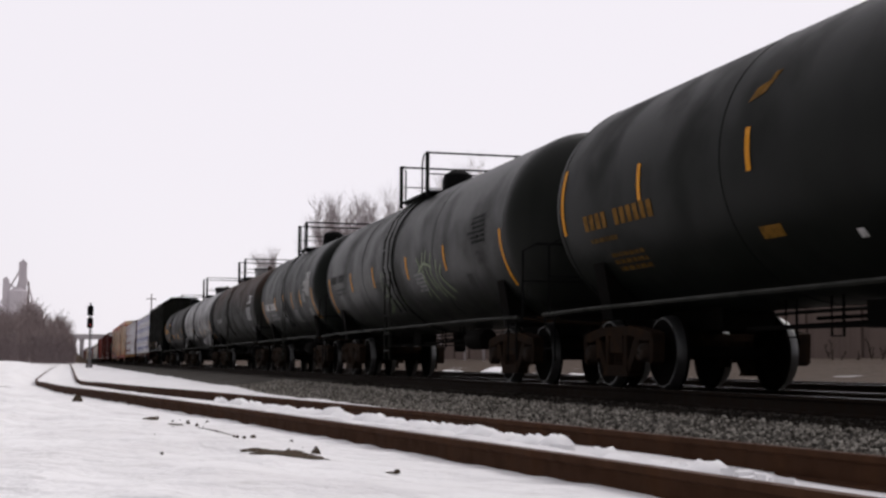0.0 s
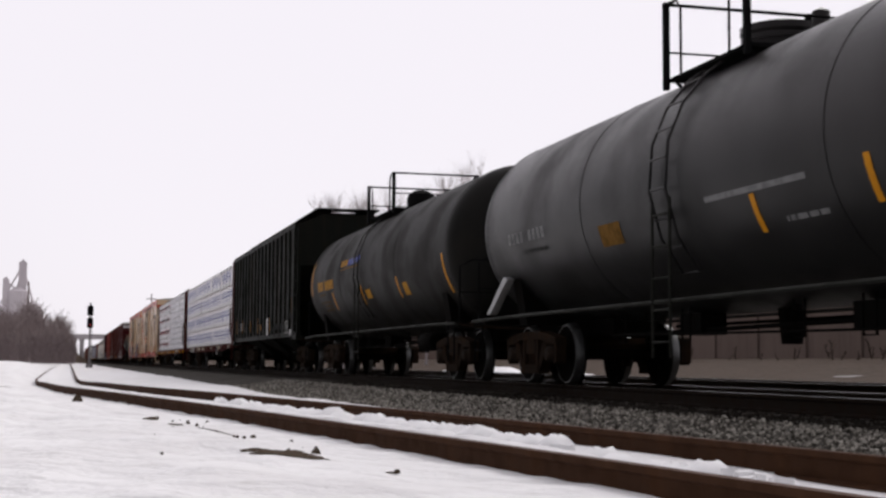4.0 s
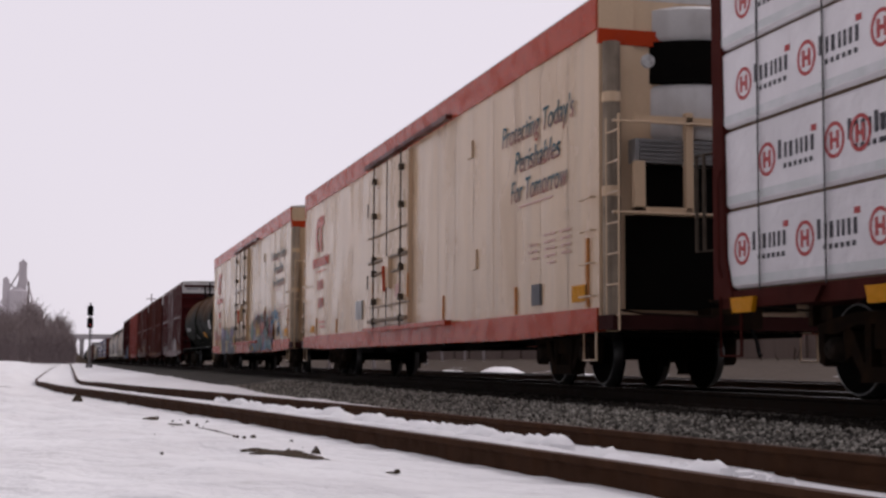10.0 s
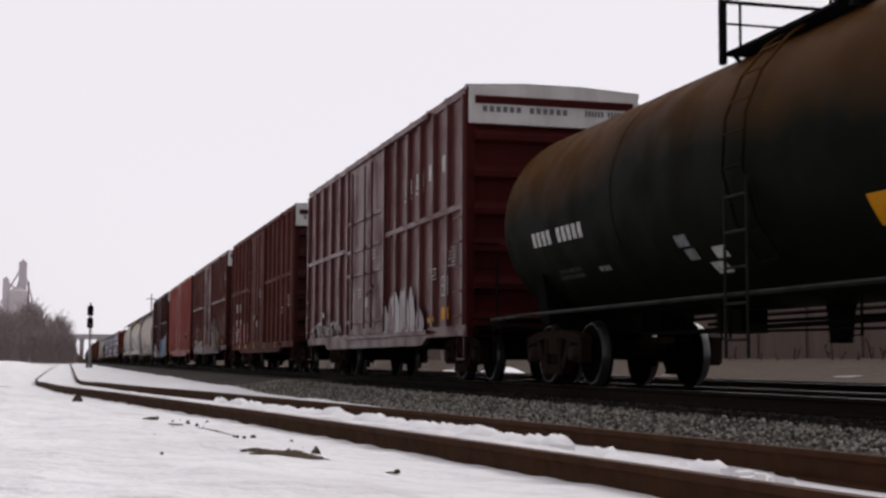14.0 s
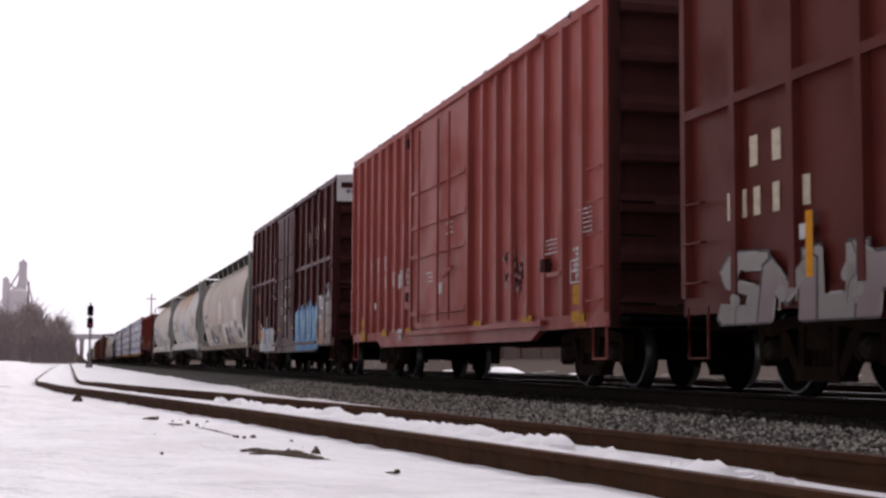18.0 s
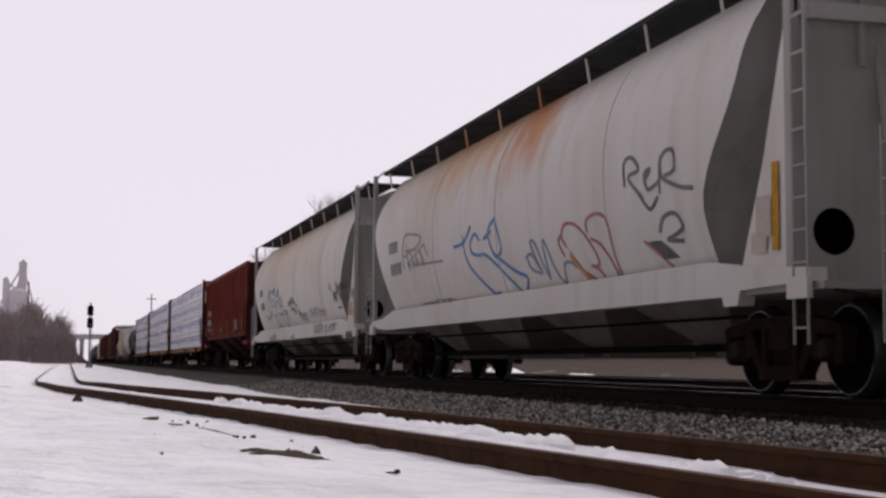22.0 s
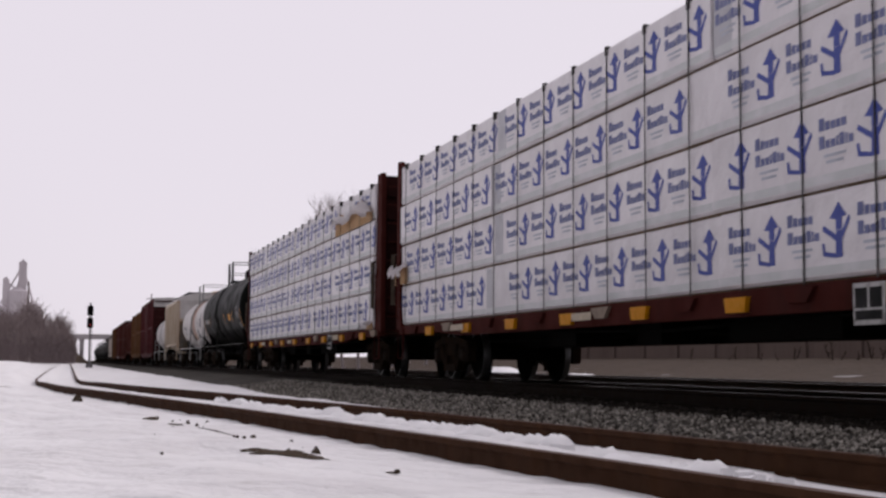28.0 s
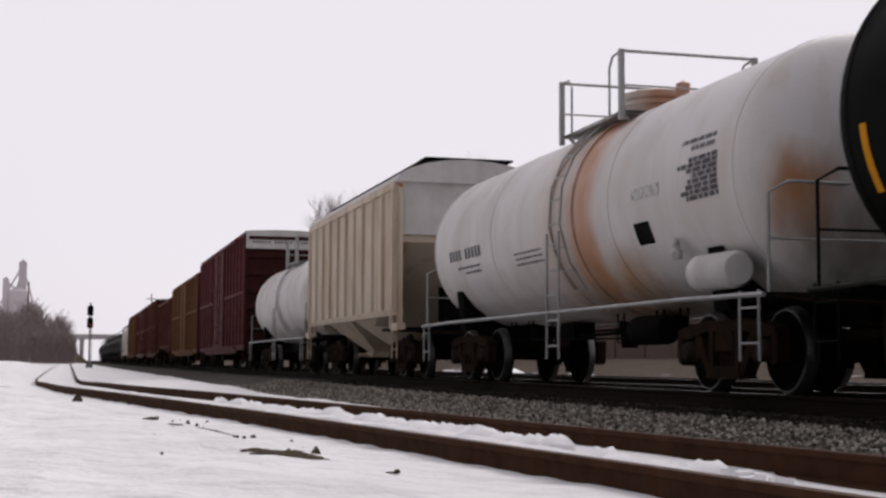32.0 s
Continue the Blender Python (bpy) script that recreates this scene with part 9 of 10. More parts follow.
onto([brush_stroke(p2, [[(-1.13, 1.86), (-1.40, 1.90), (-1.67, 1.62), (-1.43, 2.05), (-1.63, 2.03), (-1.92, 1.53), (-1.95, 2.01), (-2.07, 1.99), (-2.25, 1.61), (-2.48, 1.43), (-2.62, 1.66), (-2.87, 1.69), (-3.04, 1.61)], [(-1.20, 1.83), (-1.26, 1.70), (-1.60, 1.61)], [(-2.42, 1.27), (-2.74, 1.14)], [(-3.01, 1.11), (-3.23, 1.26), (-3.03, 1.20)], [(-3.31, 1.21), (-3.79, 1.27), (-3.48, 1.14)]], (0.17, 0.22, 0.3), x=-1.60, w=0.05)], deep)
onto([brush_stroke(p2, [[(-2.97, 1.76), (-3.20, 1.57), (-3.42, 1.38)]], (0.42, 0.17, 0.05), x=-1.60, w=0.1)], deep)
onto([brush_stroke(p2, [[(-2.71, 1.79), (-2.60, 1.99), (-2.77, 2.07)], [(-2.87, 1.90), (-2.74, 2.05), (-2.93, 2.19), (-3.24, 2.17), (-3.53, 2.05), (-3.76, 1.85), (-3.89, 1.66), (-3.80, 1.57), (-3.61, 1.59), (-3.84, 1.51), (-3.99, 1.33), (-4.01, 1.26), (-3.32, 1.52)], [(-3.72, 2.03), (-3.71, 2.15), (-3.91, 2.21), (-4.18, 2.21), (-4.39, 2.13), (-4.45, 1.93), (-4.44, 1.65), (-4.50, 1.40)], [(-3.81, 1.92), (-4.08, 1.83), (-4.29, 1.62), (-4.36, 1.42), (-4.15, 1.37), (-4.02, 1.31)]], (0.33, 0.10, 0.09), x=-1.60, w=0.045)], deep)
onto([brush_stroke(p2, [[(-5.17, 1.35), (-5.43, 1.19), (-5.84, 1.11), (-6.18, 1.15), (-6.28, 1.34)], [(-5.44, 1.75), (-5.76, 1.57), (-6.08, 1.36)]], (0.36, 0.13, 0.10), x=-1.60, w=0.045)], deep)
bm = bmesh.new()
prism(bm, [(-5.54, 1.74), (-5.88, 1.73), (-6.25, 1.51), (-5.84, 1.51)], -1.606, -1.602)
onto([part("paint_patch", bm, paint((0.06, 0.055, 0.055)), p2, "dark slanted patch of paint")], deep)
patch(p2, -8.75, -8.62, 1.4, 2.25, M["gold_mark"], label="orange reflective strip").location.x = 0.07
for y0, y1, z0, z1, c in ((-8.6, -8.3, 1.55, 1.95, (0.4, 0.33, 0.28)), (-8.5, -8.2, 1.4, 1.6, (0.45, 0.37, 0.3))):
    patch(p2, y0, y1, z0, z1, paint(c), label="worn maker's label").location.x = 0.07
onto([brush_stroke(p2, [[(-5.1, 2.45), (-5.1, 2.72), (-5.33, 2.76), (-5.53, 2.59), (-5.22, 2.53), (-5.6, 2.25)], [(-5.69, 2.44), (-5.85, 2.55), (-5.69, 2.51), (-5.77, 2.33), (-6.09, 2.39), (-6.14, 2.51)], [(-6.09, 2.26), (-6.17, 2.64), (-6.48, 2.69), (-6.5, 2.46), (-6.2, 2.41), (-6.61, 2.26), (-6.93, 2.21)], [(-5.52, 2.29), (-5.77, 2.1), (-6.01, 2.21)], [(-5.92, 1.83), (-6.08, 1.97), (-6.39, 1.99), (-6.53, 1.83), (-6.31, 1.76), (-6.08, 1.72), (-6.46, 1.68)]], (0.12, 0.11, 0.11), x=-1.60, w=0.05)], deep)
onto([brush_stroke(p2, [[(6.4, 2.48), (6.21, 2.81), (5.56, 2.81), (4.88, 2.69), (5.32, 2.51), (6.11, 2.52)], [(5.54, 2.2), (3.42, 2.14)]], (0.22, 0.2, 0.2), x=-1.60, w=0.05)], deep)
onto([scrawl(p2, 4.5, 6.3, 2.1, 2.6, (0.24, 0.22, 0.22), 73, w=0.045, strokes=5), scrawl(p2, 3.2, 5.5, 1.36, 1.5, (0.2, 0.19, 0.2), 76, w=0.03, strokes=6)], deep)
onto([marks(p2, letter_row(6.85, 2.55, 4, 0.24, 0.2, 0.6) + letter_row(6.6, 2.1, 5, 0.24, 0.19, 0.6), M["grey_mark"], label="dark initials and number in bars")], deep)
p3, ph3, deep = round_hopper(366.8, 385.2, "hopper_mellow", "white hopper car with rust on its shoulder and blue tags")
onto([brush_stroke(p3, [[(5.76, 2.26), (5.34, 2.48), (5.25, 2.65), (5.09, 2.29), (5.14, 2.59), (4.96, 2.67), (4.69, 2.55), (4.39, 2.60), (4.25, 2.68), (4.11, 2.45), (3.96, 2.67), (3.74, 2.48), (3.50, 2.41), (3.29, 2.60), (3.20, 2.66), (3.08, 2.42), (3.10, 2.11)], [(4.82, 2.12), (4.77, 2.33), (4.59, 2.34), (4.43, 2.17), (4.29, 2.08)], [(4.26, 2.14), (4.22, 2.34), (4.03, 2.34), (3.91, 2.14), (3.78, 2.06)], [(3.78, 2.18), (3.66, 2.27), (3.45, 2.22), (3.33, 2.08), (3.42, 1.99)], [(2.98, 2.28), (2.87, 2.36), (2.65, 2.30), (2.50, 2.10), (2.60, 2.06), (2.81, 2.11), (2.98, 2.28)], [(3.23, 2.19), (2.88, 2.00), (2.81, 1.87), (3.09, 1.84), (2.58, 1.79)]], (0.09, 0.19, 0.30), x=-1.60, w=0.05)], deep)
onto([brush_stroke(p3, [[(5.26, 2.66), (5.34, 2.44)], [(4.22, 2.65), (4.06, 2.47)], [(3.44, 2.42), (3.23, 2.61)]], (0.07, 0.17, 0.28), x=-1.60, w=0.11)], deep)
onto([brush_stroke(p3, [[(5.76, 2.26), (5.54, 2.00)], [(5.27, 1.84), (5.00, 1.99), (4.74, 1.89)], [(4.91, 1.84), (4.57, 1.84), (4.40, 1.60), (4.05, 1.44), (4.37, 1.42), (3.77, 1.36), (3.84, 1.49)], [(4.32, 1.82), (4.07, 1.80), (3.84, 1.56), (3.37, 1.42)], [(3.53, 1.72), (3.60, 1.85), (3.31, 1.86), (3.24, 1.63), (3.10, 1.44), (2.81, 1.36)], [(2.95, 1.79), (2.62, 1.58), (2.36, 1.42), (2.49, 1.37), (1.98, 1.35), (2.10, 1.60), (2.22, 1.69), (2.04, 1.71), (1.92, 1.55), (2.10, 1.54)]], (0.15, 0.20, 0.26), x=-1.60, w=0.04)], deep)
onto([brush_stroke(p3, [[(6.29, 1.89), (5.97, 1.74), (5.65, 1.80), (5.73, 1.70)], [(5.56, 1.83), (5.24, 1.87), (5.39, 1.74)], [(2.51, 1.78), (2.45, 1.89), (2.35, 1.91), (2.22, 1.81)], [(2.16, 1.80), (2.09, 1.91), (1.91, 1.86)], [(1.94, 1.78), (1.85, 1.89), (1.76, 1.74), (1.79, 1.91)]], (0.07, 0.11, 0.20), x=-1.60, w=0.05)], deep)
onto([brush_stroke(p3, [[(1.74, 1.71), (1.28, 1.58), (0.86, 1.45), (0.75, 1.48), (0.80, 1.59)], [(0.55, 1.72), (0.16, 1.78), (-0.29, 1.80), (-0.63, 1.87)]], (0.22, 0.28, 0.28), x=-1.60, w=0.035)], deep)
onto([brush_stroke(p3, [[(1.27, 2.01), (1.24, 2.15), (1.08, 2.00), (1.29, 2.12)], [(1.07, 2.15), (0.95, 2.03), (0.84, 2.18)], [(0.84, 2.11), (0.73, 2.23), (0.58, 2.16), (0.71, 2.10), (0.52, 2.01)], [(0.63, 2.09), (0.43, 2.23), (0.28, 2.17), (0.44, 2.09), (0.24, 2.09), (0.01, 2.03), (-0.23, 1.95)], [(0.95, 1.86), (0.68, 1.94), (0.64, 1.85), (0.44, 1.94), (0.29, 1.81), (0.05, 1.84), (0.20, 1.91)], [(-0.33, 1.75), (-0.51, 1.65), (-0.46, 1.75)], [(-0.53, 1.83), (-0.67, 1.70)]], (0.05, 0.05, 0.05), x=-1.60, w=0.05)], deep)
brush_stroke(p3, [[(5.02, 1.13), (4.87, 1.01), (4.76, 1.19), (4.53, 0.97), (4.36, 1.13)], [(4.46, 0.99), (4.13, 1.19), (3.97, 1.01)], [(4.13, 1.06), (3.63, 1.13), (3.88, 1.17), (3.49, 0.95)]], (0.09, 0.09, 0.09), x=-1.565, w=0.04)
brush_stroke(p3, [[(0.60, 0.96), (0.50, 1.08), (0.36, 1.05), (0.41, 0.95)], [(0.36, 0.99), (0.22, 1.09), (0.08, 0.95), (-0.02, 1.10)], [(0.04, 0.97), (-0.11, 1.12), (-0.20, 1.01)]], (0.17, 0.23, 0.06), x=-1.565, w=0.05)
for y0, y1, z0, z1, c in ((-8.75, -8.45, 1.85, 2.05, (0.2, 0.15, 0.1)), (-8.55, -8.15, 1.45, 1.75, (0.34, 0.22, 0.12)), (-8.8, -8.5, 1.4, 1.62, (0.4, 0.28, 0.16))):
    patch(p3, y0, y1, z0, z1, paint(c), label="worn brown label").location.x = 0.07
brush_stroke(p3, [[(-3.59, 1.09), (-3.72, 1.34), (-3.82, 1.11)], [(-3.96, 1.10), (-4.12, 1.29), (-4.20, 1.10)], [(-4.27, 1.09), (-4.38, 1.33), (-4.65, 1.27), (-4.43, 1.17)], [(-4.72, 1.07), (-4.83, 1.28), (-4.94, 1.09)], [(-5.22, 1.05), (-5.34, 1.29), (-5.50, 1.07)], [(-5.70, 1.11), (-5.96, 1.28), (-6.04, 1.07)], [(-6.21, 1.11), (-6.29, 1.31), (-6.46, 1.13)], [(-6.51, 1.12), (-6.57, 1.29), (-6.82, 1.25)]], (0.09, 0.085, 0.085), x=-1.565, w=0.04)
onto([brush_stroke(p3, [[(-5.63, 2.19), (-5.76, 2.31), (-5.85, 2.13)], [(-6.08, 1.85), (-6.14, 2.09), (-6.23, 1.91), (-6.35, 2.09), (-6.42, 1.86)], [(-6.45, 1.84), (-6.65, 2.33), (-6.71, 2.03)], [(-6.71, 2.08), (-6.87, 2.23), (-6.92, 1.91), (-7.04, 2.23), (-7.17, 2.11)], [(-6.97, 1.86), (-7.15, 2.27), (-7.28, 2.06)], [(-6.42, 1.69), (-6.80, 1.68)]], (0.07, 0.065, 0.07), x=-1.60, w=0.05), scrawl(p3, -4.6, -2.2, 1.5, 1.85, (0.26, 0.2, 0.24), 83, w=0.04), scrawl(p3, -1.6, -0.5, 1.45, 1.75, (0.2, 0.24, 0.16), 84, w=0.045, strokes=4)], deep)
onto([marks(p3, letter_row(6.85, 2.55, 4, 0.24, 0.2, 0.6) + letter_row(6.45, 2.08, 5, 0.24, 0.2, 0.6), M["grey_mark"], label="dark initials and number in bars")], deep)
# end_mat paints the shade of the recessed ends and bays
car, h = ribbed_hopper(387.2, 403.4, "hopper_red", "faded red ribbed covered hopper car", eave=4.04, floor=1.44, peak=0.08, end_mat=M["shaded_end"])
marks(car, [(6.2 - 0.34 * k - (0.12 if k > 1 else 0), 2.4, 0.12, 0.25) for k in range(4)] + [(6.3 - 0.24 * k - (0.1 if k > 2 else 0), 1.98, 0.1, 0.25) for k in range(6)] + [(5.2, 1.8, 0.3, 0.05), (5.9, 1.8, 0.3, 0.05), (5.2, 1.68, 0.3, 0.05), (4.1, 1.7, 0.25, 0.08)], M["white_mark"], -1.625, "stencil", "white initials and number in bars")
bm = bmesh.new()
lathe(bm, [(-1.632, 0.0), (-1.632, 0.3), (-1.62, 0.3)], 20, "x", (0, 7.78, 3.45))
part("disc", bm, M["cream_mark"], car, "cream roundel with a cross")
marks(car, [(7.5, 3.42, 0.56, 0.07), (7.75, 3.17, 0.07, 0.56)], M["hopper_red"], -1.634, "cross")
plates(car, [(y, 1.5, 0.12, 0.55, "gold_strip") for y in (7.39, 3.46, 0.84, -2.02, -4.48, -7.0)] + [(0.2, 1.58, 0.4, 0.14, "dim_mark"), (0.25, 1.76, 0.2, 0.05, "dim_mark"), (-4.0, 1.46, 0.14, 0.13, "dim_mark"), (4.42, 1.56, 0.09, 0.09, "white_mark")], -1.625)
frame_plate(car, -5.3, -4.72, 1.59, 1.95, -1.625)
loads = (
    (405.25, 428.1, 405.85, 427.9, tuple(tuple((f + 287.45, n) for f, n in tier) for tier in FIRST_LOAD), 406.9, 407.2),
    (429.6, 452.6, 430.3, 452.6, (((431.2, 6), (438.55, 6, 1), (446.87, 5)), ((431.8, 6), (438.68, 6, 1), (446.4, 5)), ((431.2, 6), (439.23, 6, 1), (446.5, 5)), ((431.5, 6, 1), (438.67, 6, 1), (446.17, 5))), 438.9, 437.82),
    (454.3, 476.9, 455.05, 477.0, (((455.81, 4), (460.63, 2), (463.4, 4), (467.28, 8)), ((455.19, 4), (460.41, 2), (463.05, 4), (467.59, 4), (472.83, 4)), ((455.1, 9), (465.57, 2, 1), (468.04, 4, 1), (473.1, 4)), ((456.44, 1), (459.66, 4), (464.5, 2), (466.65, 5), (473.01, 4))), 457.7, 456.1))
for k, (a, b, near, far, tiers, strap_at, tab) in enumerate(loads):
    centre_beam(a, b, "dark red centre-beam flatcar with yellow reflectors", tabs=tab)
    ld = lumber_load(a, b, [(near, far, 0.81, "blue", tiers)], "four tiers of white-wrapped lumber printed in blue" + (", its wrap torn open" if k else ""), strap_at, seed=21 + k)
    if k == 1:
        torn_wrap(ld, (451.9 - 441.1, 453.0 - 441.1, 1.88, 2.3), 7)
    if k == 2:
        torn_wrap(ld, (455.2 - 465.6, 459.6 - 465.6, 3.46, 4.05), 2)
        torn_wrap(ld, (455.05 - 465.6, 455.75 - 465.6, 1.05, 1.25), 5)
car, mid, deep, write, fine, plate = tank_car(479.75, 494.85, "tank_black", "glossy black tank car with yellow stripes", stripes=((480.0, 1.72, 2.38), (482.65, 1.93, 2.39), (485.62, 1.95, 2.39), (488.95, 1.93, 2.38), (492.0, 1.94, 2.37), (494.55, 1.78, 2.36)), radius=1.55, low=0.96, plat=(488.8, 487.25), rail_up=0.68, head=0.52)
plate(481.26, 480.13, 2.06, 2.53, "dim_mark", "pale worn data panel")
fine(481.2, 480.2, 2.5, 6, "ghost", 41, 0.04, 0.075)
plate(484.04, 483.28, 2.03, 2.3, "yellow", "yellow label plate", "label_plate")
fine(482.2, 481.3, 1.87, 3, "worn_mark", 42, 0.05, 0.075)
plate(480.95, 480.45, 1.66, 1.88, "dim_mark", "placard holder", "placard_holder")
write(494.05, 492.1, 2.1, 0.22, 10, "white_mark", gaps=(3,))
fine(493.95, 492.2, 1.96, 2, "worn_mark", 43, 0.055, 0.1)
plate(491.85, 491.6, 2.05, 2.3, "worn_mark", "worn data panel")
fine(487.2, 486.5, 1.68, 4, "worn_mark", 44, 0.05, 0.075)
plate(487.3, 486.9, 1.42, 1.56, "worn_mark", "", "scuff")
bm = bmesh.new()
y = 480.85 - mid
prism(bm, [(y, 1.16), (y + 0.2, 1.36), (y, 1.56), (y - 0.2, 1.36)], -1.604, -1.60)
onto([part("placard", bm, M["print_red"], car, "red diamond placard")], deep)
bm = bmesh.new()
box(bm, -1.608, -1.604, y - 0.08, y + 0.08, 1.3, 1.42)
onto([part("stencil", bm, M["white_mark"], car)], deep)

car, mid, deep, write, fine, plate = tank_car(497.1, 509.1, "tank_stained", "white tank car stained with orange rust", dome="bonnet", rail_mat=M["steel"], bands=(-0.3, -1.15), radius=1.44, low=0.94, plat=(503.5, 501.2), rail_up=0.66)
h = 6.0
bm = bmesh.new()
lathe(bm, [(-h + 0.1, 0.0), (-h + 0.1, 0.16), (-h + 0.16, 0.2), (-h + 0.95, 0.2), (-h + 1.0, 0.16), (-h + 1.0, 0.0)], 16, "y", (-1.35, 0, 1.3))
part("brake_cylinder", bm, M["white_end"], car, "off-white brake cylinder", smooth=True)
fine(498.5, 497.5, 2.58, 8, "print_black", 51, 0.05, 0.06)
fine(498.45, 497.6, 2.8, 2, "grey_mark", 52, 0.05, 0.09)
plate(499.85, 499.4, 1.75, 2.01, "black", "black label plate", "label_plate")
plate(499.8, 499.0, 2.28, 2.42, "white_mark", "glossy white patch", "repaint")
write(508.15, 506.2, 2.1, 0.18, 10, "grey_mark", gaps=(4,))
fine(508.0, 506.4, 1.98, 2, "grey_mark", 53, 0.04, 0.09)
fine(504.6, 503.3, 2.0, 3, "grey_mark", 54, 0.035, 0.08)
# a small white relief valve low on the flank
bm = bmesh.new()
lathe(bm, [(1.5, 0.0), (1.5, 0.07), (1.6, 0.075), (1.62, 0.045), (1.72, 0.04), (1.76, 0.0)], 12, "z", (-1.36, 498.7 - mid, 0))
part("valve", bm, M["white_mark"], car, "small white valve cap", smooth=True)
car, h = ribbed_hopper(511.9, 522.3, "hopper_tan", "short tan ribbed hopper car with rust streaks", eave=4.0, floor=1.4, ribs=10, n_bays=2, roof=M["white_end"], slope=False, arch=True)
bm = bmesh.new()
prism(bm, [(1.5 * math.cos(t), 4.0 + 0.48 * math.sin(t)) for t in (math.pi * k / 10 for k in range(11))] + [(-1.5, 2.95), (1.5, 2.95)], -h - 0.05, -h - 0.01, "y")
part("end_panel", bm, M["white_end"], car, "dirty white arched end panel")
for x in (-1.5, 1.44):
    bm = bmesh.new()
    box(bm, x, x + 0.07, -h - 0.09, -h - 0.05, 1.1, 4.0)
    part("rusty_corner", bm, M["rust"], car, "rust-eaten corner strip")
tank_car(524.4, 535.2, "tank_white", "plain white tank car with grey railings", rail_mat=M["steel"], radius=1.38, low=0.95, plat=(530.4, 528.2))
boxcar(537.1, 555.3, "box_purple", "tall plum boxcar with a white-topped end", eave=5.26, seed=6)
boxcar(557.0, 575.0, "box_orange", "faded orange boxcar with rust streaks", eave=4.9, white_end=False, seed=7)
ribbed_hopper(577.0, 590.0, "box_brown2", "dull brown ribbed hopper car")
boxcar(592.0, 607.0, "box_brown2", "plain brown boxcar far down the train", seed=8, white_end=False)
boxcar(609.0, 624.0, "box_brown", "plain maroon boxcar far down the train", seed=9, white_end=False)
boxcar(626.0, 642.0, "box_orange", "faded orange boxcar far down the train", seed=10, white_end=False)
round_hopper(644.0, 662.0, "hopper_beige", "dirty beige hopper car far down the train")
for k in range(8):
    tank_car(664.5 + k * 17.5, 679.5 + k * 17.5, "tank_black", "plain black tank car far down the train")


# ---- background ----
def bare_tree(name, label, at, height, spread, seed, material, twigs=3, up=0.75, width=0.16):
    """Trunk with limbs, then a crown of fine leafless twigs."""
    rng = random.Random(seed)
    t = thing(name, label, "tree", at=at)
    bm = bmesh.new()
    ends = []

    def limb(p, d, length, r, depth):
        q = p
        pts = [p]
        for k in range(3):
            d = (d + Vector((rng.uniform(-0.16, 0.16), rng.uniform(-0.16, 0.16), 0.08))).normalized()
            q = q + d * length / 3
            pts.append(q)
        for (a, b), ra in zip(zip(pts, pts[1:]), (r, r * 0.85, r * 0.7)):
            tube(bm, [a, b], ra, 5)
        if depth == 0:
            ends.append((q, d, length))
            for f in pts[1:3]:
                ends.append((f, d, length * 0.8))
            return
        for k in range(rng.randint(3, 4)):
            s = Vector((rng.uniform(-1, 1), rng.uniform(-1, 1), 0)) * spread
            limb(pts[rng.choice((2, 3, 3))], (d * up + s + Vector((0, 0, 0.25))).normalized(), length * rng.uniform(0.55, 0.75), r * 0.6, depth - 1)

    limb(Vector((0, 0, -0.3)), Vector((0, 0, 1)), height * 0.38, width, 2)
    part("trunk", bm, material, t)
    vs, fs = [], []
    for p, d, length in ends:
        for k in range(twigs * 3):
            s = Vector((rng.uniform(-1, 1), rng.uniform(-1, 1), rng.uniform(-0.1, 0.6))) * 0.6
            e = (d + s).normalized()
            q = p + e * length * rng.uniform(0.35, 0.95)
            w = 0.007 + 0.00009 * max(at[1], 20)
            side = e.cross(Vector((rng.uniform(-1, 1), rng.uniform(-1, 1), 0.3))).normalized() * w
            third = e.cross(side).normalized() * w
            n = len(vs)
            vs += [tuple(p + side), tuple(p - side), tuple(p + third), tuple(q)]
            fs += [(n, n + 1, n + 3), (n + 1, n + 2, n + 3), (n + 2, n, n + 3)]
            m = (p + q) / 2
            for j in range(2):
                e2 = (e + Vector((rng.uniform(-1, 1), rng.uniform(-1, 1), rng.uniform(-0.2, 0.6))) * 0.7).normalized()
                q2 = m + e2 * length * rng.uniform(0.2, 0.45)
                n = len(vs)
                vs += [tuple(m + side * 0.7), tuple(m - side * 0.7), tuple(m + third * 0.7), tuple(q2)]
                fs += [(n, n + 1, n + 3), (n + 1, n + 2, n + 3), (n + 2, n, n + 3)]
    ob = new("crown", loose_mesh("crown", vs, fs, material))
    ob.parent = t
    return t


# bare trees beyond the tracks, seen over the cars
rng_t = random.Random(31)
for k, (u, rise) in enumerate(((0.147, 0.084), (0.158, 0.088), (0.184, 0.120), (0.195, 0.126), (0.206, 0.124), (0.218, 0.127), (0.231, 0.131), (0.244, 0.136), (0.257, 0.138), (0.271, 0.145), (0.287, 0.15), (0.303, 0.154))):
    y = rng_t.uniform(92, 108)
    bare_tree("bare_tree", "leafless grey tree beyond the tracks", (u * y, y, -0.1), (rise * y + 0.4) * 1.09, 0.55, 40 + k, M["tree"], 4, up=1.0, width=0.11)
# a tree just outside the view whose twigs reach in
bare_tree("bare_tree", "leafless tree overhanging the snow", (-2.7, 25, -0.2), 10.5, 0.9, 71, M["tree"], 2)


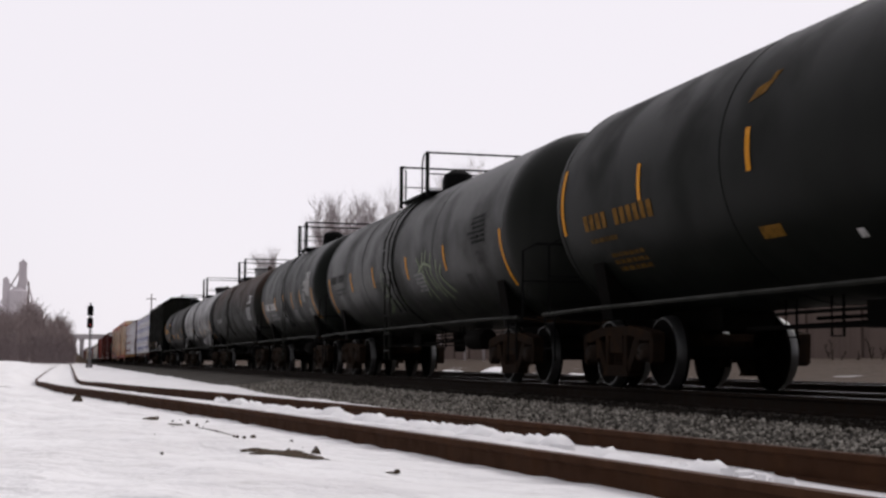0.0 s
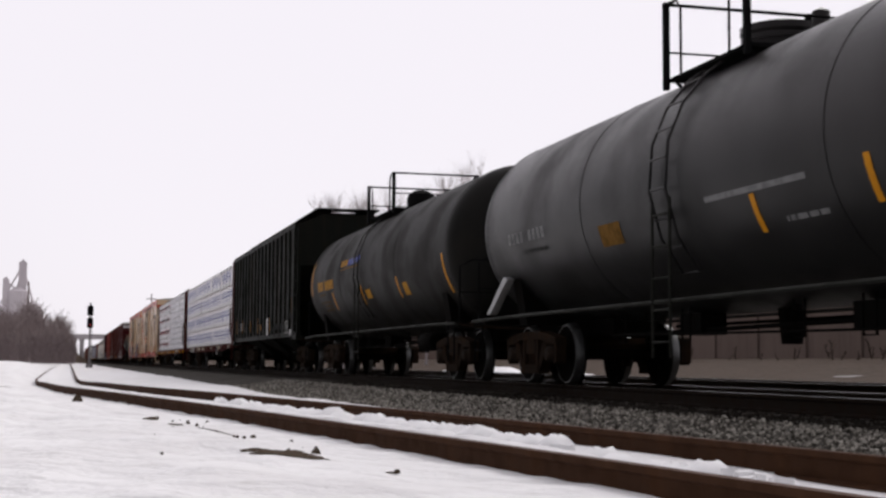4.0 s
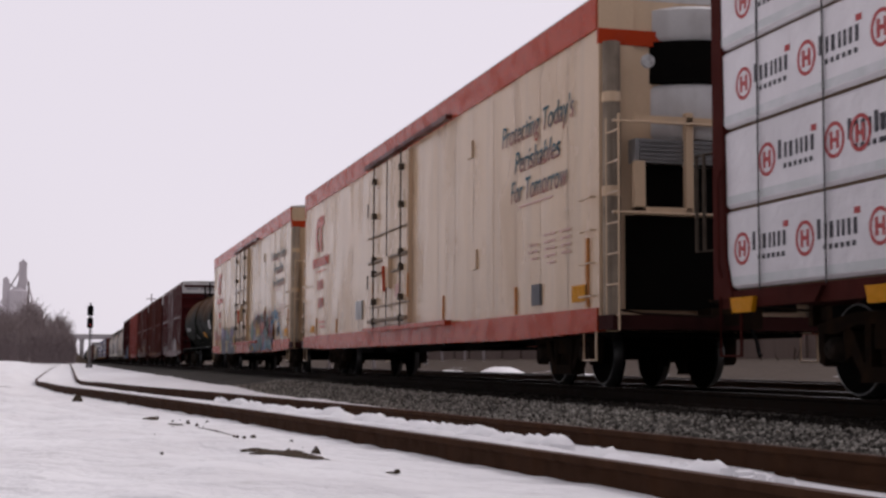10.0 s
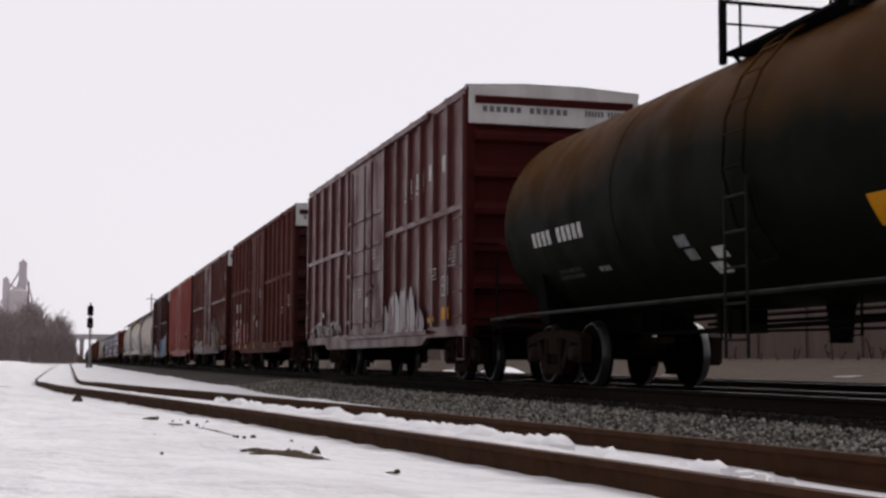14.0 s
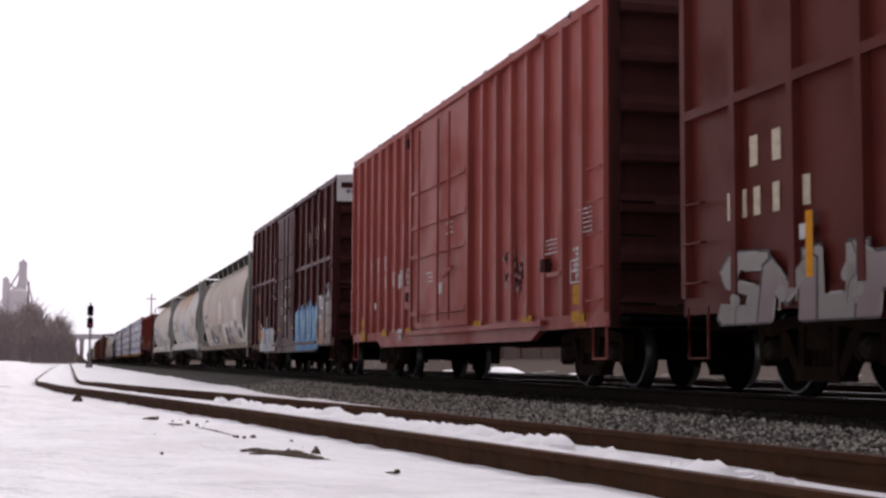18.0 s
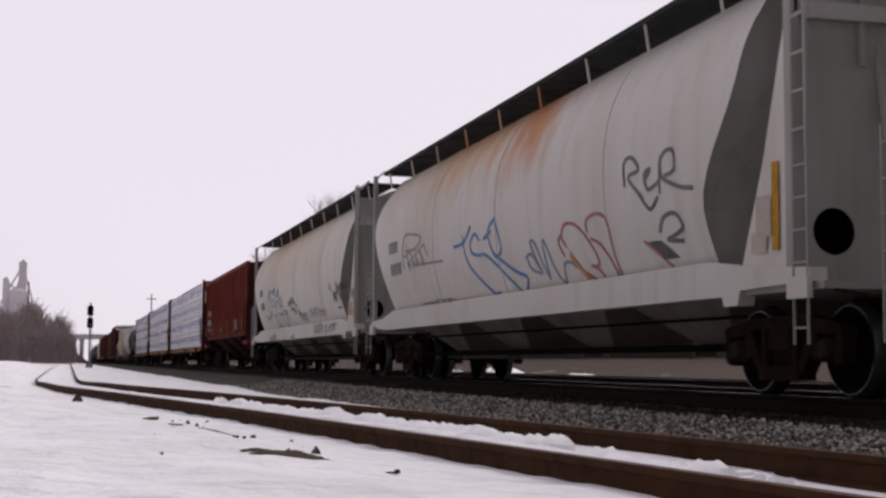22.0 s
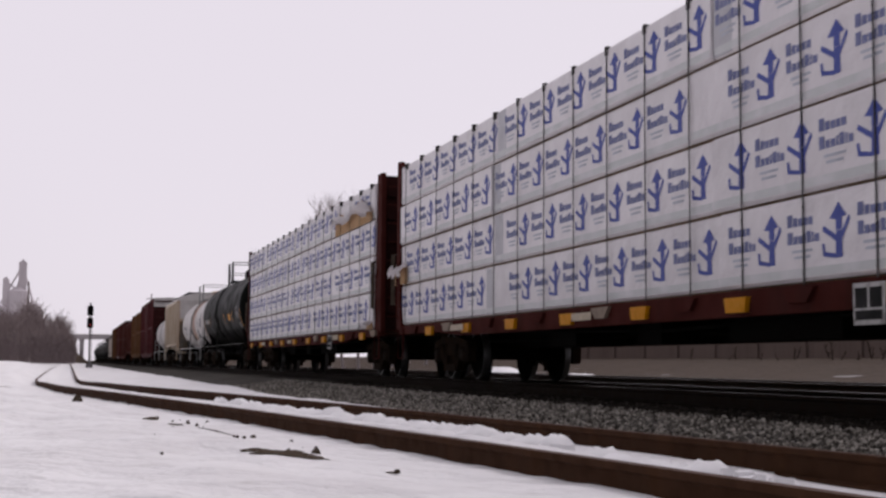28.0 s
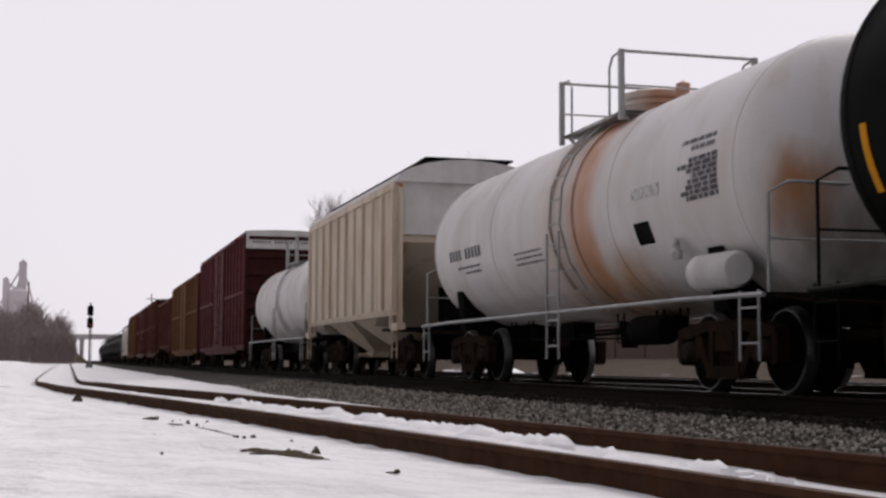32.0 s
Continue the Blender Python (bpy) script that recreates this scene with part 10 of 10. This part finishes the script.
def brush(name, label, spots, material, seed, thin=1.0):
    """Far leafless woods: upright stems with fanned twigs."""
    rng = random.Random(seed)
    vs, fs = [], []

    def blade(p, q, w):
        n = len(vs)
        d = Vector((w * thin, 0, 0))
        b = Vector((0, w * thin, 0))
        vs.extend(tuple(v) for v in (p - d, p + d, p + b, q))
        fs.extend(((n, n + 1, n + 3), (n + 1, n + 2, n + 3), (n + 2, n, n + 3)))

    for x, y, z, h in spots:
        p = Vector((x, y, z))
        top = p + Vector((rng.uniform(-0.3, 0.3), 0, h))
        blade(p, top, 0.10)
        for k in range(16):
            f = rng.uniform(0.15, 0.95)
            a = p.lerp(top, f)
            b = a + Vector((rng.uniform(-1, 1) * h * 0.22, rng.uniform(-1, 1) * h * 0.2, rng.uniform(0.05, 0.3) * h))
            blade(a, b, 0.05)
            for j in range(2):
                c = a.lerp(b, rng.uniform(0.3, 0.8))
                blade(c, c + Vector((rng.uniform(-1, 1) * h * 0.1, rng.uniform(-1, 1) * h * 0.1, rng.uniform(0.0, 0.16) * h)), 0.035)
    return tagged(new(name, loose_mesh(name, vs, fs, material)), label, "woods", kind="stuff")


rng_b = random.Random(9)
spots = []
crest = through_points((-0.075, -0.046, -0.036, -0.025, -0.014, -0.005, 0.0, 0.0048), (0.036, 0.036, 0.034, 0.042, 0.030, 0.034, 0.026, 0.013))
for k in range(900):
    y = rng_b.uniform(190, 300)
    u = rng_b.uniform(-0.07, 0.0045)
    spots.append((u * y, y, 0.0, y * crest(u) * rng_b.uniform(0.45, 1.0)))
brush("bare_woods", "hazy leafless woods along the line", spots, M["far_tree"], 3)
low = [(rng_b.uniform(-0.07, 0.003) * 180, rng_b.uniform(150, 185), 0.0, rng_b.uniform(0.8, 3.4)) for k in range(260)]
brush("scrub", "dull brown scrub below the woods", low, M["scrub"], 4)
weeds = []
for k in range(50):
    y = rng_b.uniform(22, 60)
    weeds.append((27.0 + rng_b.uniform(0, 5), y, 0.5, rng_b.uniform(0.2, 0.9)))
brush("dry_weeds", "dry weeds below the long wall", weeds, M["weed"], 5, 0.4)

# low pale wall along the top of the bank
wl = thing("long_wall", "long low grey-brown block wall behind the tracks", "wall", kind="structure")
bm = bmesh.new()
box(bm, 34.0, 34.4, 20, 150, 0.2, 4.6)
part("wall_face", bm, M["wall"], wl)
bm = bmesh.new()
box(bm, 33.9, 34.5, 20, 150, 4.6, 4.75)
part("coping", bm, M["concrete"], wl)
for k in range(27):
    bm = bmesh.new()
    box(bm, 33.88, 34.0, 21 + 4.8 * k - 0.2, 21 + 4.8 * k + 0.2, 0.3, 4.5)
    part("pilaster", bm, M["wall"], wl)

def mound(name, label, category, x, y, z, rx, ry, h, material, seed, n=16):
    rng = random.Random(seed)
    bm = bmesh.new()
    rings = [[bm.verts.new((rx * f * math.cos(t) * (1 + 0.25 * math.sin(2 * t + seed)), ry * f * math.sin(t), h * (1 - f * f) * rng.uniform(0.8, 1.15) - (0.1 if f == 1 else 0)))
              for t in (2 * math.pi * k / n for k in range(n))] for f in (1.0, 0.75, 0.5, 0.25)]
    for r0, r1 in zip(rings, rings[1:]):
        for k in range(n):
            bm.faces.new((r0[k], r0[(k + 1) % n], r1[(k + 1) % n], r1[k]))
    bm.faces.new(rings[-1])
    return solid(name, bm, material, label, category, smooth=True, at=(x, y, z))


M["clean_snow"] = mat("clean_snow", (0.87, 0.86, 0.87), 0.7, spot=(0.7, 0.69, 0.7), spot_scale=4, grain=0.05, bump=0.3, bump_scale=12)
for k, (x, y, rx, ry, h) in enumerate(((18.0, 57, 0.9, 3.6, 0.42), (18.2, 48, 0.7, 2.4, 0.22), (18.0, 39.5, 0.6, 1.3, 0.16), (18.3, 66, 0.8, 4, 0.2), (17.8, 30.5, 0.5, 1.0, 0.14))):
    mound("snow_patch", "low heap of white snow on dead grass", "snow", x, y, ground_z(x, y) - 0.02, rx, ry, h, M["clean_snow"], k)

# bare earth and debris showing through the snow
def bare_spot(x, y, along, across, turn, seed):
    """A ragged, nearly flat patch of wet earth lying in a dip of the snow."""
    rng = random.Random(seed)
    n = 54
    bm = bmesh.new()
    mid = bm.verts.new((0, 0, 0.012))
    ring = []
    for k in range(n):
        t = 2 * math.pi * k / n
        f = 1 + 0.42 * noise.noise(Vector((math.cos(t) * 1.7, math.sin(t) * 1.7, seed * 3.1))) + 0.25 * noise.noise(Vector((math.cos(t) * 5.0, math.sin(t) * 5.0, seed * 1.7))) + rng.uniform(-0.12, 0.12)
        px, py = across * f * math.cos(t), along * f * math.sin(t)
        gx_, gy_ = px * math.cos(turn) - py * math.sin(turn), px * math.sin(turn) + py * math.cos(turn)
        ring.append(bm.verts.new((gx_, gy_, ground_z(x + gx_, y + gy_) - ground_z(x, y) + 0.004)))
    for k in range(n):
        bm.faces.new((mid, ring[k], ring[(k + 1) % n]))
    solid("earth_patch", bm, M["soil"], "bare wet brown earth showing through snow", "earth", smooth=True, at=(x, y, ground_z(x, y)))


for k, (x, y, a, c, turn) in enumerate(((1.22, 8.28, 0.36, 0.16, -0.1), (1.33, 7.98, 0.22, 0.12, 0.2), (1.38, 8.62, 0.3, 0.055, -0.2), (1.14, 8.62, 0.16, 0.07, 0.3), (0.80, 14.0, 0.45, 0.06, -0.2), (1.0, 13.3, 0.25, 0.05, -0.3), (1.15, 11.2, 0.14, 0.12, 0.6), (1.67, 7.2, 0.05, 0.03, 0.3), (-1.28, 29.9, 0.6, 0.14, 0.3))):
    bare_spot(x, y, a, c, turn, 20 + k)
for k, (x, y, s) in enumerate(((1.53, 8.74, 0.026), (0.14, 20.4, 0.075), (1.14, 13.7, 0.026), (1.2, 13.4, 0.022), (1.24, 10.7, 0.018), (1.72, 7.3, 0.016), (1.45, 11.2, 0.02))):
    mound("earth_clod", "small dark clod lying on snow", "clod", x, y, ground_z(x, y) - 0.005, s * 1.3, s * 1.2, s * 1.6, M["soil"], 40 + k, 8)

# crumbs of soil and bark strewn on the snow
rng_d = random.Random(44)
crumbs = []
for k in range(26):
    if k % 3:
        x, y = rng_d.gauss(1.05, 0.22), rng_d.gauss(13.4, 1.5)
    else:
        x, y = rng_d.gauss(1.45, 0.3), rng_d.gauss(8.7, 1.3)
    crumbs.append((x, y, rng_d.uniform(0.004, 0.013)))
vs, fs = [], []
for x, y, r in crumbs:
    z = ground_z(x, y) + r * 0.5
    n = len(vs)
    vs += [(x - r * 1.4, y, z), (x + r, y - r, z), (x + r * 0.8, y + r * 1.5, z), (x, y, z + r * 1.3), (x, y, z - r)]
    fs += [(n, n + 1, n + 3), (n + 1, n + 2, n + 3), (n + 2, n, n + 3), (n + 1, n, n + 4), (n + 2, n + 1, n + 4), (n, n + 2, n + 4)]
tagged(new("snow_litter", loose_mesh("snow_litter", vs, fs, M["soil"])), "crumbs of dark soil strewn on the snow", "litter", kind="stuff")

# rounded lumps of old snow between the siding's rails
rng_i = random.Random(12)
y = 6.05
while y < 17:
    x = siding_x(y) - 0.22 + rng_i.uniform(-0.05, 0.06)
    ry = rng_i.uniform(0.16, 0.3)
    mound("snow_lump", "rounded lump of old snow between the rails", "snow", x, y, ground_z(x, y) - 0.015, rng_i.uniform(0.15, 0.22), ry, rng_i.uniform(0.085, 0.12), M["clean_snow"], 60 + int(y * 9), 14)
    y += ry * rng_i.uniform(1.2, 1.9)
for k in range(7):
    y = rng_i.uniform(5.5, 6.15)
    x = siding_x(y) - rng_i.uniform(0.1, 0.5)
    bm = bmesh.new()
    w, d, h = rng_i.uniform(0.02, 0.05), rng_i.uniform(0.03, 0.06), rng_i.uniform(0.02, 0.04)
    prism(bm, [(-w, -d), (w * 0.8, -d * 0.7), (w, d * 0.5), (w * 0.1, d), (-w * 0.9, d * 0.6)], -0.02, h, "z")
    ob = solid("ice_chunk", bm, M["clean_snow"], "broken chunk of crusted snow between the rails", "ice", at=(x, y, ground_z(x, y) + 0.01), group="crusted snow chunks")
    ob.rotation_euler = (rng_i.uniform(-0.3, 0.3), rng_i.uniform(-0.3, 0.3), rng_i.uniform(0, 3))

# signal mast between the siding and the main line
sg = thing("signal_mast", "black two-headed railway signal on a grey mast", "railway signal", at=(1.84, 130, -0.3))
bm = bmesh.new()
tube(bm, [(0, 0, 0), (0, 0, 5.9)], 0.09, 8)
box(bm, -0.3, 0.3, -0.3, 0.3, 0, 0.35)
part("mast", bm, M["pole"], sg)
for z in (5.15, 4.05):
    bm = bmesh.new()
    lathe(bm, [(z - 0.45, 0.12), (z - 0.4, 0.27), (z + 0.4, 0.27), (z + 0.48, 0.12)], 12, "z", (0, -0.1, 0))
    hd = part("signal_head", bm, M["black"], sg)
    for dz in (0.22, -0.18):
        bm = bmesh.new()
        tube(bm, [(0, -0.36, z + dz), (0, -0.62, z + dz - 0.02)], 0.11, 10)
        part("lamp_hood", bm, M["black"], hd)
bm = bmesh.new()
ladder(bm, 0.18, -0.14, 0.14, 0.3, 4.6, 12, 0.02)
part("ladder", bm, M["pole"], sg)
lit = bpy.data.materials.new("red_signal_lens")
lit.use_nodes = True
lit.node_tree.nodes["Principled BSDF"].inputs["Base Color"].default_value = (0.3, 0.02, 0.02, 1)
bm = bmesh.new()
lathe(bm, [(-0.64, 0.0), (-0.64, 0.09), (-0.6, 0.09)], 12, "y", (0, 0, 3.86))
part("lens", bm, lit, sg)

# utility pole behind the train
up = thing("utility_pole", "dark wooden utility pole beyond the tracks", "pole", at=(15.0, 268, -0.2))
bm = bmesh.new()
lathe(bm, [(0.0, 0.2), (13.2, 0.13), (13.3, 0.0)], 8, "z")
part("pole", bm, M["tree"], up)
bm = bmesh.new()
box(bm, -0.9, 0.9, -0.08, 0.08, 12.2, 12.4)
part("crossarm", bm, M["tree"], up)
lp = thing("lamp_post", "tall hazy pole in the woods", "pole", at=(-6.4, 230, -0.2))
bm = bmesh.new()
lathe(bm, [(0.0, 0.2), (13.0, 0.13), (13.1, 0.0)], 8, "z")
part("pole", bm, M["far_tree"], lp)

# road bridge over the line
br = thing("road_bridge", "grey concrete road bridge over the railway", "bridge", at=(0, 370, 0))
for nm, (x0, x1, y0, y1, z0, z1) in dict(deck=(-60, 70, 0, 9, 6.1, 6.7), parapet=(-60, 70, -0.3, 0, 6.0, 7.2), far_parapet=(-60, 70, 9, 9.3, 6.0, 7.2)).items():
    bm = bmesh.new()
    box(bm, x0, x1, y0, y1, z0, z1)
    part(nm, bm, M["concrete"], br)
for x in (3.3, 10.2, -14, 19.5):
    for y in (1.5, 7.5):
        bm = bmesh.new()
        lathe(bm, [(-0.4, 0.55), (6.1, 0.5)], 12, "z", (x, y, 0))
        part("pier", bm, M["concrete"], br)
    bm = bmesh.new()
    box(bm, x - 0.7, x + 0.7, 0.5, 8.5, 5.5, 6.1)
    part("pier_cap", bm, M["concrete"], br)
for x0, x1 in ((-60, -2.4), (22, 70)):
    bm = bmesh.new()
    s = 1 if x0 < 0 else -1
    prism(bm, [(x0, -0.5), (x1 + (8 if s > 0 else 0), -0.5), (x1, 6.0), (x0, 6.0)] if s > 0 else [(x0 - 8, -0.5), (x1, -0.5), (x1, 6.0), (x0, 6.0)], 0.2, 8.8, "y")
    part("abutment", bm, M["grass"], br)

# grain elevator far off, the haze before it put into its pale colour
ge = thing("grain_elevator", "tall distant grain elevator, coloured pale for haze", "grain elevator", at=(-20, 560, 0))
for x, w, h in ((-6, 4.5, 20), (0.6, 4.0, 27), (6.6, 3.0, 21)):
    bm = bmesh.new()
    lathe(bm, [(0, w), (h, w), (h + 1.5, w * 0.4), (h + 1.6, 0)], 16, "z", (x, 0, 0))
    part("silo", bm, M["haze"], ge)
for x, w, h in ((2.1, 1.5, 38), (-4.0, 1.2, 31.5)):
    bm = bmesh.new()
    box(bm, x - w, x + w, -w, w, 0, h)
    prism(bm, [(x - w, h), (x + w, h), (x, h + w)], -w, w, "y")
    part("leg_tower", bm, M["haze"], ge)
bm = bmesh.new()
for a, b in (((-4, 0, 31), (2, 0, 26)), ((2, 0, 37), (6.5, 0, 22)), ((2, 0, 37), (-6, 0, 22)), ((2, 0, 35), (0, 0, 28))):
    tube(bm, [a, b], 0.35, 6)
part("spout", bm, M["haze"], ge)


# ---- movement: the train rolls towards the camera's side at about 15 m/s ----
def travelled(t):
    return 15.255 * t - 0.00647 * (t - 16) ** 2 - 0.000541 * (t - 16) ** 3


def motions():
    for ob, s in TRAIN:
        walk(ob, [(t, pose(MAIN_X, s - travelled(t), 0)) for t in (0, 4, 8, 12, 16, 20, 24, 28, 32)])


motions()
